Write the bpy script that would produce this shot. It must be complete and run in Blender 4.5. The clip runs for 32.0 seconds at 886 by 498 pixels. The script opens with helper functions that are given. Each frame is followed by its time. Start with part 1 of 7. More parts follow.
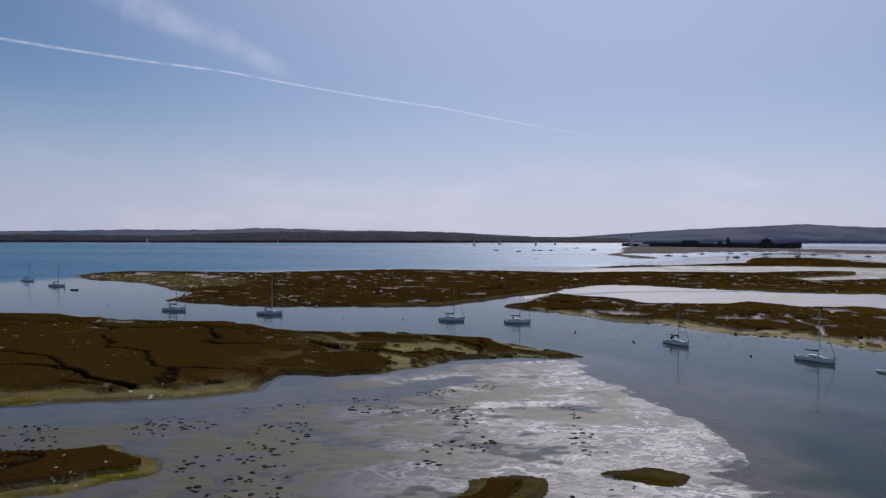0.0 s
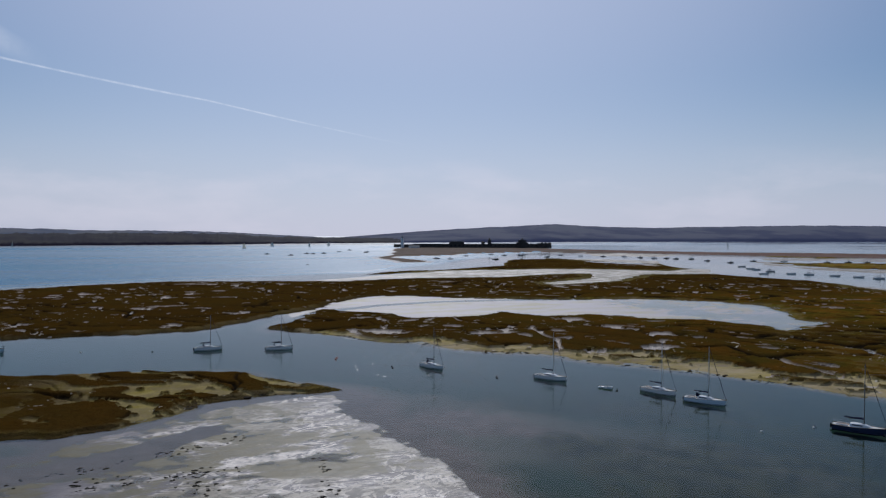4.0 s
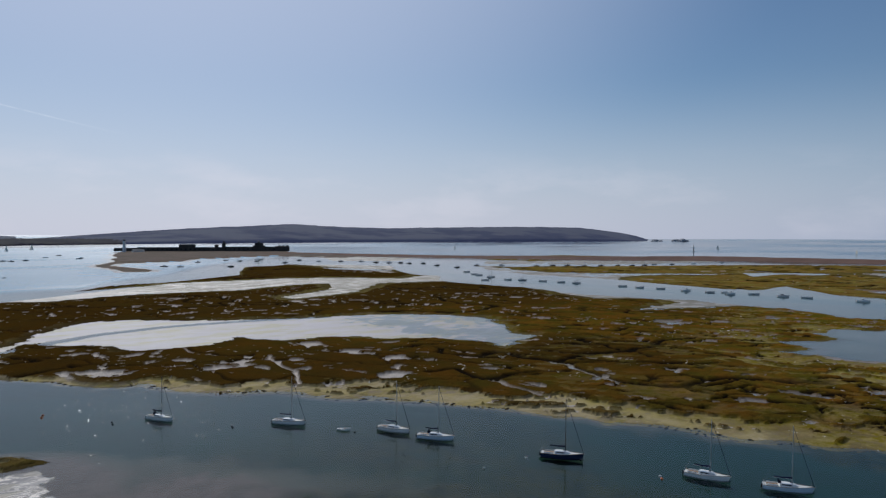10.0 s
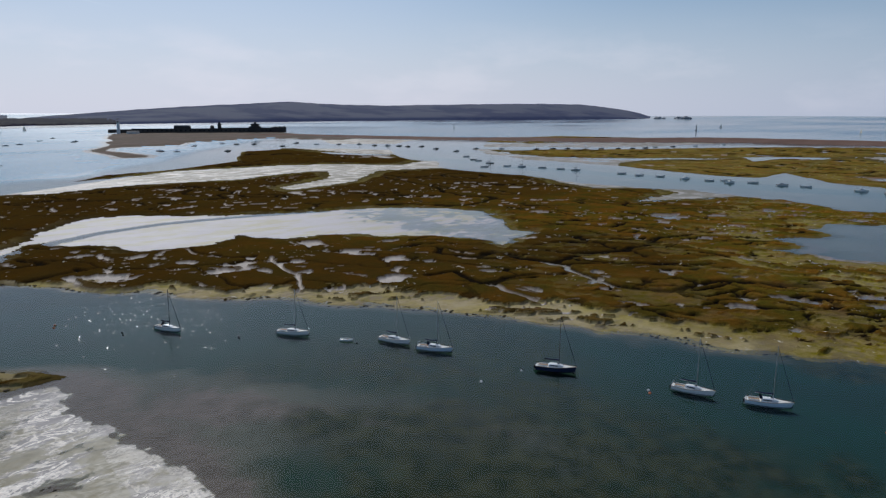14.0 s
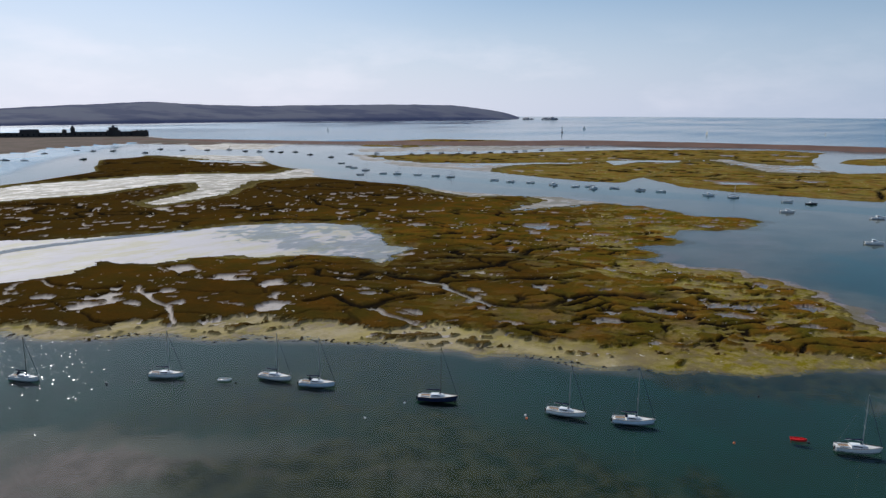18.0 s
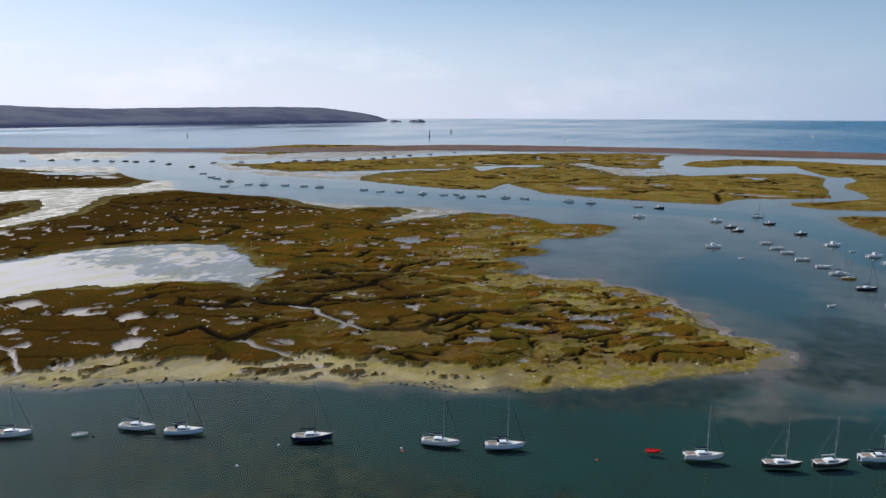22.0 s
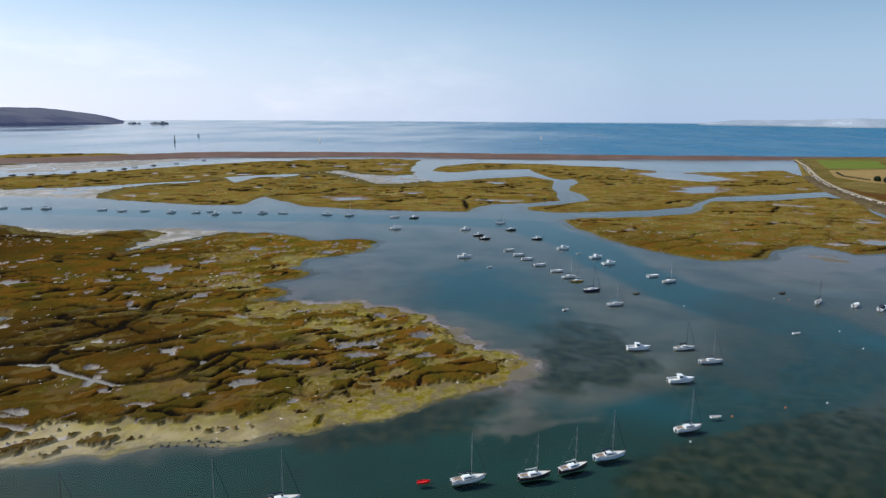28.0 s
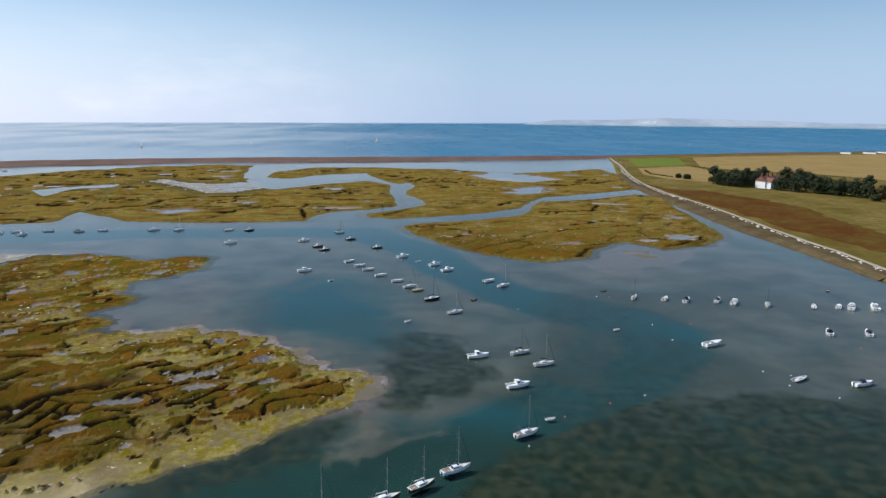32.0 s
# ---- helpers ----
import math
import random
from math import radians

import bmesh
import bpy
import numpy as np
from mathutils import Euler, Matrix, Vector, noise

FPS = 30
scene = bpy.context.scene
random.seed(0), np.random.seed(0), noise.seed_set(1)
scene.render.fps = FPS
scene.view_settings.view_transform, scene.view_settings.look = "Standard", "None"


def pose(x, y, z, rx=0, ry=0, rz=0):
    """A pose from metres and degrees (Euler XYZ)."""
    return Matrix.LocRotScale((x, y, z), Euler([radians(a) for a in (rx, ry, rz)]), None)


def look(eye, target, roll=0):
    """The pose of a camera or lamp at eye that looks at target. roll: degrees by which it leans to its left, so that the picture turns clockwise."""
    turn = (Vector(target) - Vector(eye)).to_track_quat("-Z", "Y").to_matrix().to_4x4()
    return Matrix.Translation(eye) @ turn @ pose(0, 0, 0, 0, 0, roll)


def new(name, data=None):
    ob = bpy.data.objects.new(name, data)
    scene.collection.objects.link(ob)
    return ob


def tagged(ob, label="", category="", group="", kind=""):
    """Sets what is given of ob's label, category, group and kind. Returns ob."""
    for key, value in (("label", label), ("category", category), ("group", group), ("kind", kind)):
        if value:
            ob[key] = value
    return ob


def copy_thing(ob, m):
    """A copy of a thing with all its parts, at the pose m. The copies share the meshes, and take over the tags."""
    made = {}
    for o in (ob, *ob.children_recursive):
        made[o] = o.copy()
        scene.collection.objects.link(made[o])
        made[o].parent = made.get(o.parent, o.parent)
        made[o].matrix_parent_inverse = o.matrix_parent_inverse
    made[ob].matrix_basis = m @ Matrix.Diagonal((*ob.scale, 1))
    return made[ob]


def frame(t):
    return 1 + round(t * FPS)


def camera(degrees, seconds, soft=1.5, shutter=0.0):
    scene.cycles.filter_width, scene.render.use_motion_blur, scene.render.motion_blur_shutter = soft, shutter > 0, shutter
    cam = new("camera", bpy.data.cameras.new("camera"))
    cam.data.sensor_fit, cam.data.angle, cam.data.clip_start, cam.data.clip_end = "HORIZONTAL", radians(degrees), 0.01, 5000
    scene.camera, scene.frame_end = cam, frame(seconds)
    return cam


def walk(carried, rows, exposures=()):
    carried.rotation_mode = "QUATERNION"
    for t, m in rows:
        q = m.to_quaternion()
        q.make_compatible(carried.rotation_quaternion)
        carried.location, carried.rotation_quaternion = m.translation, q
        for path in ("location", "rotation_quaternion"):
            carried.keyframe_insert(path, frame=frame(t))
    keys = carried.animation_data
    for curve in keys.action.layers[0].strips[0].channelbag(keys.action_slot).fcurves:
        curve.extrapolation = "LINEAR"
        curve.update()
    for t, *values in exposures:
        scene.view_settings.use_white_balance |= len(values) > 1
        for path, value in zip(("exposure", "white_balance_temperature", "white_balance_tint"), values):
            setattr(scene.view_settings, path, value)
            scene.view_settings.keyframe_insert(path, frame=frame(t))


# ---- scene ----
# Camera: a drone climbing on the spot from 29 m to 91 m while it swings to the right.
# Rows: seconds, x, y, z, heading (degrees clockwise from +y), pitch, roll.
cam = camera(64.34, 32.0, soft=1.3)
PATH = [
    (0.0, 0.00, -0.00, 28.80, -0.00, -1.34, 0.36),
    (0.5, 1.89, 0.15, 29.78, 2.61, -1.31, 0.34),
    (1.0, 3.35, 0.34, 30.78, 5.21, -1.30, 0.31),
    (1.5, 4.24, 0.63, 31.81, 7.44, -1.31, 0.30),
    (2.0, 4.62, 0.95, 32.87, 9.67, -1.37, 0.29),
    (2.5, 4.70, 1.14, 33.95, 11.90, -1.40, 0.29),
    (3.0, 4.64, 1.13, 35.02, 14.16, -1.40, 0.30),
    (3.5, 4.50, 0.99, 36.04, 16.33, -1.40, 0.28),
    (5.5, 4.91, 1.36, 39.69, 23.59, -1.50, 0.18),
    (6.0, 5.05, 1.41, 40.60, 26.37, -1.50, 0.24),
    (6.5, 5.08, 1.35, 41.49, 29.08, -1.50, 0.28),
    (7.0, 5.10, 1.29, 42.37, 31.61, -1.52, 0.30),
    (7.5, 5.09, 1.36, 43.27, 34.10, -1.51, 0.33),
    (8.0, 5.02, 1.46, 44.19, 36.13, -1.50, 0.38),
    (8.5, 4.96, 1.52, 45.14, 37.12, -1.49, 0.42),
    (9.0, 4.92, 1.51, 46.11, 37.46, -1.50, 0.44),
    (9.5, 4.87, 1.45, 47.12, 38.94, -1.48, 0.47),
    (10.0, 4.79, 1.42, 48.20, 39.16, -1.47, 0.49),
    (10.5, 4.73, 1.43, 49.36, 39.13, -1.44, 0.50),
    (11.0, 4.72, 1.38, 50.61, 39.05, -1.42, 0.52),
    (11.5, 4.74, 1.32, 51.90, 39.01, -1.44, 0.52),
    (12.0, 4.74, 1.34, 53.15, 38.98, -1.43, 0.50),
    (12.5, 4.76, 1.40, 54.24, 38.97, -1.42, 0.48),
    (12.6, 4.78, 1.42, 54.45, 39.00, -1.51, 0.48),
    (12.7, 4.80, 1.44, 54.66, 39.04, -2.02, 0.47),
    (12.8, 4.82, 1.46, 54.86, 39.07, -3.26, 0.47),
    (12.9, 4.84, 1.48, 55.07, 39.11, -5.00, 0.47),
    (13.0, 4.86, 1.49, 55.28, 39.14, -6.66, 0.46),
    (13.1, 4.90, 1.53, 55.52, 39.17, -8.10, 0.46),
    (13.2, 4.94, 1.57, 55.75, 39.19, -9.55, 0.45),
    (13.3, 4.97, 1.60, 55.99, 39.22, -10.67, 0.44),
    (13.4, 5.01, 1.64, 56.23, 39.24, -11.16, 0.43),
    (13.5, 5.05, 1.67, 56.46, 39.26, -11.39, 0.43),
    (15.1, 5.06, 1.61, 60.19, 39.38, -11.48, 0.40),
    (15.5, 5.06, 1.60, 61.12, 40.11, -11.50, 0.39),
    (16.0, 4.97, 1.59, 62.02, 42.65, -11.48, 0.50),
    (16.5, 4.90, 1.60, 62.95, 45.01, -11.49, 0.54),
    (17.0, 4.80, 1.65, 63.93, 46.49, -11.47, 0.55),
    (17.5, 4.69, 1.68, 64.93, 47.98, -11.46, 0.58),
    (18.0, 4.69, 1.67, 65.88, 49.40, -11.42, 0.60),
    (18.5, 4.84, 1.67, 66.80, 50.80, -11.40, 0.60),
    (19.0, 5.05, 1.67, 67.71, 52.22, -11.38, 0.60),
    (19.5, 5.22, 1.66, 68.64, 53.62, -11.34, 0.63),
    (20.0, 5.35, 1.66, 69.56, 55.03, -11.33, 0.64),
    (20.5, 5.42, 1.67, 70.51, 56.49, -11.28, 0.63),
    (21.0, 5.43, 1.64, 71.51, 57.33, -11.27, 0.61),
    (21.5, 5.45, 1.53, 72.52, 58.02, -11.28, 0.60),
    (22.0, 5.52, 1.49, 73.51, 59.93, -11.23, 0.60),
    (22.5, 5.61, 1.59, 74.49, 62.15, -11.19, 0.63),
    (23.0, 5.59, 1.74, 75.49, 64.24, -11.18, 0.70),
    (23.5, 5.52, 1.85, 76.47, 66.11, -11.16, 0.77),
    (24.0, 5.62, 1.95, 77.38, 67.85, -11.12, 0.81),
    (24.5, 5.88, 2.03, 78.26, 69.71, -11.10, 0.83),
    (25.0, 6.05, 2.10, 79.16, 71.40, -11.10, 0.83),
    (25.5, 6.02, 2.15, 80.07, 72.87, -11.08, 0.81),
    (27.5, 6.09, 2.21, 83.56, 78.22, -10.96, 0.88),
    (28.0, 6.13, 2.17, 84.41, 79.55, -10.97, 0.92),
    (28.5, 6.23, 2.14, 85.25, 80.92, -10.96, 0.93),
    (29.0, 6.30, 2.10, 86.12, 82.33, -10.94, 0.91),
    (29.5, 6.24, 2.05, 87.00, 83.69, -10.94, 0.87),
    (30.0, 6.09, 2.03, 87.89, 85.09, -10.91, 0.84),
    (30.5, 5.91, 2.06, 88.77, 86.74, -10.89, 0.82),
    (31.0, 5.80, 2.09, 89.62, 88.73, -10.84, 0.82),
    (31.5, 5.76, 2.09, 90.43, 90.76, -10.82, 0.81),
    (32.0, 5.79, 2.05, 91.21, 92.70, -10.80, 0.78),
]


def aim(x, y, z, heading, pitch, roll):
    h, p = radians(heading), radians(pitch)
    way = Vector((math.sin(h) * math.cos(p), math.cos(h) * math.cos(p), math.sin(p)))
    return look((x, y, z), Vector((x, y, z)) + way * 1000, roll)


walk(cam, [(t, aim(*row)) for t, *row in PATH],
     [(0, -0.98, 5800, 17), (2, -0.97, 5800, 12), (6, -0.93, 5800, 12), (7, -0.88, 5900, 21), (8.2, -0.88, 5900, 20), (10, -0.90, 5900, 9), (13, -0.84, 5900, 9), (16, -0.60, 6000, 9),
      (19, -0.42, 6000, 9), (23, -0.26, 6000, 9), (28, -0.10, 6000, 8), (32, -0.04, 6000, 8)])

# ---- sky and sun ----
SUN_AZ, SUN_EL = 14.0, 44.0
world = bpy.data.worlds.new("sky")
scene.world = world
world.use_nodes = True
wt = world.node_tree
wt.nodes.clear()
sky = wt.nodes.new("ShaderNodeTexSky")
sky.sky_type, sky.sun_disc = "NISHITA", False
sky.sun_elevation, sky.sun_rotation = radians(SUN_EL), radians(SUN_AZ)
sky.altitude, sky.air_density, sky.dust_density, sky.ozone_density = 20, 1.05, 0.12, 3.0
w_out = wt.nodes.new("ShaderNodeOutputWorld")
w_bg = wt.nodes.new("ShaderNodeBackground")
w_bg.inputs["Strength"].default_value = 0.105
# thin high cloud and low cumulus haze over the sea
w_co = wt.nodes.new("ShaderNodeTexCoord")
w_map = wt.nodes.new("ShaderNodeMapping")
w_map.inputs["Scale"].default_value = (2.0, 2.0, 6.0)
w_noise = wt.nodes.new("ShaderNodeTexNoise")
w_noise.inputs["Scale"].default_value, w_noise.inputs["Detail"].default_value = 3.2, 7
w_noise.inputs["Roughness"].default_value = 0.58
w_ramp = wt.nodes.new("ShaderNodeMapRange")
w_ramp.inputs["From Min"].default_value, w_ramp.inputs["From Max"].default_value = 0.47, 0.66
w_ramp.inputs["To Max"].default_value = 0.24
w_sep = wt.nodes.new("ShaderNodeSeparateXYZ")
w_low = wt.nodes.new("ShaderNodeMapRange")
w_low.inputs["From Min"].default_value, w_low.inputs["From Max"].default_value = 0.115, 0.07
w_low.inputs["To Min"].default_value, w_low.inputs["To Max"].default_value = 0.0, 1.0
w_mul = wt.nodes.new("ShaderNodeMath")
w_mul.operation = "MULTIPLY"
w_mix = wt.nodes.new("ShaderNodeMixRGB")
w_mix.inputs["Color2"].default_value = (14.2, 12.9, 13.2, 1)
for a, b in ((w_co.outputs["Generated"], w_map.inputs["Vector"]), (w_map.outputs["Vector"], w_noise.inputs["Vector"]),
             (w_noise.outputs["Fac"], w_ramp.inputs["Value"]), (w_co.outputs["Generated"], w_sep.inputs["Vector"]),
             (w_sep.outputs["Z"], w_low.inputs["Value"]), (w_ramp.outputs["Result"], w_mul.inputs[0]),
             (w_low.outputs["Result"], w_mul.inputs[1]),
             (sky.outputs["Color"], w_mix.inputs["Color1"]), (w_mix.outputs["Color"], w_bg.inputs["Color"]),
             (w_bg.outputs["Background"], w_out.inputs["Surface"])):
    wt.links.new(a, b)
# sea haze, whiter towards the horizon and brighter under the sun
w_haze = wt.nodes.new("ShaderNodeMapRange")
w_haze.interpolation_type = "SMOOTHSTEP"
w_haze.inputs["From Min"].default_value, w_haze.inputs["From Max"].default_value = 0.22, -0.01
w_haze.inputs["To Max"].default_value = 0.86
w_dot = wt.nodes.new("ShaderNodeVectorMath")
w_dot.operation = "DOT_PRODUCT"
w_dot.inputs[1].default_value = (math.sin(radians(SUN_AZ)), math.cos(radians(SUN_AZ)), 0)
w_side = wt.nodes.new("ShaderNodeMapRange")
w_side.inputs["From Min"].default_value, w_side.inputs["From Max"].default_value = 0.15, 1.0
w_tone = wt.nodes.new("ShaderNodeMixRGB")
w_tone.inputs["Color1"].default_value, w_tone.inputs["Color2"].default_value = (4.5, 5.75, 7.9, 1), (10.4, 10.3, 11.6, 1)
w_mix2 = wt.nodes.new("ShaderNodeMixRGB")
w_near = wt.nodes.new("ShaderNodeVectorMath")
w_near.operation = "DOT_PRODUCT"
w_near.inputs[1].default_value = (math.sin(radians(SUN_AZ)) * math.cos(radians(SUN_EL)), math.cos(radians(SUN_AZ)) * math.cos(radians(SUN_EL)), math.sin(radians(SUN_EL)))
w_glow = wt.nodes.new("ShaderNodeMapRange")
w_glow.interpolation_type = "SMOOTHSTEP"
w_glow.inputs["From Min"].default_value, w_glow.inputs["From Max"].default_value, w_glow.inputs["To Max"].default_value = 0.62, 1.0, 0.66
w_mix3 = wt.nodes.new("ShaderNodeMixRGB")
w_mul2 = wt.nodes.new("ShaderNodeMath")
w_mul2.operation = "MULTIPLY"
w_mix3.inputs["Color2"].default_value = (12.0, 12.2, 13.6, 1)
for a, b in ((w_sep.outputs["Z"], w_haze.inputs["Value"]), (w_co.outputs["Generated"], w_dot.inputs[0]), (w_dot.outputs["Value"], w_side.inputs["Value"]),
             (w_side.outputs["Result"], w_tone.inputs["Fac"]), (w_haze.outputs["Result"], w_mix2.inputs["Fac"]), (sky.outputs["Color"], w_mix2.inputs["Color1"]),
             (w_tone.outputs["Color"], w_mix2.inputs["Color2"]), (w_co.outputs["Generated"], w_near.inputs[0]),
             (w_near.outputs["Value"], w_glow.inputs["Value"]), (w_glow.outputs["Result"], w_mix3.inputs["Fac"]), (w_mix2.outputs["Color"], w_mix3.inputs["Color1"]),
             (w_mix3.outputs["Color"], w_mix.inputs["Color1"]),
             (w_mul.outputs["Value"], w_mul2.inputs[0]), (w_side.outputs["Result"], w_mul2.inputs[1]), (w_mul2.outputs["Value"], w_mix.inputs["Fac"])):
    wt.links.new(a, b)
sun_data = bpy.data.lights.new("sun", "SUN")
sun_data.energy, sun_data.angle, sun_data.color = 4.3, radians(0.5), (1.0, 0.95, 0.87)
sun = new("sun", sun_data)
sun_way = Vector((math.sin(radians(SUN_AZ)) * math.cos(radians(SUN_EL)), math.cos(radians(SUN_AZ)) * math.cos(radians(SUN_EL)), math.sin(radians(SUN_EL))))
sun.matrix_world = look(sun_way * 900, (0, 0, 0))


# ---- materials ----
class Mat:
    """A node material with short ways to add nodes."""

    def __init__(self, name, rough=0.6, metal=0.0, spec=0.5):
        self.m = bpy.data.materials.new(name)
        self.m.use_nodes = True
        self.t = self.m.node_tree
        self.p = self.t.nodes["Principled BSDF"]
        self.p.inputs["Roughness"].default_value = rough
        self.p.inputs["Metallic"].default_value = metal
        self.p.inputs["Specular IOR Level"].default_value = spec

    def node(self, kind, **values):
        n = self.t.nodes.new(kind)
        for k, v in values.items():
            n.inputs[k.replace("_", " ")].default_value = v
        return n

    def link(self, a, b):
        self.t.links.new(a, b)

    def coords(self, local=False, scale=(1, 1, 1)):
        c = self.t.nodes.new("ShaderNodeTexCoord") if local else self.t.nodes.new("ShaderNodeNewGeometry")
        m = self.node("ShaderNodeMapping", Scale=scale)
        self.link(c.outputs["Object"] if local else c.outputs["Position"], m.inputs["Vector"])
        return m.outputs["Vector"]

    def noise(self, at, scale, detail=4, rough=0.55, lo=None, hi=None):
        n = self.node("ShaderNodeTexNoise", Scale=scale, Detail=detail, Roughness=rough)
        self.link(at, n.inputs["Vector"])
        out = n.outputs["Fac"]
        if lo is not None:
            r = self.node("ShaderNodeMapRange", From_Min=lo, From_Max=hi)
            self.link(out, r.inputs["Value"])
            out = r.outputs["Result"]
        return out

    def attr(self, name):
        n = self.t.nodes.new("ShaderNodeAttribute")
        n.attribute_name = name
        return n.outputs["Fac"]

    def mix(self, fac, a, b, mode="MIX"):
        n = self.t.nodes.new("ShaderNodeMixRGB")
        n.blend_type = mode
        for k, v in (("Fac", fac), ("Color1", a), ("Color2", b)):
            if isinstance(v, (tuple, float, int)):
                n.inputs[k].default_value = (*v, 1) if isinstance(v, tuple) else v
            else:
                self.link(v, n.inputs[k])
        return n.outputs["Color"]

    def math(self, op, a, b):
        n = self.t.nodes.new("ShaderNodeMath")
        n.operation = op
        for i, v in enumerate((a, b)):
            if isinstance(v, (float, int)):
                n.inputs[i].default_value = v
            else:
                self.link(v, n.inputs[i])
        return n.outputs["Value"]

    def color(self, c):
        if isinstance(c, tuple):
            self.p.inputs["Base Color"].default_value = (*c, 1)
        else:
            self.link(c, self.p.inputs["Base Color"])
        return self

    def bump(self, height, dist=0.1, strength=1.0):
        b = self.node("ShaderNodeBump", Distance=dist, Strength=strength)
        self.link(height, b.inputs["Height"])
        self.link(b.outputs["Normal"], self.p.inputs["Normal"])
        return self


def marsh_material():
    m = Mat("marsh_plants", 1.0, spec=0.0)
    at = m.coords(scale=(1, 1, 1))
    big = m.noise(at, 0.017, 4, 0.55, 0.36, 0.64)
    mid = m.noise(at, 0.075, 5, 0.6, 0.38, 0.64)
    fine = m.noise(at, 0.55, 5, 0.65, 0.3, 0.72)
    tuft = m.noise(at, 1.9, 4, 0.7, 0.25, 0.8)
    c = m.mix(big, (0.035, 0.017, 0.006), (0.052, 0.030, 0.007))
    c = m.mix(m.math("MULTIPLY", mid, 0.8), c, (0.060, 0.026, 0.005))
    c = m.mix(m.math("MULTIPLY", m.attr("green"), 0.9), c, m.mix(mid, (0.112, 0.097, 0.011), (0.250, 0.106, 0.014)))
    c = m.mix(m.math("MULTIPLY", fine, 0.36), c, (0.016, 0.012, 0.003))
    c = m.mix(m.math("MULTIPLY", tuft, 0.14), c, (0.19, 0.13, 0.012))
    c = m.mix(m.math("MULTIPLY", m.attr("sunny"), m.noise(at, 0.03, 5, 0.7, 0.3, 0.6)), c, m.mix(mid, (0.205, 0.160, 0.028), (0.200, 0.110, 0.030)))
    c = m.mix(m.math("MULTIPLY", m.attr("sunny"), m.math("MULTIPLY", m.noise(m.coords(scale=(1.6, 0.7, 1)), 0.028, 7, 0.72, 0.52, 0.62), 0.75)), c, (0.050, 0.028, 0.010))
    patch = m.noise(at, 0.3, 6, 0.68, 0.44, 0.58)
    stain = m.noise(at, 0.12, 6, 0.72, 0.46, 0.58)
    low = m.mix(patch, (0.185, 0.148, 0.012), (0.29, 0.235, 0.085))
    low = m.mix(m.math("MULTIPLY", stain, 0.75), low, (0.17, 0.135, 0.085))
    c = m.mix(m.attr("algae"), c, low)
    c = m.mix(m.attr("pale"), c, m.mix(m.math("MULTIPLY", stain, 0.8), m.mix(m.noise(at, 0.05, 4, 0.6, 0.42, 0.58), (0.36, 0.29, 0.11), (0.39, 0.32, 0.20)), m.mix(fine, (0.29, 0.232, 0.15), (0.30, 0.24, 0.07))))
    blotch = m.noise(m.coords(scale=(0.7, 1.4, 1)), 0.06, 7, 0.72, 0.50, 0.60)
    c = m.mix(m.math("MULTIPLY", m.attr("pale"), m.math("MULTIPLY", blotch, 0.7)), c, m.mix(patch, (0.20, 0.16, 0.135), (0.17, 0.145, 0.03)))
    # bare creek mud, painted near black for the shade between the banks
    c = m.mix(m.attr("bare_shade"), c, m.mix(fine, (0.006, 0.005, 0.003), (0.016, 0.012, 0.008)))
    # pale pan mud; off the green marsh its wet glare is painted in
    c = m.mix(m.attr("pan"), c, m.mix(m.attr("green"), m.mix(fine, (0.56, 0.49, 0.43), (0.70, 0.63, 0.55)), m.mix(fine, (0.17, 0.14, 0.14), (0.25, 0.215, 0.215))))
    shells = m.math("MULTIPLY", m.noise(at, 0.35, 3, 0.6, 0.66, 0.69), m.noise(at, 0.03, 2, 0.5, 0.5, 0.6))
    c = m.mix(shells, c, (0.55, 0.50, 0.40))
    m.color(c)
    m.p.inputs["Roughness"].default_value = 0.9
    flatness = m.math("SUBTRACT", 1.0, m.math("MULTIPLY", m.math("MAXIMUM", m.attr("pale"), m.math("MULTIPLY", m.attr("algae"), 0.8)), 0.9))
    m.bump(m.math("MULTIPLY", flatness, m.math("ADD", m.math("MULTIPLY", fine, 0.8), m.math("MULTIPLY", tuft, 0.5))), 0.5, 1.0)
    return m.m


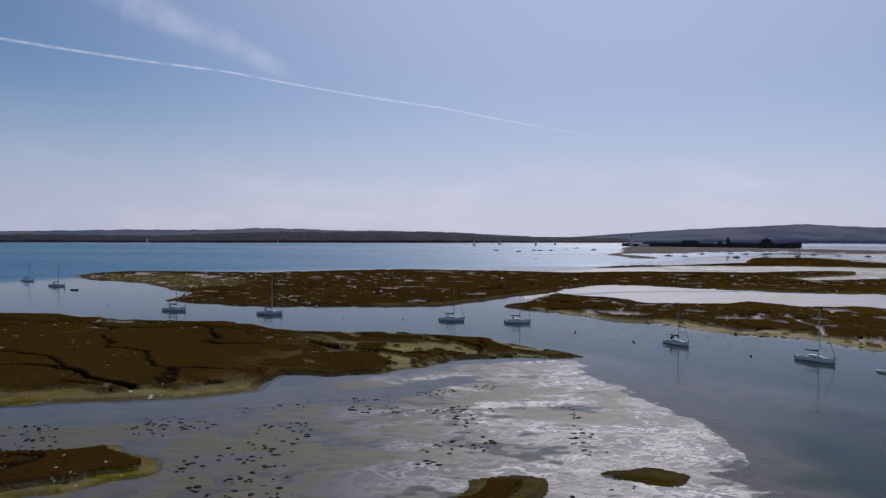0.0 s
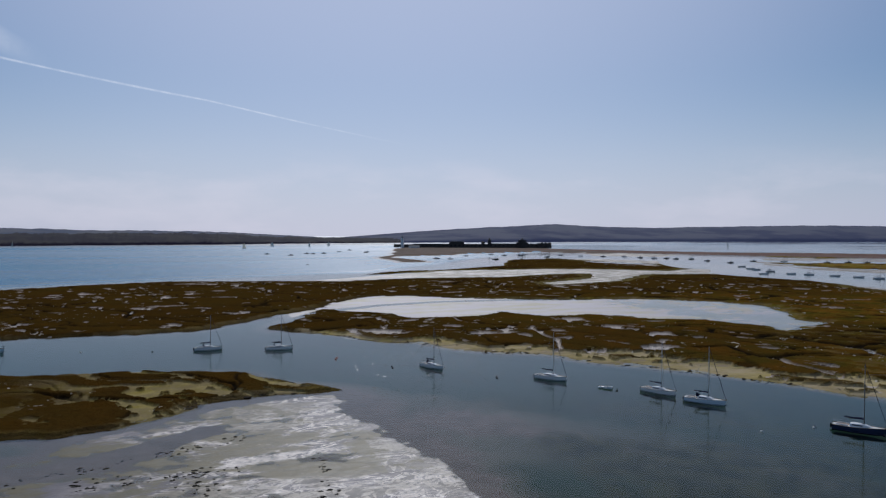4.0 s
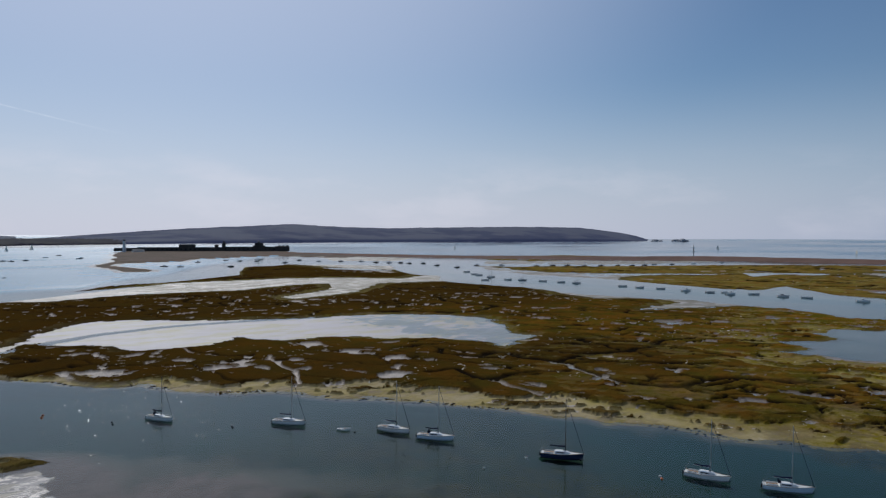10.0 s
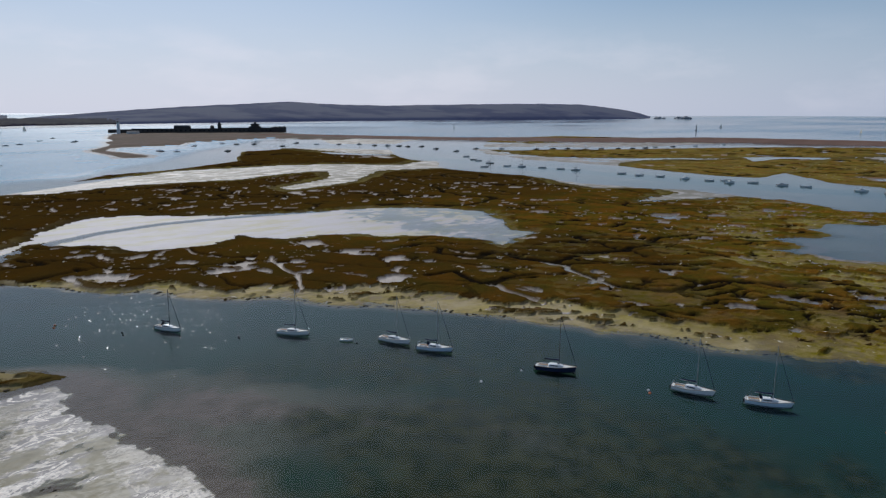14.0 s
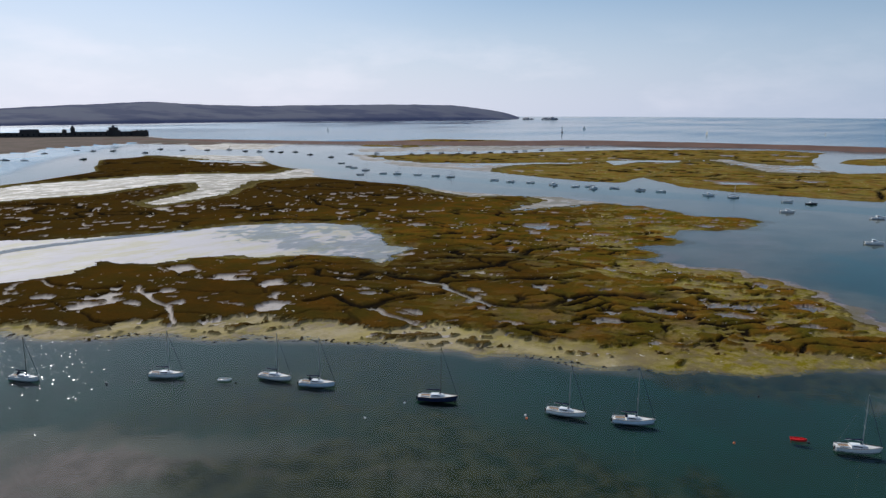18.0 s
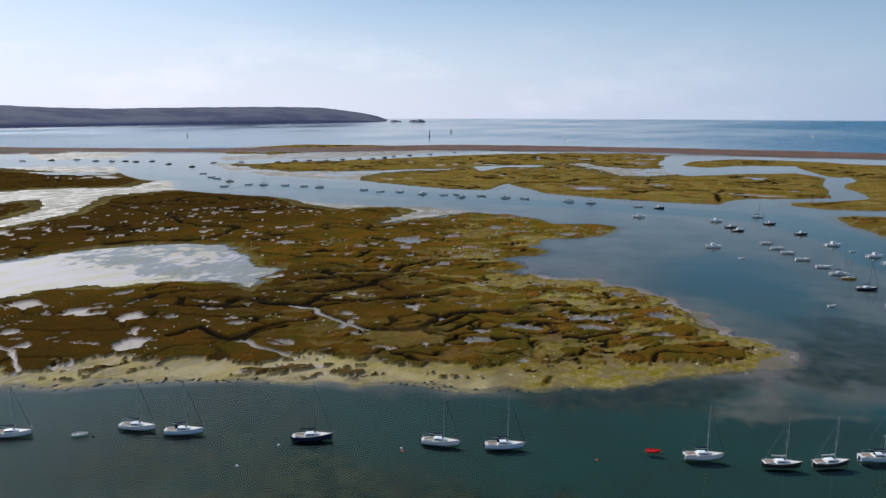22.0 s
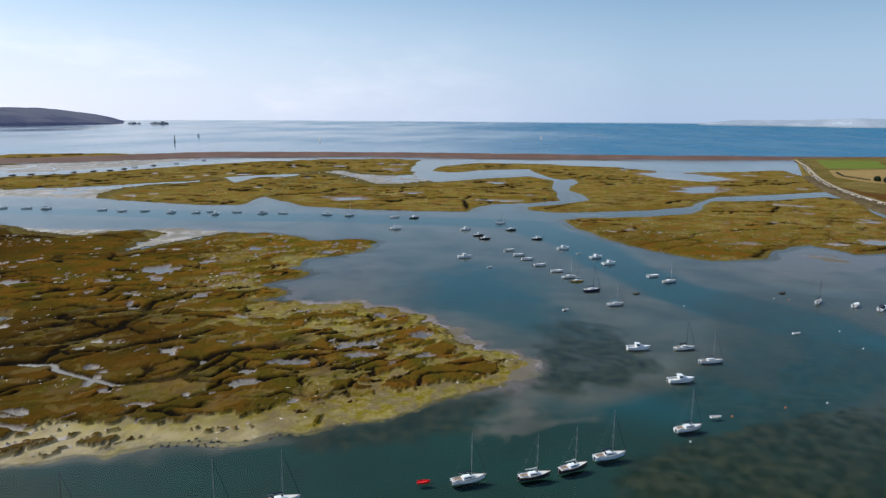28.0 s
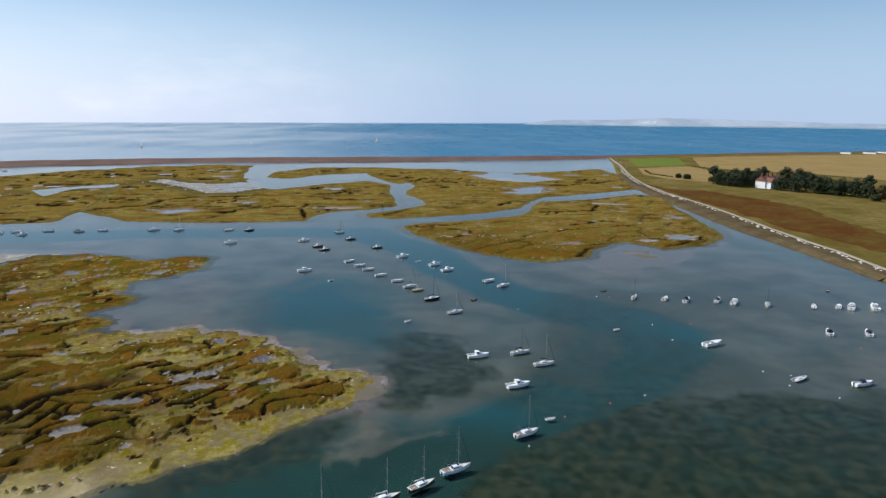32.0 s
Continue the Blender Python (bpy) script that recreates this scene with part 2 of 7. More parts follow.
def mud_material():
    m = Mat("wet_mud", 0.4, spec=0.5)
    at = m.coords()
    streak = m.coords(scale=(0.5, 1.2, 1))
    a = m.noise(at, 0.05, 5, 0.6, 0.35, 0.65)
    b = m.noise(streak, 0.5, 6, 0.65, 0.35, 0.65)
    speck = m.noise(m.coords(scale=(0.8, 1.3, 1)), 1.1, 5, 0.7, 0.5, 0.62)
    c = m.mix(a, (0.19, 0.150, 0.145), (0.29, 0.240, 0.225))
    c = m.mix(m.attr("flatty"), c, m.mix(a, (0.062, 0.048, 0.046), (0.115, 0.092, 0.092)))
    c = m.mix(m.math("MULTIPLY", b, 0.45), c, (0.11, 0.09, 0.088))

    def lines(scale, width, squash, lo, hi):
        """Thin curling streaks of drying scum, thick in some patches and absent in others."""
        n = m.node("ShaderNodeTexNoise", Scale=scale, Detail=3.0, Roughness=0.6, Distortion=1.1)
        m.link(m.coords(scale=squash), n.inputs["Vector"])
        ridge = m.math("ABSOLUTE", m.math("SUBTRACT", n.outputs["Fac"], 0.5), 0.0)
        r = m.node("ShaderNodeMapRange", From_Min=width, From_Max=width * 0.35)
        m.link(ridge, r.inputs["Value"])
        return m.math("MULTIPLY", r.outputs["Result"], m.noise(streak, scale * 0.22, 4, 0.6, lo, hi))

    drift = m.math("MULTIPLY", m.noise(m.coords(scale=(0.7, 1.2, 1)), 0.10, 6, 0.75, 0.535, 0.60), m.noise(at, 0.8, 5, 0.7, 0.36, 0.52))
    scum = m.math("MAXIMUM", m.math("MAXIMUM", lines(0.22, 0.055, (0.85, 1.3, 1), 0.38, 0.48), m.math("MULTIPLY", lines(0.5, 0.06, (0.85, 1.2, 1), 0.44, 0.55), 0.8)), drift)
    scum = m.math("MULTIPLY", m.attr("scum"), scum)
    # the pale mud is whitened further for the sun's glare on its wet surface
    scum = m.math("MAXIMUM", scum, m.math("MULTIPLY", m.attr("pale_glare"), m.noise(streak, 0.14, 6, 0.7, 0.22, 0.40)))
    scrap = m.math("MULTIPLY", m.attr("pale_glare"), m.noise(m.coords(scale=(0.7, 1.2, 1)), 0.16, 7, 0.75, 0.57, 0.61))
    c = m.mix(scum, c, m.mix(speck, (0.60, 0.53, 0.45), (0.80, 0.73, 0.64)))
    c = m.mix(m.math("MULTIPLY", m.attr("pale_glare"), m.math("MULTIPLY", m.noise(streak, 0.05, 7, 0.72, 0.48, 0.60), 0.7)), c, m.mix(speck, (0.40, 0.34, 0.26), (0.50, 0.44, 0.27)))
    c = m.mix(m.math("MULTIPLY", m.attr("pale_glare"), m.math("MULTIPLY", lines(0.05, 0.022, (0.5, 1.5, 1), 0.30, 0.42), 0.8)), c, (0.17, 0.135, 0.11))
    alg = m.math("MULTIPLY", m.attr("algae"), m.noise(m.coords(scale=(0.7, 1.3, 1)), 0.08, 7, 0.68, 0.44, 0.50))
    c = m.mix(alg, c, m.mix(b, (0.078, 0.060, 0.009), (0.120, 0.092, 0.024)))
    c = m.mix(m.math("MULTIPLY", scrap, 0.8), c, (0.16, 0.125, 0.05))
    weed = m.math("MULTIPLY", m.attr("weed"), m.noise(at, 0.07, 9, 0.74, 0.20, 0.52))
    shoal = m.node("ShaderNodeMapRange", From_Min=0.15, From_Max=0.75)
    m.link(m.math("ADD", m.attr("silt"), m.math("MULTIPLY", m.math("SUBTRACT", m.noise(at, 0.16, 7, 0.7), 0.5), 1.3)), shoal.inputs["Value"])
    sunk = m.mix(shoal.outputs["Result"], m.mix(m.noise(at, 0.035, 6, 0.65, 0.36, 0.62), (0.105, 0.108, 0.090), (0.200, 0.190, 0.162)), m.mix(m.math("MAXIMUM", b, m.noise(at, 0.12, 6, 0.7, 0.5, 0.6)), (0.25, 0.205, 0.190), (0.165, 0.138, 0.122)))
    c = m.mix(m.attr("under"), c, sunk)
    c = m.mix(m.attr("film"), c, m.mix(m.math("MULTIPLY", m.noise(streak, 0.06, 6, 0.7, 0.46, 0.58), 0.6), (0.40, 0.36, 0.36), (0.37, 0.32, 0.13)))
    # deep bed holds the water's tint; open sea adds painted blue sky reflection
    c = m.mix(m.attr("deep"), c, m.mix(m.attr("open"), m.mix(m.attr("basin"), m.mix(a, (0.027, 0.061, 0.048), (0.025, 0.072, 0.058)), m.mix(a, (0.026, 0.092, 0.102), (0.026, 0.110, 0.126))), m.mix(a, (0.034, 0.20, 0.37), (0.040, 0.22, 0.41))))
    c = m.mix(weed, c, m.mix(m.noise(at, 0.22, 6, 0.7, 0.40, 0.62), (0.020, 0.034, 0.017), (0.066, 0.074, 0.036)))
    m.color(c)
    r = m.math("ADD", m.math("SUBTRACT", m.math("ADD", 0.50, m.math("MULTIPLY", m.attr("pale_glare"), 0.14)), m.math("MULTIPLY", m.attr("flatty"), 0.14)), m.math("ADD", m.math("MULTIPLY", b, 0.12), m.math("MULTIPLY", scum, 0.1)))
    m.link(m.math("MAXIMUM", r, m.attr("under")), m.p.inputs["Roughness"])
    m.link(m.math("MULTIPLY", m.math("SUBTRACT", 1.0, m.attr("under")), m.math("ADD", 0.34, m.math("MULTIPLY", m.attr("pale_glare"), 0.30))), m.p.inputs["Specular IOR Level"])
    m.bump(m.math("MULTIPLY", m.math("SUBTRACT", 1.0, m.attr("under")), m.math("ADD", b, m.noise(at, 2.5, 4, 0.6))), 0.03, 0.6)
    return m.m


def water_material():
    m = Mat("sea_water")
    m.t.nodes.remove(m.p)
    out = m.t.nodes["Material Output"]
    clear = m.node("ShaderNodeBsdfTransparent", Color=(0.82, 0.85, 0.82, 1))
    gloss = m.node("ShaderNodeBsdfGlossy", Roughness=0.10)
    fres = m.node("ShaderNodeFresnel", IOR=1.33)
    mixer = m.t.nodes.new("ShaderNodeMixShader")
    at = m.coords(scale=(1, 1.6, 1))
    h = m.math("ADD", m.noise(at, 0.30, 1, 0.5), m.math("MULTIPLY", m.noise(at, 0.10, 2, 0.5), 1.6))
    bump = m.node("ShaderNodeBump", Distance=0.10, Strength=0.5)
    m.link(h, bump.inputs["Height"])
    wind = m.noise(m.coords(scale=(0.4, 1.0, 1)), 0.0045, 3, 0.5, 0.4, 0.62)
    m.link(m.math("ADD", m.math("ADD", 0.06, m.math("MULTIPLY", wind, 0.10)), m.math("MULTIPLY", m.attr("open"), m.math("MULTIPLY", m.attr("breeze"), 0.24))), gloss.inputs["Roughness"])
    for n in (gloss, fres):
        m.link(bump.outputs["Normal"], n.inputs["Normal"])
    rip = m.math("ADD", 0.005, m.math("MULTIPLY", m.attr("open"), m.math("ADD", 0.12, m.math("MULTIPLY", m.attr("breeze"), 0.55))))
    m.link(rip, bump.inputs["Strength"])
    damp = m.math("SUBTRACT", 0.98, m.math("MULTIPLY", m.attr("open"), m.math("MULTIPLY", m.attr("breeze"), m.math("ADD", 0.66, m.math("MULTIPLY", wind, 0.14)))))
    m.link(m.math("MULTIPLY", m.math("POWER", fres.outputs["Fac"], 1.18), m.math("MULTIPLY", damp, 1.2)), mixer.inputs["Fac"])
    m.link(clear.outputs["BSDF"], mixer.inputs[1])
    m.link(gloss.outputs["BSDF"], mixer.inputs[2])
    m.link(mixer.outputs["Shader"], out.inputs["Surface"])
    return m.m


def ripple_material():
    m = Mat("ripple_crest")
    m.t.nodes.remove(m.p)
    clear = m.t.nodes.new("ShaderNodeBsdfTransparent")
    gloss = m.node("ShaderNodeBsdfGlossy", Roughness=0.16)
    fres = m.node("ShaderNodeFresnel", IOR=1.33)
    mixer = m.t.nodes.new("ShaderNodeMixShader")
    m.link(fres.outputs["Fac"], mixer.inputs["Fac"])
    m.link(clear.outputs["BSDF"], mixer.inputs[1])
    m.link(gloss.outputs["BSDF"], mixer.inputs[2])
    m.link(mixer.outputs["Shader"], m.t.nodes["Material Output"].inputs["Surface"])
    return m.m


def patchy(name, c1, c2, c3, scale=0.05, rough=0.9, fine=1.2, relief=0.15, local=False, spec=0.25):
    m = Mat(name, rough, spec=spec)
    at = m.coords(local)
    a, b = m.noise(at, scale, 5, 0.6, 0.35, 0.65), m.noise(at, fine, 5, 0.65, 0.3, 0.7)
    m.color(m.mix(m.math("MULTIPLY", b, 0.6), m.mix(a, c1, c2), c3))
    m.bump(b, relief, 0.8)
    return m.m


def painted(name, c, rough=0.35, metal=0.0, dirt=0.25, scale=3.0):
    m = Mat(name, rough, metal)
    at = m.coords(True)
    n = m.noise(at, scale, 5, 0.65, 0.45, 0.75)
    m.color(m.mix(m.math("MULTIPLY", n, dirt), c, tuple(v * 0.55 for v in c)))
    return m.m


MARSH, MUD, WATER = marsh_material(), mud_material(), water_material()
GRASSY = patchy("grassy_shingle", (0.080, 0.052, 0.026), (0.135, 0.080, 0.054), (0.045, 0.032, 0.014), 0.02, 0.95, 0.15)
SHINGLE = patchy("shingle", (0.135, 0.072, 0.048), (0.20, 0.115, 0.080), (0.10, 0.052, 0.038), 0.02, 0.9, 0.6)
HEATH = patchy("rough_heath", (0.115, 0.036, 0.008), (0.130, 0.082, 0.016), (0.034, 0.017, 0.005), 0.022, 0.95, 0.16, 0.6, spec=0.02)
GRASS = patchy("pasture", (0.115, 0.088, 0.014), (0.22, 0.160, 0.05), (0.070, 0.048, 0.012), 0.018, 0.95, 0.14, spec=0.02)
GREEN = patchy("green_field", (0.12, 0.16, 0.025), (0.16, 0.19, 0.035), (0.10, 0.13, 0.02), 0.02, 0.95, 0.5, spec=0.02)
STRAW = patchy("stubble_field", (0.27, 0.18, 0.065), (0.33, 0.23, 0.09), (0.20, 0.13, 0.045), 0.015, 0.95, 0.2, spec=0.02)
BANK = patchy("muddy_bank", (0.090, 0.062, 0.030), (0.150, 0.112, 0.060), (0.042, 0.032, 0.014), 0.06, 0.95, 0.5, 0.3, spec=0.02)


# ---- plan of the estuary, in metres ----
MAIN_SHORE = [(-234, 454), (-212, 495), (-130, 483), (-76, 518), (-19, 540), (49, 525), (94, 504), (134, 524), (174, 528), (223, 520), (270, 540),
              (313, 550), (284, 504), (223, 468), (221, 437), (259, 446), (297, 459), (371, 518), (417, 510), (427, 487), (435, 454), (442, 422),
              (431, 394), (413, 372), (406, 324), (423, 316), (440, 298), (432, 278), (375, 270), (371, 259), (422, 241), (446, 232), (456, 210),
              (450, 186), (439, 166), (453, 146), (448, 128), (416, 125), (397, 133), (380, 150), (360, 152), (352, 140), (337, 139), (322, 147),
              (308, 130), (297, 132), (291, 140)]
MAIN_NEAR = [(291, 120), (293, 105), (296, 95), (289, 90), (295, 82), (291, 75), (284, 65), (274, 64), (276, 59), (265, 48), (256, 44), (253, 41),
             (247, 37), (243, 28), (243, 22), (237, 18), (228, 23), (218, 23), (213, 26), (207, 32), (195, 45), (188, 52), (183, 58), (172, 70),
             (161, 90), (151, 110), (141, 132), (131, 152), (120, 170), (78, 214), (68, 228), (56, 231), (41, 253), (27, 274)]
LAGOON_SIDE = [(34, 293), (56, 329), (63, 317), (79, 305), (76, 288), (94, 283), (112, 284), (130, 295), (141, 279), (156, 276),
               (175, 268), (193, 249), (211, 224), (204, 207), (224, 217), (247, 226), (244, 240), (261, 262), (275, 290), (265, 312),
               (241, 336), (195, 347), (149, 362), (115, 392), (89, 399), (60, 363), (39, 328), (14, 299), (-1, 275), (-40, 273),
               (-78, 274), (-108, 289), (-116, 323), (-168, 392), (-203, 412)]
MARSHES = [
    ("large salt marsh with creeks and pools, rust and olive", MAIN_SHORE + MAIN_NEAR + LAGOON_SIDE),
    ("low brown marsh islet beyond pale mud", [(374, 853), (436, 876), (446, 743), (486, 694), (464, 618), (416, 583), (376, 626), (322, 644),
                                                 (279, 639), (210, 639), (122, 590), (161, 632), (229, 649), (306, 709)]),
    ("dark brown salt marsh with a pale mud spit", [(-297, 297), (-225, 261), (-151, 240), (-130, 235), (-105, 224), (-68, 220), (-40, 202), (-14, 201), (14, 191),
                                                     (31, 167), (15, 163), (0, 157), (-7, 150), (-21, 141), (-31, 143), (-36, 128), (-48, 122), (-56, 119),
                                                     (-72, 115), (-144, 117), (-297, 162)]),
    ("small dark marsh hummock on the mudflat", [(-81, 90), (-55, 87), (-51, 87), (-47, 89), (-45, 90), (-43, 88), (-37, 86), (-36, 83), (-40, 81), (-43, 78), (-45, 78), (-49, 76), (-81, 76)]),
    ("small dark marsh hummock on the mudflat", [(3, 76), (4, 80), (7, 81), (10, 79), (10, 76), (9, 70), (-1, 71)]),
    ("small dark marsh hummock on the mudflat", [(23.5, 81), (25, 81.2), (26.5, 79.8), (26, 79), (24.6, 80)]),
    ("olive salt marsh strip along the far channel", [(672, 681), (729, 680), (796, 634), (883, 604), (984, 570), (1094, 515), (1198, 431),
                                                      (1253, 342), (1239, 276), (1014, 242), (958, 261), (1001, 351), (915, 379), (844, 431),
                                                      (771, 463), (711, 495), (668, 533), (641, 571), (650, 627)]),
    ("low marsh and mud behind the far moorings", [(811, 886), (1006, 981), (1098, 976), (1195, 831), (1212, 666), (1107, 699), (1053, 755),
                                                   (980, 814), (855, 813)]),
    ("olive salt marsh by the far channel", [(626, 453), (686, 455), (748, 441), (813, 435), (772, 394), (843, 397), (868, 368), (773, 329),
                                             (699, 308), (664, 303), (622, 298), (592, 296), (581, 331), (584, 376), (596, 428)]),
    ("olive salt marsh between two tidal creeks", [(881, 362), (911, 342), (854, 288), (793, 237), (801, 196), (851, 168), (910, 122), (986, 62),
                                                   (933, 31), (814, 26), (750, 22), (709, 17), (686, 44), (672, 70), (645, 85), (610, 90), (599, 129),
                                                   (594, 165), (595, 202), (597, 235), (622, 257), (653, 297), (700, 310), (791, 334)]),
    ("small marsh islet in a silted creek", [(1017, 350), (1067, 334), (1064, 275), (986, 225), (943, 245), (955, 285)]),
    ("wide olive marsh behind the shingle bank", [(1023, 209), (1124, 212), (1214, 162), (1226, 77), (1205, -53), (1124, -154), (1182, -257),
                                                  (1241, -330), (1112, -332), (940, -304), (902, -285), (851, -220), (804, -146), (707, -108),
                                                  (668, -64), (647, -28), (630, 15), (636, 38), (658, 42), (683, 14), (724, -15), (772, -5), (815, 8),
                                                  (865, 5), (906, -4), (959, 3), (942, 18), (972, 31), (1058, 62), (1119, 70), (1069, 143),
                                                  (1010, 167)]),
    ("yellow-green marsh fading into the shallows", [(579, 9), (598, -4), (623, -60), (654, -103), (756, -139), (791, -205), (836, -267),
                                                     (797, -291), (699, -267), (602, -253), (538, -239), (495, -209), (485, -178), (516, -159),
                                                     (488, -131), (456, -113), (443, -91), (443, -75), (464, -48), (503, -21), (541, -2)]),
]
FLAT_NEAR = [(-108, 109), (-68, 109), (-45, 115), (-29, 128), (-16, 140), (0, 153), (31, 165), (32, 148), (33, 130), (39, 110), (40, 95), (40, 87), (35, 82),
             (41, 76), (27, 63), (-108, 63)]
FLAT_LAGOON = [(27, 274), (47, 378), (89, 405), (198, 360), (279, 306), (252, 225), (204, 202), (135, 270), (76, 286)]
FLAT_NORTH = [(40, 500), (61, 520), (104, 558), (185, 621), (242, 646), (320, 662), (408, 660), (440, 690), (500, 700), (560, 790), (500, 860), (450, 900), (420, 850), (500, 700),
              (455, 640), (480, 590), (440, 540), (425, 500), (410, 470), (330, 455), (250, 440), (200, 425), (228, 474), (209, 494), (152, 500), (100, 480)]
FLAT_FAR = [[(791, 334), (916, 375), (1023, 383), (1044, 359), (948, 282), (970, 221), (864, 170), (801, 196), (793, 237), (854, 288), (911, 342)],
            [(666, 742), (689, 700), (631, 562), (694, 483), (808, 444), (632, 454), (601, 431), (588, 469), (577, 550), (598, 639)],
            [(771, 843), (846, 804), (969, 804), (1040, 746), (1118, 682), (1135, 624), (916, 637), (816, 678), (711, 768)],
            [(442, 408), (435, 363), (446, 311), (460, 253), (453, 192), (444, 226), (426, 243), (364, 262), (380, 276), (393, 328), (410, 366)]]
FLAT_BEHIND = [(634, 1120), (800, 1110), (1010, 1020), (900, 985), (735, 976), (640, 900), (560, 950)]
CREEKS = [(1.5, [(280, 181), (268, 179), (263, 174), (250, 175), (238, 172), (228, 178), (220, 180), (213, 177), (202, 173), (199, 182), (197, 196)]),
          (0.9, [(213, 177), (212, 170), (220, 159), (227, 152), (236, 145)]),
          (1.4, [(198, 196), (195, 186), (198, 179), (200, 170), (195, 161), (191, 147), (189, 136), (192, 133), (196, 127), (201, 123), (211, 123),
            (221, 122), (228, 116), (234, 106), (245, 100)]),
          (1.2, [(190, 160), (183, 165), (173, 168), (165, 167), (159, 167), (159, 176), (161, 185), (158, 187), (150, 188)]),
          (0.9, [(201, 124), (201, 113), (211, 111), (211, 102), (227, 94), (229, 86), (236, 78)]),
          (0.7, [(237, 173), (250, 201)]),
          (0.7, [(274, 182), (288, 177), (299, 177)]),
          (0.8, [(197, 190), (187, 193), (182, 200), (178, 213)]),
          (0.7, [(201, 123), (196, 116), (199, 101)]),
          (0.8, [(200, 169), (210, 165), (218, 159), (232, 145), (247, 136)]),
          (0.9, [(205, 119), (224, 117), (236, 105), (249, 98), (260, 84)]),
          (0.8, [(202, 99), (207, 90), (217, 83), (219, 73), (233, 64)]),
          (0.8, [(179, 162), (168, 165), (159, 164)]),
          (0.7, [(250, 166), (252, 153), (265, 152), (265, 136), (278, 128)]),
          (0.8, [(190, 65), (200, 67), (213, 67), (218, 72), (211, 79)])]
PALE_CREEKS = [(0.8, [(121, 248), (119, 236), (115, 221), (114, 211), (107, 198), (102, 195)]),
               (1.0, [(159, 164), (156, 154), (157, 143), (157, 133), (150, 122), (148, 117)]),
               (0.8, [(198, 179), (200, 170), (195, 161), (191, 147), (189, 136)])]
FAR_CREEKS = [(3.5, [(664, 302), (685, 280), (703, 259), (745, 258), (777, 232), (785, 192)]),
              (2.0, [(657, -74), (671, -124), (686, -177), (726, -192)]),
              (2.5, [(431, -89), (458, -111), (484, -124), (502, -147)]),
              (2.0, [(911, 29), (887, 63), (809, 96), (817, 136)]),
              (1.6, [(591, -134), (615, -164), (609, -183)]),
              (1.8, [(627, 95), (686, 109), (721, 106)])]
POOLS = [(220, 141, 5.5), (302, 190, 5), (199, 100, 5), (202, 154, 3), (193, 109, 3), (288, 198, 4), (405, 191, 7), (335, 212, 8), (223, 94, 4.5), (292, 266, 6),
         (216, 170, 3), (183, 134, 2.5), (182, 146, 3.5), (212, 106, 3), (224, 66, 3), (284, 80, 4), (266, 136, 3.5), (187, 111, 2.5), (159, 216, 5), (135, 219, 3.5),
         (138, 191, 5.5), (171, 181, 2.5), (164, 204, 3), (94, 254, 5), (97, 236, 4), (83, 258, 4), (107, 225, 4), (180, 248, 4), (184, 134, 3), (234, 73, 4), (262, 58, 4), (232, 219, 5)]
PONDS = [[(1075, -85), (1155, -130), (1087, -192), (1032, -218), (983, -166), (1029, -107)],
         [(1346, -65), (1393, -168), (1447, -291), (1461, -376), (1233, -268), (1175, -198), (1181, -152)],
         [(889, -125), (920, -163), (839, -150), (825, -125)],
         [(660, 234), (676, 214), (661, 199), (642, 218)]]
BALD = [(-234, 440), (-188, 470), (-113, 421), (-104, 365), (-126, 345), (-142, 331), (-177, 378)]
SILT = [(-0.19, [(41, 162), (64, 147), (82, 121), (97, 94), (107, 67), (107, 50), (31, 127)]), (-0.42, [(383, 177), (404, 114), (359, 90), (318, 96), (293, 114), (309, 144)]),
        (-0.22, [(246, 19), (230, 12), (208, 14), (198, 8), (181, 27), (197, 22), (208, 18), (223, 22)]),
        (-0.62, [(188, 28), (206, -7), (196, -12), (176, 20)]),
        (-0.95, [(305, -57), (301, -91), (270, -91), (229, -68), (235, -50), (258, -35)]),
        (-0.06, [(432, -104), (517, -159), (513, -200), (615, -271), (507, -232), (434, -170), (418, -116)]), (-0.40, [(488, -127), (525, -223), (491, -242), (417, -238), (376, -145), (386, -91), (430, -73)]),
        (-0.55, [(34, 174), (57, 149), (74, 118), (90, 87), (93, 76), (29, 126)]),
        (-0.12, [(372, 496), (420, 520), (445, 480), (425, 395), (430, 330), (475, 270), (470, 200), (440, 250), (380, 330), (400, 400)])]
CHANNEL = [(166, 25), (171, 6), (186, -10), (199, -27), (218, -48), (243, -74), (270, -96), (297, -106), (318, -96), (333, -73), (360, -49),
           (414, -23), (485, -3), (555, 40), (548, 110), (545, 186), (526, 277), (520, 380), (500, 500)]
WEED_BEDS = [[(167, 88), (187, 63), (207, 31), (214, 17), (201, 18), (183, 27), (167, 53)],
             [(285, 10), (294, -1), (289, -16), (267, -25), (249, -28), (230, -22), (218, -4), (212, 6), (216, 12), (230, 13), (252, 13)],
             [(161, -10), (215, -57), (229, -86), (229, -109), (228, -162), (228, -200), (120, -200), (110, -30)],
             [(54, 112), (62, 124), (76, 120), (94, 106), (107, 86), (117, 66), (125, 47), (122, 35), (90, 20), (50, 60)],
             [(90, 140), (110, 118), (124, 90), (110, 96), (92, 120)]]
HOLE = [(359, 62), (398, 55), (391, 35), (338, 20), (285, -1), (278, 10), (293, 32), (309, 59)]
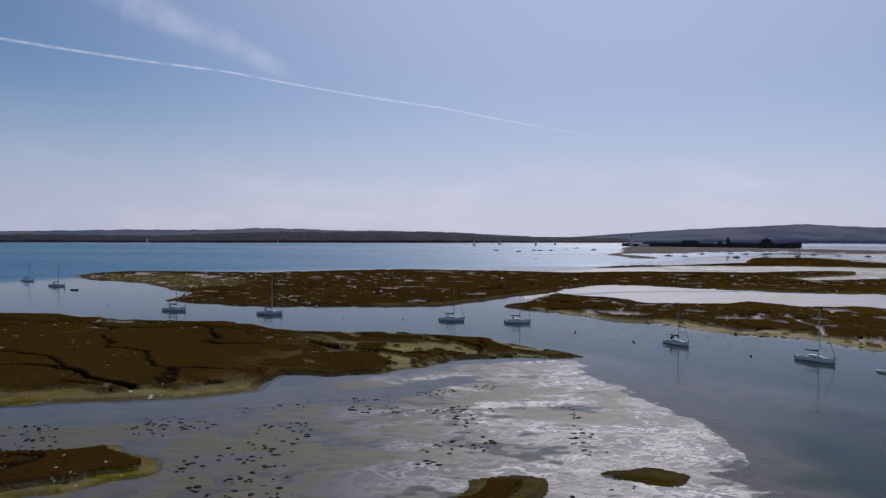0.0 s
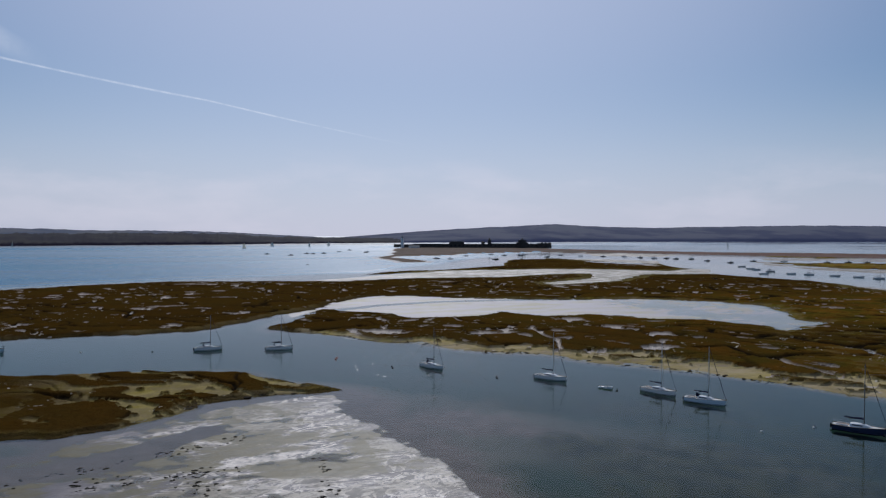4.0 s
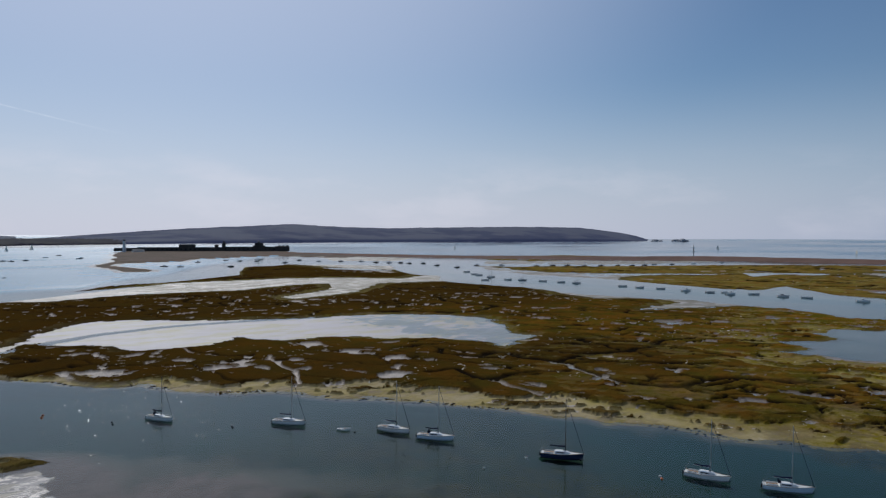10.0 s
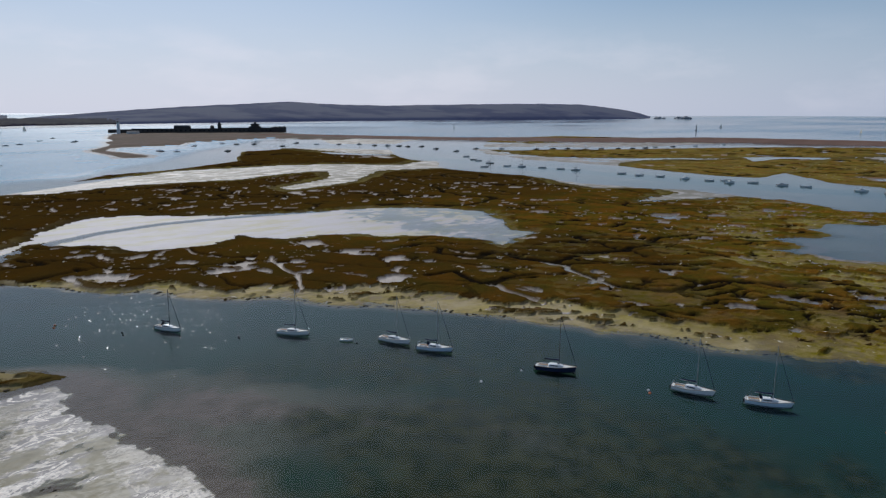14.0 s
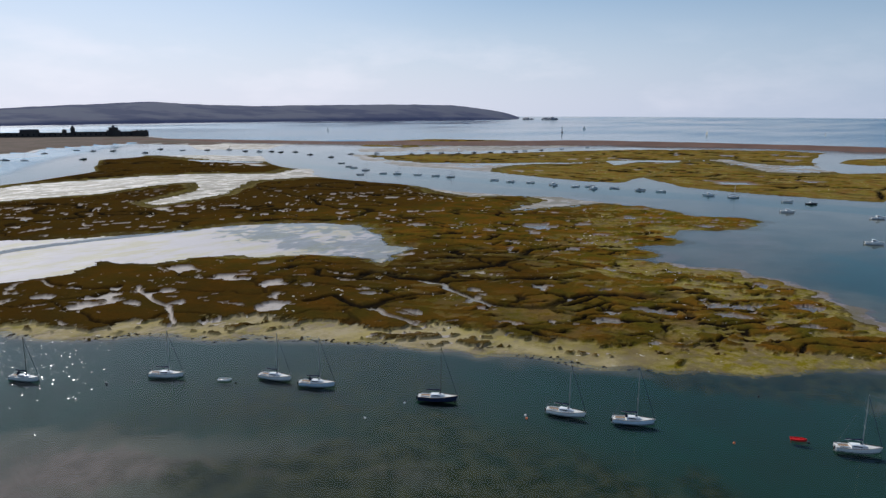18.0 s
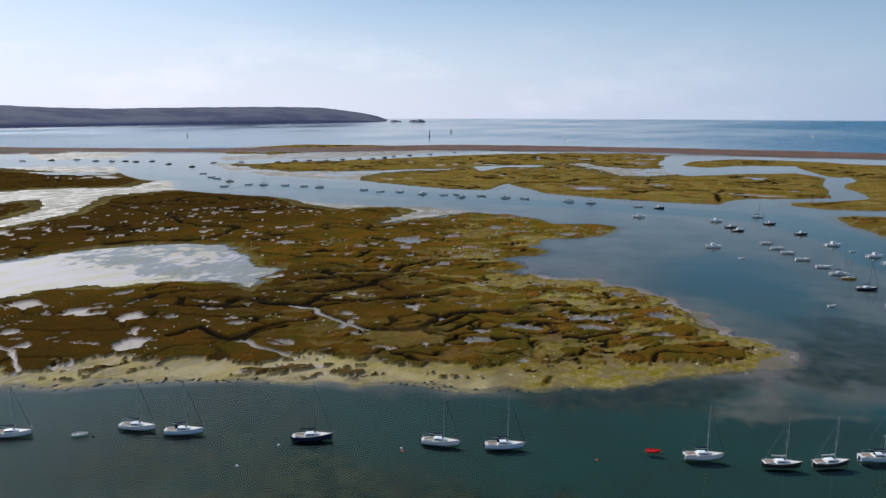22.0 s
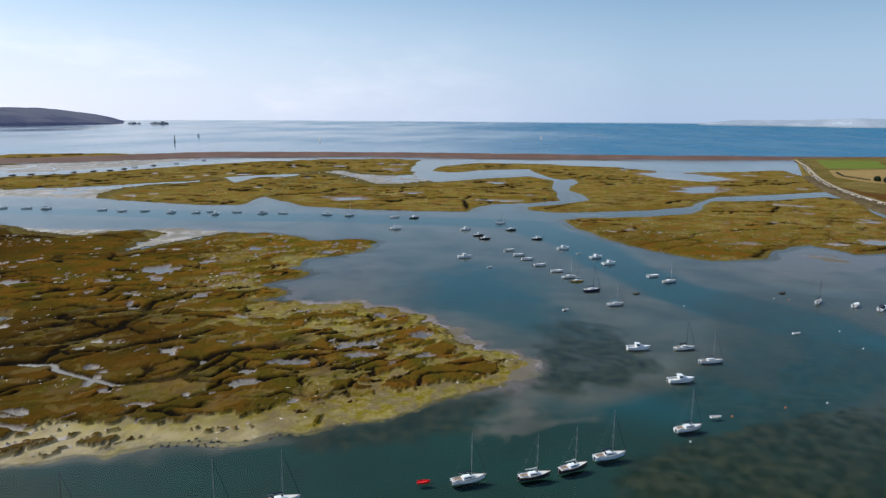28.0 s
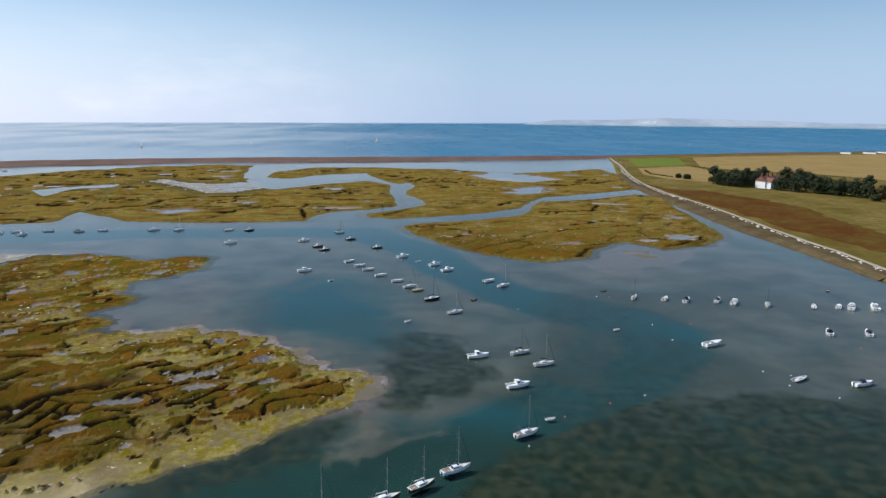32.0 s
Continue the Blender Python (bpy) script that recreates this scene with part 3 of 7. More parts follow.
FIELDS = [("green_field", "short bright green field by the shore road", [(1530, -469), (1571, -597), (1335, -524), (1291, -415)]),
          ("stubble_field", "pale straw stubble field behind the heath", [(1249, -404), (1306, -524), (1165, -511), (989, -418), (1029, -384), (1105, -366)]),
          ("stubble_field", "wide pale straw stubble field near the coast", [(1599, -641), (1744, -951), (1855, -1272), (1044, -719), (1139, -680), (1232, -570), (1293, -535)]),
          ("heath", "rust-brown heath and reeds beside the shore track", [(984, -314), (886, -325), (869, -360), (787, -387), (709, -403), (604, -380), (531, -374), (440, -350), (470, -322),
                                                                           (542, -312), (591, -310), (674, -315), (766, -313), (865, -312)])]
SHINGLE_BANK = [(576, 1296), (662, 1238), (824, 981), (1017, 792), (1233, 648), (1332, 432), (1418, 135), (1503, -198), (1611, -468), (1708, -640), (1806, -860), (1930, -1180), (2026, -1400)]
HOOK = [(224, 973), (280, 1104), (331, 1322), (387, 1505), (460, 1570), (600, 1520), (720, 1440), (682, 1226), (704, 1097), (633, 1058), (562, 1173), (460, 1128), (408, 1112), (364, 1037), (314, 1030), (270, 1022), (244, 960), (254, 899), (259, 846), (246, 809), (216, 828)]
LAND = [(1611, -450), (1485, -425), (1123, -331), (940, -297), (730, -283), (580, -275), (491, -277), (388, -275), (270, -297), (108, -450), (108, -1710),
        (2070, -1710), (2020, -1385), (1796, -831), (1674, -504)]


# ---- noise and distances on arrays ----
def lattice(ix, iy, seed):
    h = (ix * 374761393 + iy * 668265263 + seed * 1442695041) & 0x7FFFFFFF
    h = ((h ^ (h >> 13)) * 1274126177) & 0x7FFFFFFF
    return ((h ^ (h >> 16)) & 0xFFFF) / 65535.0


def smooth_noise(x, y, size, octaves=3, seed=0):
    """Value noise, about -1 to 1, of the given feature size in metres."""
    total, amp, norm = np.zeros_like(x), 1.0, 0.0
    for o in range(octaves):
        ca, sa = math.cos(0.6 + 1.1 * o), math.sin(0.6 + 1.1 * o)
        px, py = (x * ca - y * sa) / size + 37.2 * o, (x * sa + y * ca) / size - 11.7 * o
        ix, iy = np.floor(px).astype(np.int64), np.floor(py).astype(np.int64)
        fx, fy = px - ix, py - iy
        fx, fy = fx * fx * (3 - 2 * fx), fy * fy * (3 - 2 * fy)
        a, b = lattice(ix, iy, seed + o), lattice(ix + 1, iy, seed + o)
        c, d = lattice(ix, iy + 1, seed + o), lattice(ix + 1, iy + 1, seed + o)
        total += amp * (a + (b - a) * fx + (c - a) * fy + (a - b - c + d) * fx * fy)
        norm += amp
        amp, size = amp * 0.5, size * 0.5
    return 2 * total / norm - 1


def inside(x, y, poly, reach=400.0):
    """Distance to the outline, positive inside."""
    p = np.array(poly, float)
    out = np.full(x.shape, -reach)
    lo, hi = p.min(0) - reach, p.max(0) + reach
    near = (x > lo[0]) & (x < hi[0]) & (y > lo[1]) & (y < hi[1])
    qx, qy = x[near], y[near]
    best, odd = np.full(qx.shape, reach * reach), np.zeros(qx.shape, bool)
    for (ax, ay), (bx, by) in zip(p, np.roll(p, -1, 0)):
        ex, ey = bx - ax, by - ay
        t = np.clip(((qx - ax) * ex + (qy - ay) * ey) / (ex * ex + ey * ey + 1e-9), 0, 1)
        best = np.minimum(best, (qx - ax - t * ex) ** 2 + (qy - ay - t * ey) ** 2)
        cross = (ay > qy) != (by > qy)
        odd ^= cross & (qx < ex * (qy - ay) / (ey if ey else 1e-9) + ax)
    out[near] = np.where(odd, 1, -1) * np.sqrt(best)
    return out


def along(x, y, line, reach=150.0):
    """Distance to an open line, up to the given reach."""
    p = np.array(line, float)
    out = np.full(x.shape, reach)
    lo, hi = p.min(0) - reach, p.max(0) + reach
    near = (x > lo[0]) & (x < hi[0]) & (y > lo[1]) & (y < hi[1])
    qx, qy = x[near], y[near]
    best = np.full(qx.shape, reach * reach)
    for (ax, ay), (bx, by) in zip(p[:-1], p[1:]):
        ex, ey = bx - ax, by - ay
        t = np.clip(((qx - ax) * ex + (qy - ay) * ey) / (ex * ex + ey * ey), 0, 1)
        best = np.minimum(best, (qx - ax - t * ex) ** 2 + (qy - ay - t * ey) ** 2)
    out[near] = np.sqrt(best)
    return out


def step(v, a, b):
    t = np.clip((v - a) / (b - a), 0, 1)
    return t * t * (3 - 2 * t)


def sea_rise(x, y):
    """The far sheet lifts a little towards the open horizon, which stands in for what lies past its end."""
    r, az = np.hypot(x, y), np.degrees(np.arctan2(x, y))
    lift = np.interp(az, [50, 60, 70, 85, 102, 122, 150, 175], [0, 10, 18, 29, 48, 58, 58, 0])
    return lift * np.clip((r - 2800) / 2150, 0, 1) ** 2


def open_sea(x, y):
    """1 on the strait and the bay, 0 inside the spit."""
    a = np.degrees(np.arctan2(x, y))
    r = np.hypot(x, y)
    edge_r = np.interp(a, [-180, -40, -25, -5, 5, 12, 18, 28, 40, 50, 60, 72, 85, 98, 106, 125, 180], [400, 420, 500, 560, 600, 640, 800, 1420, 1290, 1340, 1390, 1420, 1440, 1500, 1720, 1990, 2300])
    return step(r / edge_r, 0.93, 1.05)


def breeze(x, y):
    """How far the wind has roughened the sea: calm and silvery round the headland, blue to either side."""
    a = np.degrees(np.arctan2(x, y)) + 9 * smooth_noise(x * 0.5, y * 0.5, 300, 2, 51)
    return np.interp(a, [-60, -25, 0, 10, 30, 45, 66, 80, 92, 125], [1, 1, 0.9, 0.75, 0.4, 0.12, 0.10, 0.35, 0.9, 1.0])


def sheet(name, verts, quads, material, values, label):
    me = bpy.data.meshes.new(name)
    used = np.unique(quads)
    remap = np.zeros(len(verts), np.int64)
    remap[used] = np.arange(len(used))
    q = remap[quads]
    me.vertices.add(len(used))
    me.vertices.foreach_set("co", verts[used].astype(np.float32).ravel())
    me.loops.add(q.size)
    me.loops.foreach_set("vertex_index", q.astype(np.int32).ravel())
    me.polygons.add(len(q))
    me.polygons.foreach_set("loop_start", np.arange(0, q.size, 4, dtype=np.int32))
    me.update(calc_edges=True)
    me.polygons.foreach_set("use_smooth", np.ones(len(q), bool))
    for key, v in values.items():
        me.attributes.new(key, "FLOAT", "POINT").data.foreach_set("value", v[used].astype(np.float32))
    me.materials.append(material)
    return tagged(new(name, me), label, name.replace("_", " "), kind="structure")


# ---- the ground: one fan-shaped sheet, cut into mud, marshes, shingle and land ----
az = np.radians(np.concatenate([np.arange(-180, -38, 4.0), np.arange(-38, 131, 0.115), np.arange(131, 180.1, 3.5)]))
rad = [0.05, 20, 40, 55]
while rad[-1] < 2400:
    rad.append(rad[-1] + (max(0.42, rad[-1] ** 2 / 66000) if rad[-1] > 66 else 5))
rad = np.array(rad + list(np.geomspace(rad[-1] + 80, 4950, 30)))
A, R = np.meshgrid(az, rad)
X, Y = (R * np.sin(A)).ravel(), (R * np.cos(A)).ravel()
RR = np.hypot(X, Y)
cell = np.where(RR > 66, np.clip(RR ** 2 / 66000, 0.42, 14), 1.0)
calm = 1 - 0.85 * step(RR, 300, 750)
wx = X + calm * (5.0 * smooth_noise(X, Y, 26, 3, 1) + 1.6 * smooth_noise(X, Y, 6, 2, 2))
wy = Y + calm * (5.0 * smooth_noise(X, Y, 26, 3, 3) + 1.6 * smooth_noise(X, Y, 6, 2, 4))
far = step(RR, 300, 900)
wx, wy = wx + far * 9 * smooth_noise(X, Y, 75, 2, 5), wy + far * 9 * smooth_noise(X, Y, 75, 2, 6)

crumble = 3.4 * smooth_noise(0.64 * X - 0.77 * Y, 2.0 * (0.77 * X + 0.64 * Y), 13, 4, 7) * step(RR, 140, 230) * step(900 - RR, 0, 300)
zone = np.zeros(X.shape, np.int32)
depth_in = np.full(X.shape, -400.0)
for i, (label, poly) in enumerate(MARSHES):
    d = inside(wx, wy, poly, 120 if i else 400)
    d = d + crumble * (1.0 if i == 0 else 0.6)
    zone[(d > -1.6 * cell - 0.4) & (d > depth_in)] = i + 1
    depth_in = np.maximum(depth_in, d)
N_M = len(MARSHES)
near_flat, lagoon = inside(wx, wy, FLAT_NEAR, 60), inside(wx, wy, FLAT_LAGOON, 60)
north_flat = np.maximum(inside(wx, wy, FLAT_NORTH, 80), inside(wx, wy, FLAT_BEHIND, 80))
far_flat = np.maximum.reduce([inside(wx, wy, p, 60) for p in FLAT_FAR])
flat = np.maximum.reduce([near_flat, lagoon, north_flat, far_flat])
weeds = np.maximum.reduce([inside(wx + 6 * smooth_noise(X, Y, 14, 3, 41), wy, p, 40) for p in WEED_BEDS])
n1, n2, n3 = smooth_noise(X, Y, 34, 3, 11), smooth_noise(X, Y, 9, 3, 12), smooth_noise(X, Y, 90, 3, 13)
n4 = smooth_noise(X * 0.7, Y * 1.2, 3.2, 3, 14)
# bed: shelves off from the banks into the channels, flats lie about at the water's level
shelf = np.clip(-depth_in, 0, 400)
slope = np.interp(n3, [-0.5, 0.5], [0.05, 0.13]) * np.where(X < 190, 2.2, 1.0)
bed = -0.10 - shelf * slope
pool = step(X + 8 * n1, 185, 215)
bed = np.maximum(bed, (-2.6 + 0.4 * n1) * (1 - pool) + (-0.62 + 0.14 * n1 + 0.22 * n3) * pool)
run = along(X + 7 * n1, Y + 7 * n3, CHANNEL)
bed = bed - 1.25 * step(run + 5 * n3, 27, 7) * step(-bed, 0.12, 0.5)
bed = bed - 0.6 * step(inside(wx + 9 * n1, wy + 9 * n3, HOLE, 60) + 9 * n2, -20, 14)
for low, poly in SILT:
    soft = 2.2 if poly[0][0] < 60 else 1.0
    shallow = low + 0.16 * n1 + 0.06 * n2
    bed = bed + (np.maximum(bed, shallow) - bed) * step(inside(wx + 5 * n1, wy + 5 * n3, poly, 60) + 3 * n2 + 2 * n4, -8 * soft, 7 * soft)
n5 = smooth_noise(X * 0.8, Y * 1.1, 1.6, 3, 16)
level = 0.015 + 0.03 * n1 + 0.035 * n2 + 0.045 * n4 + 0.03 * n5
wet = step(X + 10 * n1, 165, 215)
level = np.where(lagoon > -20, level + 0.075 - 0.10 * wet, level)
level = np.where(north_flat > -25, level + 0.085, level)
level = np.where(far_flat > -25, level + 0.02 + 0.05 * n1, level)
strip = along(X + 2 * n2, Y + 2 * n1, [(-110, 105), (-67, 106), (-51, 108), (-34, 110), (-27, 118), (-18, 121), (-6, 128), (2, 137)])
level = level - 0.12 * step(strip, 5.0, 1.5) * (near_flat > -20)
gully = along(X + 3 * n2, Y + 3 * n1, [(20, 268), (44, 312), (64, 333), (87, 346), (117, 354), (152, 353), (200, 345)])
level = level - 0.5 * step(gully, 4.5, 1.5) * (lagoon > -20)
bed = np.where(flat > -25, bed + (np.maximum(bed, level) - bed) * step(flat, -16, 4), bed)
bed = bed - 1.8 * step(Y, 540, 600) * step(-north_flat, 4, 25) * step(-depth_in, 4, 22) * (X < 520)
shelf_mud = step(depth_in + 4 * n2, -12, -7) * step(X, 205, 225) * step(330 - X, 0, 20) * step(150 - Y, 0, 30)
bed = bed + (np.maximum(bed, 0.03 + 0.02 * n4) - bed) * shelf_mud
# marsh: a plateau with a crumbling edge, winding creeks and salt pans
u, v = 0.64 * wx - 0.77 * wy, 0.77 * wx + 0.64 * wy
ub, vb = u + 9 * smooth_noise(X, Y, 22, 2, 25), v + 9 * smooth_noise(X, Y, 22, 2, 26)
branchy = step(green_zone := np.clip(step(X, 60, 250) * step(330 - Y, -100, 160), 0, 1), 0.2, 0.8)


def thread(size, octaves, seed, width):
    """Winding lines of about even width: 1 on the line, 0 off it."""
    out = np.zeros(X.shape)
    on = depth_in > 0
    a, b, e = ub[on], vb[on], 0.4
    n = smooth_noise(a * 0.6, b * 1.2, size, octaves, seed)
    gx = (smooth_noise((a + e) * 0.6, b * 1.2, size, octaves, seed) - n) / e
    gy = (smooth_noise(a * 0.6, (b + e) * 1.2, size, octaves, seed) - n) / e
    w = width[on] if isinstance(width, np.ndarray) else width
    out[on] = 1 - step(np.abs(n) / (np.hypot(gx, gy) + 0.004), w * 0.6, w)
    return out


def cells(size, seed, width):
    """Lines between warped cells, the creeks that part the marsh into smooth-topped pieces."""
    out = np.zeros(X.shape)
    on = (depth_in > 0) & (RR < 800)
    mx = 4.5 * smooth_noise(X[on], Y[on], 11, 3, seed + 20)
    my = 4.5 * smooth_noise(X[on], Y[on], 11, 3, seed + 21)
    a, b = (ub[on] + mx) * 0.55 / size, (vb[on] + my) * 1.45 / size
    ia, ib = np.floor(a).astype(np.int64), np.floor(b).astype(np.int64)
    d1, d2 = np.full(a.shape, 99.0), np.full(a.shape, 99.0)
    p1, p2 = np.zeros((2, len(a))), np.zeros((2, len(a)))
    for da in (-1, 0, 1):
        for db in (-1, 0, 1):
            qa, qb = ia + da + lattice(ia + da, ib + db, seed), ib + db + lattice(ia + da, ib + db, seed + 7)
            d = (qa - a) ** 2 + (qb - b) ** 2
            first, second = d < d1, (d >= d1) & (d < d2)
            for k, q in enumerate((qa, qb)):
                p2[k] = np.where(first, p1[k], np.where(second, q, p2[k]))
                p1[k] = np.where(first, q, p1[k])
            d2 = np.where(first, d1, np.where(second, d, d2))
            d1 = np.where(first, d, d1)
    gap_d = (d2 - d1) / (2 * np.hypot(p1[0] - p2[0], p1[1] - p2[1]) + 1e-6) * size
    pair = lattice(((p1[0] + p2[0]) * 900).astype(np.int64), ((p1[1] + p2[1]) * 900).astype(np.int64), seed + 3)
    w = width[on]
    out[on] = (1 - step(gap_d, w * 0.55, w * 0.95)) * (pair > 0.24)
    return out


wide = 1 + RR / 500
silted = np.zeros(X.shape)
cut = np.maximum(thread(70, 3, 21, np.where(X < 60, 0.6, 1.0) * wide) * (1 - 0.6 * branchy), cells(15, 71, 0.9 * wide) * step(branchy, 0.3, 0.7) * step(430 - X, 0, 80) * step(smooth_noise(X, Y, 30, 2, 72), -0.25, -0.05))
cut = np.maximum(cut, 0.8 * cells(46, 75, 0.8 * wide) * (1 - branchy) * (X < 430))
cut = np.maximum(cut, np.maximum(thread(130, 3, 29, 0.9 * wide), thread(60, 3, 39, 0.8 * wide)) * step(X, 430, 520) * step(smooth_noise(X, Y, 60, 2, 40), -0.1, 0.1))
meander_x, meander_y = X + 2.2 * smooth_noise(X, Y, 7, 2, 61), Y + 2.2 * smooth_noise(X, Y, 7, 2, 62)
for half, line in CREEKS + FAR_CREEKS:
    cut = np.maximum(cut, 1 - step(along(meander_x, meander_y, line, 10.0), half * 0.9, half * 1.7))
for half, line in PALE_CREEKS:
    silted = np.maximum(silted, 1 - step(along(meander_x, meander_y, line, 10.0), half * 0.7, half * 1.3))
pan_n = smooth_noise(ub * 0.7, vb * 1.05, 8.5, 4, 24) + 0.09 * n4 + 0.06 * n5
pan = step(pan_n + 0.10 * step(X, 40, 70) * step(165 - X, 0, 30) * step(Y, 170, 200) * step(330 - Y, 0, 40), 0.46 + 0.05 * branchy, 0.49 + 0.05 * branchy) * step(depth_in, 2, 7) * step(620 - RR, 0, 160) * np.maximum(step(RR, 210, 270), step(X, 40, 80))
speckle = smooth_noise(ub * 0.62, vb * 1.15, 4.2, 3, 44) + 0.25 * smooth_noise(X, Y, 60, 2, 45)
pan = np.maximum(pan, step(speckle, 0.54 + 0.10 * branchy, 0.58 + 0.10 * branchy) * step(depth_in, 1.5, 5) * step(620 - RR, 0, 160) * np.maximum(step(RR, 210, 270), step(X, 40, 80)))
pan = np.maximum(pan, silted)
pan = np.maximum(pan, step(smooth_noise(X, Y * 0.5, 24, 3, 35), 0.52, 0.57) * step(RR, 460, 560) * step(depth_in, 6, 14) * (X > 430))
for poly in PONDS:
    pan = np.maximum(pan, step(inside(wx + 8 * n1, wy + 8 * n3, poly, 60), -6, 2))
blot, blot_wide = smooth_noise(X, Y, 4, 3, 81) * 1.4, smooth_noise(X, Y, 11, 2, 82)
for px, py, pr in POOLS:
    by = (np.abs(wx - px) < 4 * pr) & (np.abs(wy - py) < 4 * pr)
    shape = np.hypot((wx[by] - px) * 1.2, wy[by] - py) + 0.55 * pr * blot[by] + 0.9 * pr * blot_wide[by]
    pan[by] = np.maximum(pan[by], 1 - step(shape, pr * 0.7, pr * 0.82))
top = 1.0 + 0.07 * n2 + 0.12 * n1 + 0.06 * n4 + 0.06 * smooth_noise(X, Y, 1.5, 2, 15)
# towards the eastern point the sward breaks into tussocks with algae between them
ragged = step(X + 10 * n1, 150, 225) * step(depth_in, 70, 20) * step(230 - Y, 0, 90) * step(470 - X, 0, 40)
ragged = np.maximum(ragged, 0.75 * step(X, 330, 380) * step(470 - X, 0, 30) * step(260 - Y, 0, 60))
ragged = np.maximum(ragged, step(X + 10 * n1, -52, -18) * step(60 - X, 0, 20) * step(230 - Y, 0, 20) * step(depth_in, 34, 16) * step(RR, 106, 116))
ragged = np.maximum(ragged, 0.45 * step(X, 420, 560))
tuss = smooth_noise(ub * 0.55, vb * 1.3, 7, 4, 27) + 0.22 * n4 + 0.16 * n5
gap = ragged * (1 - step(tuss - 0.06 * step(80 - X, 0, 30), -0.15, -0.09))
gap = np.maximum(gap, 0.55 * step(inside(wx, wy, BALD, 60) + 14 * n2, -2, 8) * step(np.abs(n4), 0.05, 0.15))
shore = step(along(wx, wy, MAIN_NEAR) + 11 * smooth_noise(X, Y, 19, 4, 95) + 4 * n4 + 2 * n5, 1.025 * np.interp(X, [40, 100, 115, 145, 170, 200, 222, 240], [4, 6, 9, 14, 19, 17, 10, 4]), np.interp(X, [40, 100, 115, 145, 170, 200, 222, 240], [4, 6, 9, 14, 19, 17, 10, 4])) * step(X + 12 * n1, 22, 48) * step(300 - Y, 10, 40) * step(330 - X, 0, 60)
shore = shore * (1 - 0.95 * step(tuss + 0.2 * n5 - np.interp(X, [80, 125], [0.02, 0.30]), 0.0, 0.06) * step(depth_in, 1.5, 3))
fringe = np.maximum(shore, step(depth_in + 3 * n2, 2.6, 0.6) * (0.15 + 0.65 * step(X, 130, 190)) * step(RR, 105, 120))
fringe = np.maximum(fringe, 0.9 * step(depth_in + 5 * n2 + 2 * n4, 8, 5) * step(138 - Y, 0, 10) * step(RR, 106, 112) * (X < 30) * (Y > 80))
gap = np.maximum(gap, fringe)
pan = pan * np.where(RR < 450, 1 - fringe, 1)
edge = np.clip((depth_in + 0.7 * cell) / (0.8 + 1.4 * cell), 0, 1)
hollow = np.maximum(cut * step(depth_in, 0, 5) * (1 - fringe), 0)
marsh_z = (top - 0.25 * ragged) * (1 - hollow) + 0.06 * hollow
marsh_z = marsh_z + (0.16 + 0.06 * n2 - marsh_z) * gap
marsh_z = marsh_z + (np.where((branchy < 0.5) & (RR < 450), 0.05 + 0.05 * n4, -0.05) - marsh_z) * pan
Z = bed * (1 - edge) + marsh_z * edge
# creek beds in full and marsh edges by half take the dark mud and shade
bare_shade = np.clip(hollow * (1 - gap) + (1 - edge) * 0.5 * (1 - shore), 0, 1) * (1 - pan)

# shingle bank, hook and farmland
bank = along(X + 6 * n3, Y + 6 * n3, SHINGLE_BANK)
hook = inside(wx, wy, HOOK, 200)
land = inside(wx, wy, LAND, 300)
Z = np.where(bank < 50, np.minimum(Z, -0.2), Z)
Z = np.maximum(Z, np.where(hook > -30, -3.0 + 5.0 * step(hook, -22, 22), -9))
Z = np.where(land > 2, -1.5, np.maximum(Z, np.where(land > -25, -2.0 + 1.9 * step(land, -24, 2), -9)))
zone[land > 0] = 0
zone[bank < 34] = 0
zone[(hook > -6)] = N_M + 1
ZB = Z.copy()
Z = np.where(Z < -0.3, -0.3 + (Z + 0.3) * 0.22, Z)
Z = Z + sea_rise(X, Y) - 6.0 * step(R.ravel(), 1800, 2250) * open_sea(X, Y)
# pale flats of lagoon and north, their wet glare put into the colour
pale_glare = np.clip(0.6 * step(far_flat, -8, 4) + step(lagoon, -15, -7) * (1 - 0.55 * wet) * step(gully, 2, 5) + step(north_flat, -10, 4), 0, 1) * np.clip(0.9 + 0.4 * n2, 0, 1)
scum = np.clip(step(near_flat, -3, 5) * step(X + 0.3 * (Y - 120) + 14 * n1, -25, 12), 0, 1)
pale = np.clip(0.9 * shore * step(182 - X - 14 * n2, 0, 26) + 0.5 * fringe * step(110 - X, 0, 40) * step(Y, 150, 165) + 0.4 * gap * step(60 - X, 0, 20) * step(X + 10 * n1, -60, -20) + 0.25 * gap * step(-60 - X, 0, 20) * step(Y, 280, 300), 0, 1)
algae = np.clip(gap * np.clip(0.8 + 0.5 * n1, 0, 1) + (depth_in < 0.5) * step(near_flat, -2, 6) * np.clip(step(24 - X, 0, 60) * step(n3 + 0.7 - 0.012 * X, -0.2, 0.3) + 0.4, 0, 1)
                + 0.35 * (depth_in < 0) * step(lagoon, 0, 5) * step(X, 90, 200) * step(-Y, -330, -230), 0, 1) * (1 - pan)
green = np.clip(np.clip(green_zone + step(X, 480, 700), 0, 1) * np.clip(0.6 + 0.8 * n3, 0, 1) + 0.4 * step(X, 480, 700), 0, 1)
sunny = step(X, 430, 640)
deep = np.maximum(step(-ZB, 0.30, 1.35), open_sea(X, Y))
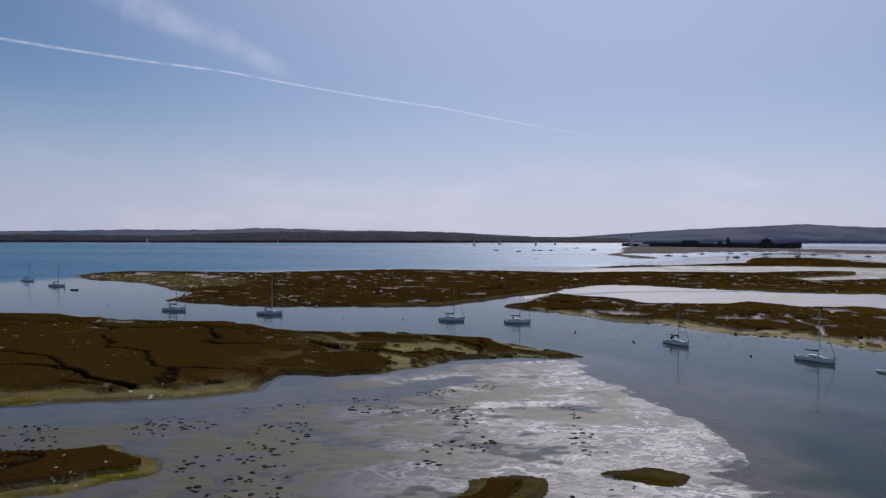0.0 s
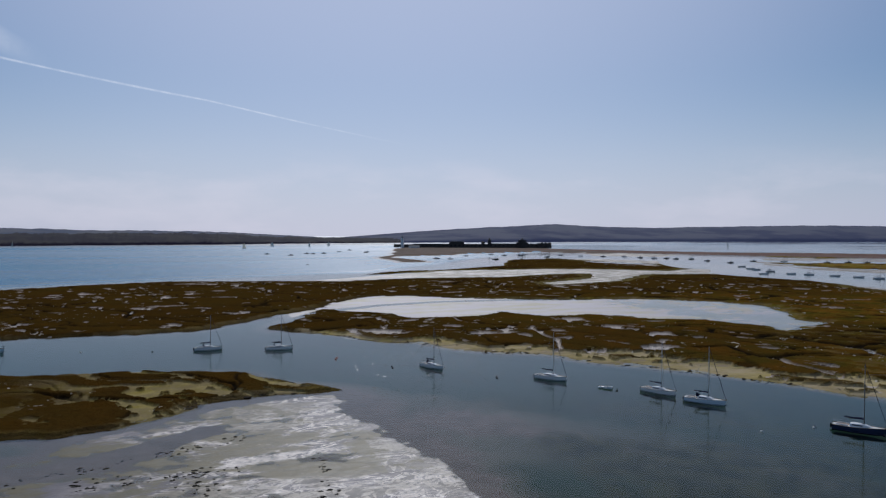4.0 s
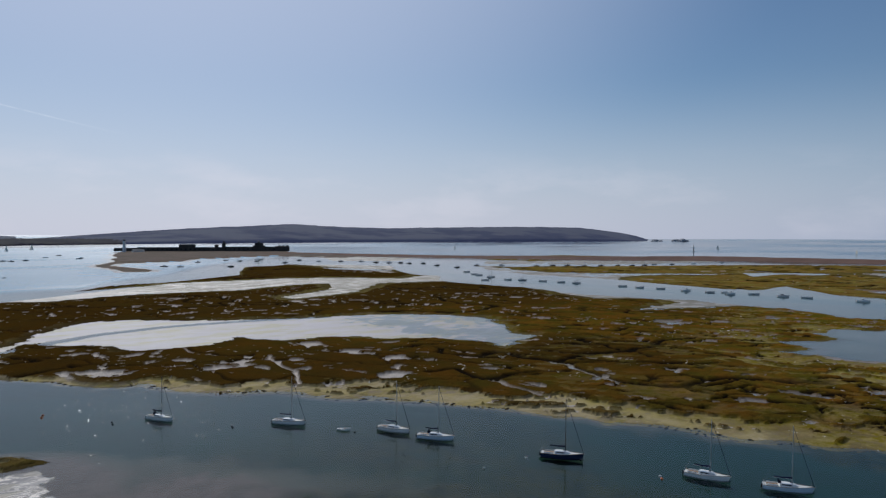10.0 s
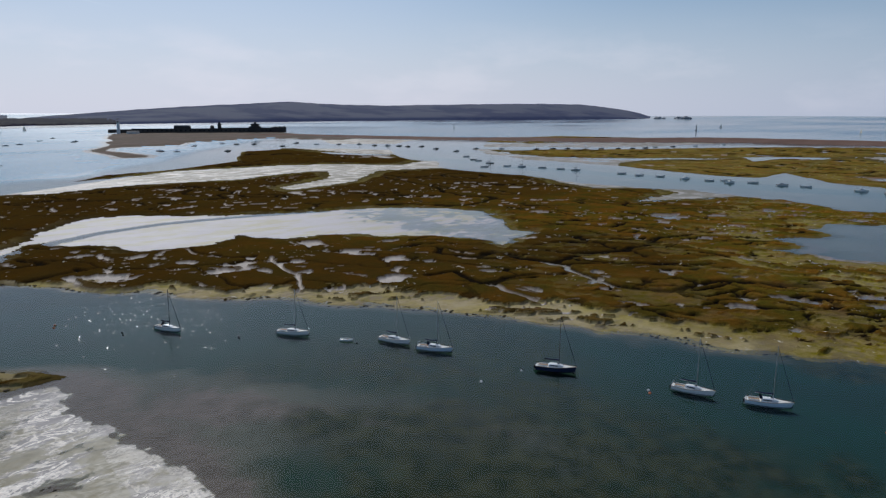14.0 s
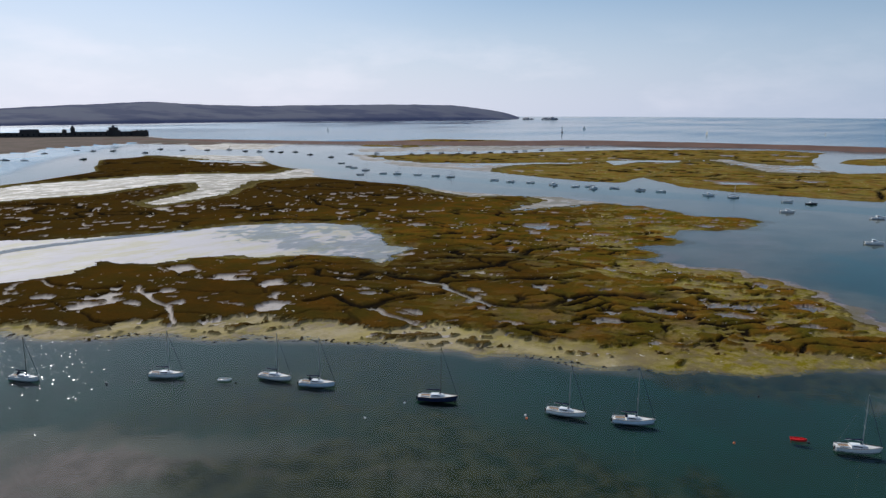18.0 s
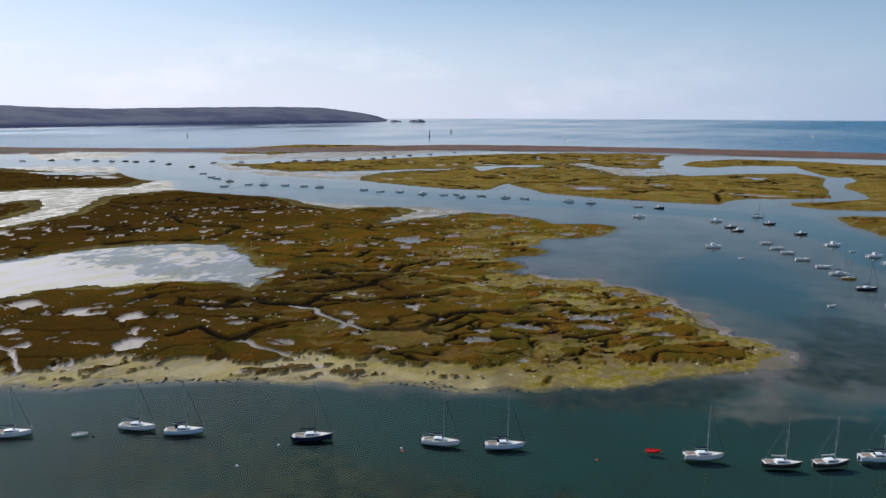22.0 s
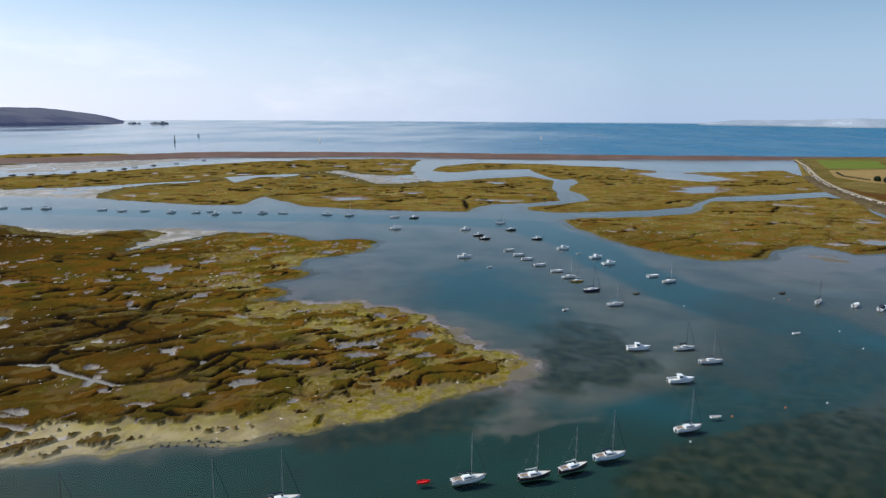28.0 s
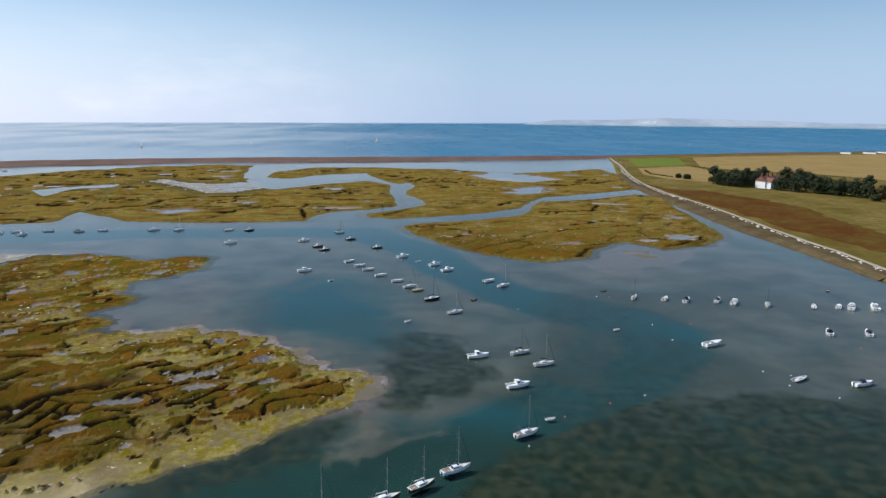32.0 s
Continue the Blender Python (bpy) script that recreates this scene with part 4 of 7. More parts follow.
weed = np.maximum.reduce([step(weeds + 7 * n1 + 5 * n2 + 2 * n4, -4, 5), 0.8 * step(130 - X, 0, 20) * step(150 - Y, 0, 20) * step(X + 14 * n1, 62, 84) * step(n3 + n1, -0.6, -0.1), 0.55 * step(smooth_noise(X, Y, 80, 3, 31), 0.05, 0.35) * step(-ZB, 0.25, 0.6)]) * (1 - open_sea(X, Y))
verts = np.stack([X, Y, Z], 1)
nc = len(az)
i0 = (np.arange(len(rad) - 1)[:, None] * nc + np.arange(nc - 1)[None, :]).ravel()
quads = np.stack([i0, i0 + 1, i0 + 1 + nc, i0 + nc], 1)
zq = zone[i0]
VAL = {"algae": algae, "green": green, "bare_shade": bare_shade, "deep": deep, "weed": weed, "pale": pale, "open": open_sea(X, Y), "under": step(-ZB, -0.02, 0.03), "pan": pan * (depth_in > 0), "pale_glare": pale_glare, "scum": scum, "flatty": step(flat, -4, 3), "basin": pool * (1 - 0.7 * step(190 - X + 12 * n1, -25, 10)), "sunny": sunny, "silt": step(-ZB, 0.55, 0.08) * step(-ZB, -0.02, 0.03), "film": step(lagoon, -10, -3) * step(gully, 3, 6) * step(-ZB, 0.25, 0.12)}
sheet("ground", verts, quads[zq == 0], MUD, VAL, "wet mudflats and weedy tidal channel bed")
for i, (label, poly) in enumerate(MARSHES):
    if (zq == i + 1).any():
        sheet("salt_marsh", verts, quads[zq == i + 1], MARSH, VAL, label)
sheet("shingle_hook", verts, quads[zq == N_M + 1], GRASSY, VAL, "low reddish shingle hook below the sea fort")


def slab(name, label, poly, z, fall, material, wobble=1.5, gap=7.0):
    """A level piece of land with a sloping bank all round."""
    pts = []
    for (ax, ay), (bx, by) in zip(poly, poly[1:] + poly[:1]):
        n = max(1, int(math.hypot(bx - ax, by - ay) / gap))
        for k in range(n):
            x, y = ax + (bx - ax) * k / n, ay + (by - ay) * k / n
            pts.append((x + wobble * noise.noise(Vector((x * 0.06, y * 0.06, 1))) + wobble * 0.4 * noise.noise(Vector((x * 0.3, y * 0.3, 4))), y + wobble * noise.noise(Vector((x * 0.06, y * 0.06, 9)))))
    bm = bmesh.new()
    ring = [bm.verts.new((x, y, z)) for x, y in pts]
    edges = [bm.edges.new((ring[k], ring[(k + 1) % len(ring)])) for k in range(len(ring))]
    bmesh.ops.triangle_fill(bm, use_beauty=True, edges=edges)
    turn = 1 if sum(ax * by - bx * ay for (ax, ay), (bx, by) in zip(pts, pts[1:] + pts[:1])) > 0 else -1
    foot = []
    for k, (x, y) in enumerate(pts):
        (px, py), (nx, ny) = pts[k - 1], pts[(k + 1) % len(pts)]
        l = math.hypot(nx - px, ny - py) + 1e-6
        foot.append(bm.verts.new((x + turn * (ny - py) / l * fall * 1.4, y - turn * (nx - px) / l * fall * 1.4, z - fall)))
    for k in range(len(ring)):
        j = (k + 1) % len(ring)
        bm.faces.new((ring[k], ring[j], foot[j], foot[k]))
    bmesh.ops.recalc_face_normals(bm, faces=bm.faces)
    me = bpy.data.meshes.new(name)
    bm.to_mesh(me)
    bm.free()
    me.materials.append(material)
    return tagged(new(name, me), label, name.replace("_", " "), kind="structure")


slab("farmland", "flat coastal farmland, rough olive and straw grass", LAND, 2.2, 2.6, GRASS)
for i, (name, label, poly) in enumerate(FIELDS):
    slab(name, label, poly, 2.32 + 0.05 * i, 0.25, {"green_field": GREEN, "stubble_field": STRAW, "heath": HEATH}[name], 9.0 if name == "heath" else 2.0)

# the long shingle bank, a rounded ridge along the open sea
ridge = []
for (ax, ay), (bx, by) in zip(SHINGLE_BANK[:-1], SHINGLE_BANK[1:]):
    k = int(math.hypot(bx - ax, by - ay) / 9)
    ridge += [(ax + (bx - ax) * i / k, ay + (by - ay) * i / k) for i in range(k)]
ridge = np.array(ridge)
for _ in range(12):
    ridge[1:-1] = (ridge[:-2] + 2 * ridge[1:-1] + ridge[2:]) / 4
side = np.gradient(ridge, axis=0)
side = np.stack([side[:, 1], -side[:, 0]], 1) / np.hypot(side[:, 0], side[:, 1])[:, None]
across = np.array([-46, -36, -26, -18, -11, -6, -2, 2, 6, 11, 18, 26, 36, 48.0])
height = np.array([-1.6, -0.2, 0.9, 2.6, 4.4, 5.6, 6.1, 6.2, 5.7, 4.7, 3.0, 1.5, -0.3, -2.2])
swell = np.interp(np.arange(len(ridge)) / len(ridge), [0, 0.115, 0.27, 0.62, 0.70], [0.3, 0.45, 1.0, 1.0, 0.5])[:, None]
BX, BY = ridge[:, None, 0] + side[:, None, 0] * across * swell, ridge[:, None, 1] + side[:, None, 1] * across * swell
BZ = height * (0.35 + 0.65 * swell) * (1 + 0.14 * smooth_noise(BX * 1.0, BY * 1.0, 70, 3, 91)) + 0.35 * smooth_noise(BX, BY, 16, 2, 92)
nb = len(across)
b0 = (np.arange(len(ridge) - 1)[:, None] * nb + np.arange(nb - 1)[None, :]).ravel()
sheet("shingle_bank", np.stack([BX.ravel(), BY.ravel(), BZ.ravel()], 1), np.stack([b0, b0 + nb, b0 + nb + 1, b0 + 1], 1), SHINGLE, {}, "long reddish shingle spit between marsh and sea")

# ---- the water ----
w_az = np.radians(np.arange(-180, 180.1, 1.0))
w_rad = np.array([0.05] + list(np.arange(40, 361, 20)) + list(np.linspace(380, 2100, 60)) + list(np.linspace(2200, 4950, 40)))
WA, WR = np.meshgrid(w_az, w_rad)
WX, WY = (WR * np.sin(WA)).ravel(), (WR * np.cos(WA)).ravel()
w0 = (np.arange(len(w_rad) - 1)[:, None] * len(w_az) + np.arange(len(w_az) - 1)[None, :]).ravel()
wq = np.stack([w0, w0 + 1, w0 + 1 + len(w_az), w0 + len(w_az)], 1)
sheet("water", np.stack([WX, WY, sea_rise(WX, WY)], 1), wq, WATER, {"open": open_sea(WX, WY), "breeze": breeze(WX, WY)}, "calm teal tidal water and open sea")


# short steep ripples by the marsh edge, clear domes added for the sun's glints
rng = random.Random(23)
rip_v, rip_f = [], []
for k in range(380):
    x, y = rng.gauss(66, 14), rng.gauss(200, 20)
    s, h = rng.uniform(0.28, 0.66), rng.uniform(0.05, 0.09)
    turn, ring = rng.uniform(0, 3.1), len(rip_v)
    rip_v.append((x, y, 0.012 + h))
    for ro in (0.3, 0.6, 0.82, 1.0):
        for q in range(12):
            a = q * math.tau / 12
            ex, ey = 1.3 * s * ro * math.cos(a), 0.8 * s * ro * math.sin(a)
            rip_v.append((x + ex * math.cos(turn) - ey * math.sin(turn), y + ex * math.sin(turn) + ey * math.cos(turn), 0.012 + h * (1 - ro * ro) ** 1.5))
    for q in range(12):
        rip_f.append((ring, ring + 1 + q, ring + 1 + (q + 1) % 12))
        for b in (0, 12, 24):
            rip_f.append((ring + 1 + b + q, ring + 13 + b + q, ring + 13 + b + (q + 1) % 12, ring + 1 + b + (q + 1) % 12))
me = bpy.data.meshes.new("ripples")
me.from_pydata(rip_v, [], rip_f)
me.polygons.foreach_set("use_smooth", np.ones(len(rip_f), bool))
me.materials.append(ripple_material())
ripples = tagged(new("ripples", me), "small ripples glinting in the sun by the bank", "ripples", kind="stuff")
ripples.visible_shadow = False


# ---- helpers for things ----
def part(name, bm, material, parent, label=""):
    me = bpy.data.meshes.new(name)
    bm.normal_update()
    bm.to_mesh(me)
    bm.free()
    me.materials.append(material)
    ob = new(name, me)
    ob.parent = parent
    return tagged(ob, label) if label else ob


def root(name, m, label, category, group=""):
    ob = new(name)
    ob.empty_display_size = 0.5
    ob.matrix_world = m
    return tagged(ob, label, category, group)


def box(bm, x, y, z, sx, sy, sz, taper=1.0, bevel=0.0):
    """A block on its base centre, narrowed at the top by taper."""
    r = bmesh.ops.create_cube(bm, size=1.0)
    for v in r["verts"]:
        k = taper if v.co.z > 0 else 1.0
        v.co = Vector((x + v.co.x * sx * k, y + v.co.y * sy * k, z + (v.co.z + 0.5) * sz))
    if bevel:
        es = list({e for v in r["verts"] for e in v.link_edges})
        bmesh.ops.bevel(bm, geom=es, offset=bevel, segments=2, affect="EDGES", profile=0.5)
    return bm


def tube(bm, a, b, r0, r1, n=8):
    """A tapered rod from a to b."""
    a, b = Vector(a), Vector(b)
    turn = (b - a).to_track_quat("Z", "Y").to_matrix()
    rings = []
    for p, r in ((a, r0), (b, r1)):
        rings.append([bm.verts.new(p + turn @ Vector((r * math.cos(k * math.tau / n), r * math.sin(k * math.tau / n), 0))) for k in range(n)])
    for k in range(n):
        bm.faces.new((rings[0][k], rings[0][(k + 1) % n], rings[1][(k + 1) % n], rings[1][k]))
    bm.faces.new(rings[0][::-1])
    bm.faces.new(rings[1])
    return bm


def lathe(bm, prof, n=20, cx=0.0, cy=0.0):
    """A turned body: prof is a list of radius, height."""
    rings = [[bm.verts.new((cx + r * math.cos(k * math.tau / n), cy + r * math.sin(k * math.tau / n), z)) for k in range(n)] for r, z in prof]
    for a, b in zip(rings[:-1], rings[1:]):
        for k in range(n):
            bm.faces.new((a[k], a[(k + 1) % n], b[(k + 1) % n], b[k]))
    bm.faces.new(rings[0][::-1])
    bm.faces.new(rings[-1])
    return bm


def loft(bm, rows, close=True):
    """Skins rows of points; the two ends are capped."""
    vs = [[bm.verts.new(p) for p in row] for row in rows]
    for a, b in zip(vs[:-1], vs[1:]):
        for k in range(len(a) - (0 if close else 1)):
            j = (k + 1) % len(a)
            bm.faces.new((a[k], b[k], b[j], a[j]))
    if close:
        bm.faces.new(vs[0])
        bm.faces.new(vs[-1][::-1])
    return bm


def plan_width(u, full, stern):
    """Half-breadth of a boat at u (0 stern, 1 bow), as a share of its beam."""
    return (stern + (1 - stern) * min(1, u / 0.4)) * (1 - max(0, (u - 0.42) / 0.58) ** full) * 0.5


def hull_shell(length, beam, free, draft, stern=0.75, full=2.1):
    """Hull from the keel to the sheer, bow towards +y."""
    bm, rows = bmesh.new(), []
    for i in range(13):
        u = i / 12
        b = max(0.02, beam * plan_width(u, full, stern))
        y = (u - 0.5) * length
        sheer = free * (0.92 + 0.34 * u * u)
        rake = 0.06 * length * max(0, u - 0.8) / 0.2
        k = -draft * (1 - max(0, (u - 0.75) / 0.25) ** 2 * 0.9)
        half = [(0, y, k), (b * 0.62, y, k * 0.62), (b * 0.88, y, 0.0), (b * 0.97, y + rake * 0.5, sheer * 0.55), (b, y + rake, sheer)]
        rows.append([(-x, yy, z) for x, yy, z in half[::-1]] + half[1:])
    loft(bm, rows, close=False)
    ends = sorted(bm.verts, key=lambda v: v.co.y)
    bm.faces.new([v for v in ends if abs(v.co.y + length / 2) < 1e-4][:0] or sorted([v for v in bm.verts if abs(v.co.y + length / 2) < 1e-4], key=lambda v: math.atan2(v.co.z - free * 0.3, v.co.x)))
    bmesh.ops.recalc_face_normals(bm, faces=bm.faces)
    return bm


def deck_plate(length, beam, free, stern=0.75, full=2.1, drop=0.05, y0=0.0, y1=1.0, inset=0.04, thick=0.06):
    bm, rows = bmesh.new(), []
    for i in range(13):
        u = y0 + (y1 - y0) * i / 12
        b = max(0.015, beam * plan_width(u, full, stern) - inset)
        y = (u - 0.5) * length + 0.06 * length * max(0, u - 0.8) / 0.2
        z = free * (0.92 + 0.34 * u * u) - drop
        rows.append([(-b, y, z), (0, y, z + 0.05 * beam * 0.4), (b, y, z), (b, y, z - thick), (-b, y, z - thick)])
    loft(bm, rows)
    bmesh.ops.recalc_face_normals(bm, faces=bm.faces)
    return bm


def sweep(bm, pts, r, n=6):
    """One bent tube of radius r through pts."""
    rows = []
    for i, p in enumerate(pts):
        way = (pts[min(i + 1, len(pts) - 1)] - pts[max(i - 1, 0)]).normalized()
        side = way.cross(Vector((0, 0, 1))).normalized()
        up = side.cross(way)
        rows.append([p + (side * math.cos(k * math.tau / n) + up * math.sin(k * math.tau / n)) * r for k in range(n)])
    loft(bm, rows)
    bmesh.ops.recalc_face_normals(bm, faces=bm.faces)
    return bm


def sheer_line(length, beam, free, stern, full, up=0.0):
    """Points round the sheer from one quarter over the bow to the other."""
    half = []
    for i in range(11):
        u = i / 10
        half.append(Vector((max(0.02, beam * plan_width(u, full, stern)) * 1.01, (u - 0.5) * length + 0.06 * length * max(0, u - 0.8) / 0.2, free * (0.92 + 0.34 * u * u) + up)))
    return [Vector((-p.x, p.y, p.z)) for p in half] + half[::-1]


def rail_line(length, beam, free, stern=0.75, full=2.1, up=0.0, r=0.04):
    """A rubbing strake that runs round the sheer."""
    return sweep(bmesh.new(), sheer_line(length, beam, free, stern, full, up), r, 5)


GEL_WHITE = painted("white_gelcoat", (0.80, 0.80, 0.78), 0.25, dirt=0.2)
GEL_BLUE = painted("pale_blue_gelcoat", (0.62, 0.72, 0.80), 0.25)
GEL_NAVY = painted("navy_gelcoat", (0.02, 0.03, 0.07), 0.2)
GEL_DARK = painted("dark_hull_paint", (0.035, 0.030, 0.030), 0.3)
GEL_RED = painted("red_plastic", (0.70, 0.02, 0.02), 0.35)
GEL_YELLOW = painted("yellow_gelcoat", (0.65, 0.42, 0.05), 0.3)
DECK = painted("deck_cream", (0.66, 0.64, 0.59), 0.55, dirt=0.35)
TEAK = patchy("teak", (0.28, 0.19, 0.11), (0.36, 0.25, 0.15), (0.20, 0.13, 0.08), 2.0, 0.7, 9.0, 0.01, True)
ALLOY = painted("mast_alloy", (0.55, 0.56, 0.57), 0.35, 0.8)
DARKMAST = painted("dark_mast", (0.10, 0.09, 0.09), 0.4, 0.3)
STEEL = painted("stainless_steel", (0.6, 0.6, 0.6), 0.2, 1.0)
CANVAS_NAVY = painted("navy_canvas", (0.015, 0.022, 0.06), 0.9)
CANVAS_TURQ = painted("turquoise_canvas", (0.05, 0.42, 0.50), 0.9)
CANVAS_CREAM = painted("cream_sailcloth", (0.70, 0.66, 0.57), 0.9)
RUBBER = painted("black_rubber", (0.02, 0.02, 0.02), 0.6)
GLASS = painted("dark_glazing", (0.015, 0.02, 0.025), 0.08)
GREYTUBE = painted("grey_inflatable", (0.50, 0.51, 0.52), 0.6)
BLUE_PAINT = painted("blue_topside", (0.05, 0.12, 0.30), 0.3)
WINDSHIELD = painted("windscreen", (0.06, 0.08, 0.10), 0.06)


def yacht(label, hull, mast, cover, length=8.0, rig=10.2, sprayhood=None, jib=True, dark=None):
    """A moored sailing yacht with its boom covered."""
    beam, free = length * 0.33, length * 0.115
    y = root("sailing_yacht", Matrix(), label, "yacht", "moored yachts")
    h = part("hull", hull_shell(length, beam, free, 0.4), hull, y)
    part("rubbing_strake", rail_line(length, beam, free), dark or TEAK, h)
    part("boot_stripe", rail_line(length, beam * 0.955, 0.02, r=0.05, up=0.10), CANVAS_NAVY, h)
    part("deck", deck_plate(length, beam, free), DECK, y)
    bm = bmesh.new()
    ch = length * 0.065
    rows = []
    for u, w, k in ((0.34, 0.30, 0.9), (0.38, 0.31, 1.0), (0.55, 0.29, 0.95), (0.66, 0.22, 0.7), (0.74, 0.10, 0.12)):
        z0, b, yy = free * (0.92 + 0.34 * u * u) - 0.06, beam * w, (u - 0.5) * length
        rows.append([(-b, yy, z0), (-b * 0.86, yy, z0 + ch * k), (0, yy, z0 + ch * k * 1.18), (b * 0.86, yy, z0 + ch * k), (b, yy, z0)])
    loft(bm, rows)
    bmesh.ops.recalc_face_normals(bm, faces=bm.faces)
    cabin = part("cabin", bm, GEL_WHITE, y)
    for side in (-1, 1):
        bm = bmesh.new()
        box(bm, side * beam * 0.285, -0.02 * length, free + ch * 0.32, 0.04, length * 0.20, ch * 0.36, 0.92, 0.01)
        part("window", bm, GLASS, cabin)
    bm = box(bmesh.new(), 0, 0.08 * length, free + ch * 1.18, 0.5, 0.5, 0.07, 0.9, 0.02)
    part("hatch", bm, GLASS, cabin)
    bm = box(bmesh.new(), 0, -0.31 * length, free * 0.93, beam * 0.42, length * 0.24, 0.07, 1.0, 0.02)
    part("cockpit_sole", bm, TEAK, y)
    for side in (-1, 1):
        bm = box(bmesh.new(), side * beam * 0.27, -0.31 * length, free * 0.93, 0.14, length * 0.26, 0.24, 0.8, 0.02)
        part("coaming", bm, GEL_WHITE, y)
    my, mz = 0.10 * length, free + ch
    bm = tube(bmesh.new(), (0, my, mz - 0.2), (0, my, mz + rig), 0.085, 0.055, 8)
    m = part("mast", bm, mast, y)
    for k in (0.36, 0.68):
        bm = tube(bmesh.new(), (-beam * 0.27, my - 0.1, mz + rig * k), (beam * 0.27, my - 0.1, mz + rig * k), 0.03, 0.03, 6)
        part("spreader", bm, mast, m)
    boom = tube(bmesh.new(), (0, my - 0.1, mz + 0.75), (0, my - length * 0.40, mz + 0.8), 0.06, 0.05, 8)
    b = part("boom", boom, mast, y)
    bm, rows = bmesh.new(), []
    for i in range(7):
        u = i / 6
        r = 0.20 * (1 - 0.55 * u)
        rows.append([(r * 0.8 * math.cos(a), my - 0.05 - length * 0.38 * u, mz + 0.92 + 0.05 * math.sin(9 * u) + r * math.sin(a)) for a in [k * math.tau / 8 for k in range(8)]])
    loft(bm, rows)
    part("sail_cover", bm, cover, b)
    top = Vector((0, my, mz + rig * 0.98))
    for p, q, r in (("forestay", (0, 0.54 * length, free * 1.3), 0.055 if jib else 0.02), ("backstay", (0, -0.49 * length, free), 0.018)):
        part(p, tube(bmesh.new(), q, top, r, r * 0.6, 6), CANVAS_NAVY if p == "forestay" and jib else STEEL, y)
    for side in (-1, 1):
        part("shroud", tube(bmesh.new(), (side * beam * 0.46, my - 0.1, free), top, 0.016, 0.016, 5), STEEL, y)
    bm = bmesh.new()
    for side in (-1, 1):
        tube(bm, (side * 0.28, 0.47 * length, free * 1.2), (side * 0.25, 0.48 * length, free * 1.2 + 0.6), 0.025, 0.025, 5)
        tube(bm, (side * 0.25, 0.48 * length, free * 1.2 + 0.6), (0, 0.57 * length, free * 1.2 + 0.62), 0.025, 0.025, 5)
    part("pulpit", bm, STEEL, y)
    bm = bmesh.new()
    for side in (-1, 1):
        tube(bm, (side * beam * 0.36, -0.48 * length, free), (side * beam * 0.36, -0.49 * length, free + 0.62), 0.025, 0.025, 5)
    tube(bm, (-beam * 0.36, -0.49 * length, free + 0.62), (beam * 0.36, -0.49 * length, free + 0.62), 0.025, 0.025, 5)
    part("pushpit", bm, STEEL, y)
    for side in (-1, 1):
        for k in range(4):
            u = 0.14 + 0.2 * k
            x = side * beam * plan_width(u, 2.1, 0.75) * 0.97
            part("stanchion", tube(bmesh.new(), (x, (u - 0.5) * length, free), (x, (u - 0.5) * length, free + 0.6), 0.02, 0.02, 5), STEEL, y)
    bm = box(bmesh.new(), 0.35, -0.53 * length, free * 0.15, 0.28, 0.34, 0.75, 0.8, 0.05)
    part("outboard_engine", bm, RUBBER, y)
    bm = box(bmesh.new(), 0, -0.515 * length, -0.4, 0.06, 0.28, free + 0.35, 0.9, 0.015)
    part("rudder", bm, GEL_WHITE, y)
    if sprayhood:
        bm, rows = bmesh.new(), []
        for i in range(4):
            s = i / 3
            r = beam * 0.26 * (0.8 + 0.2 * s)
            rows.append([(r * math.cos(a), -0.13 * length - 0.07 * length * s, free + ch * 0.8 + 0.75 * (0.35 + 0.65 * s) * math.sin(a)) for a in [math.pi * k / 8 for k in range(9)]])
        loft(bm, rows, close=False)
        bmesh.ops.solidify(bm, geom=bm.faces[:], thickness=0.03)
        part("sprayhood", bm, sprayhood, y)
    return y


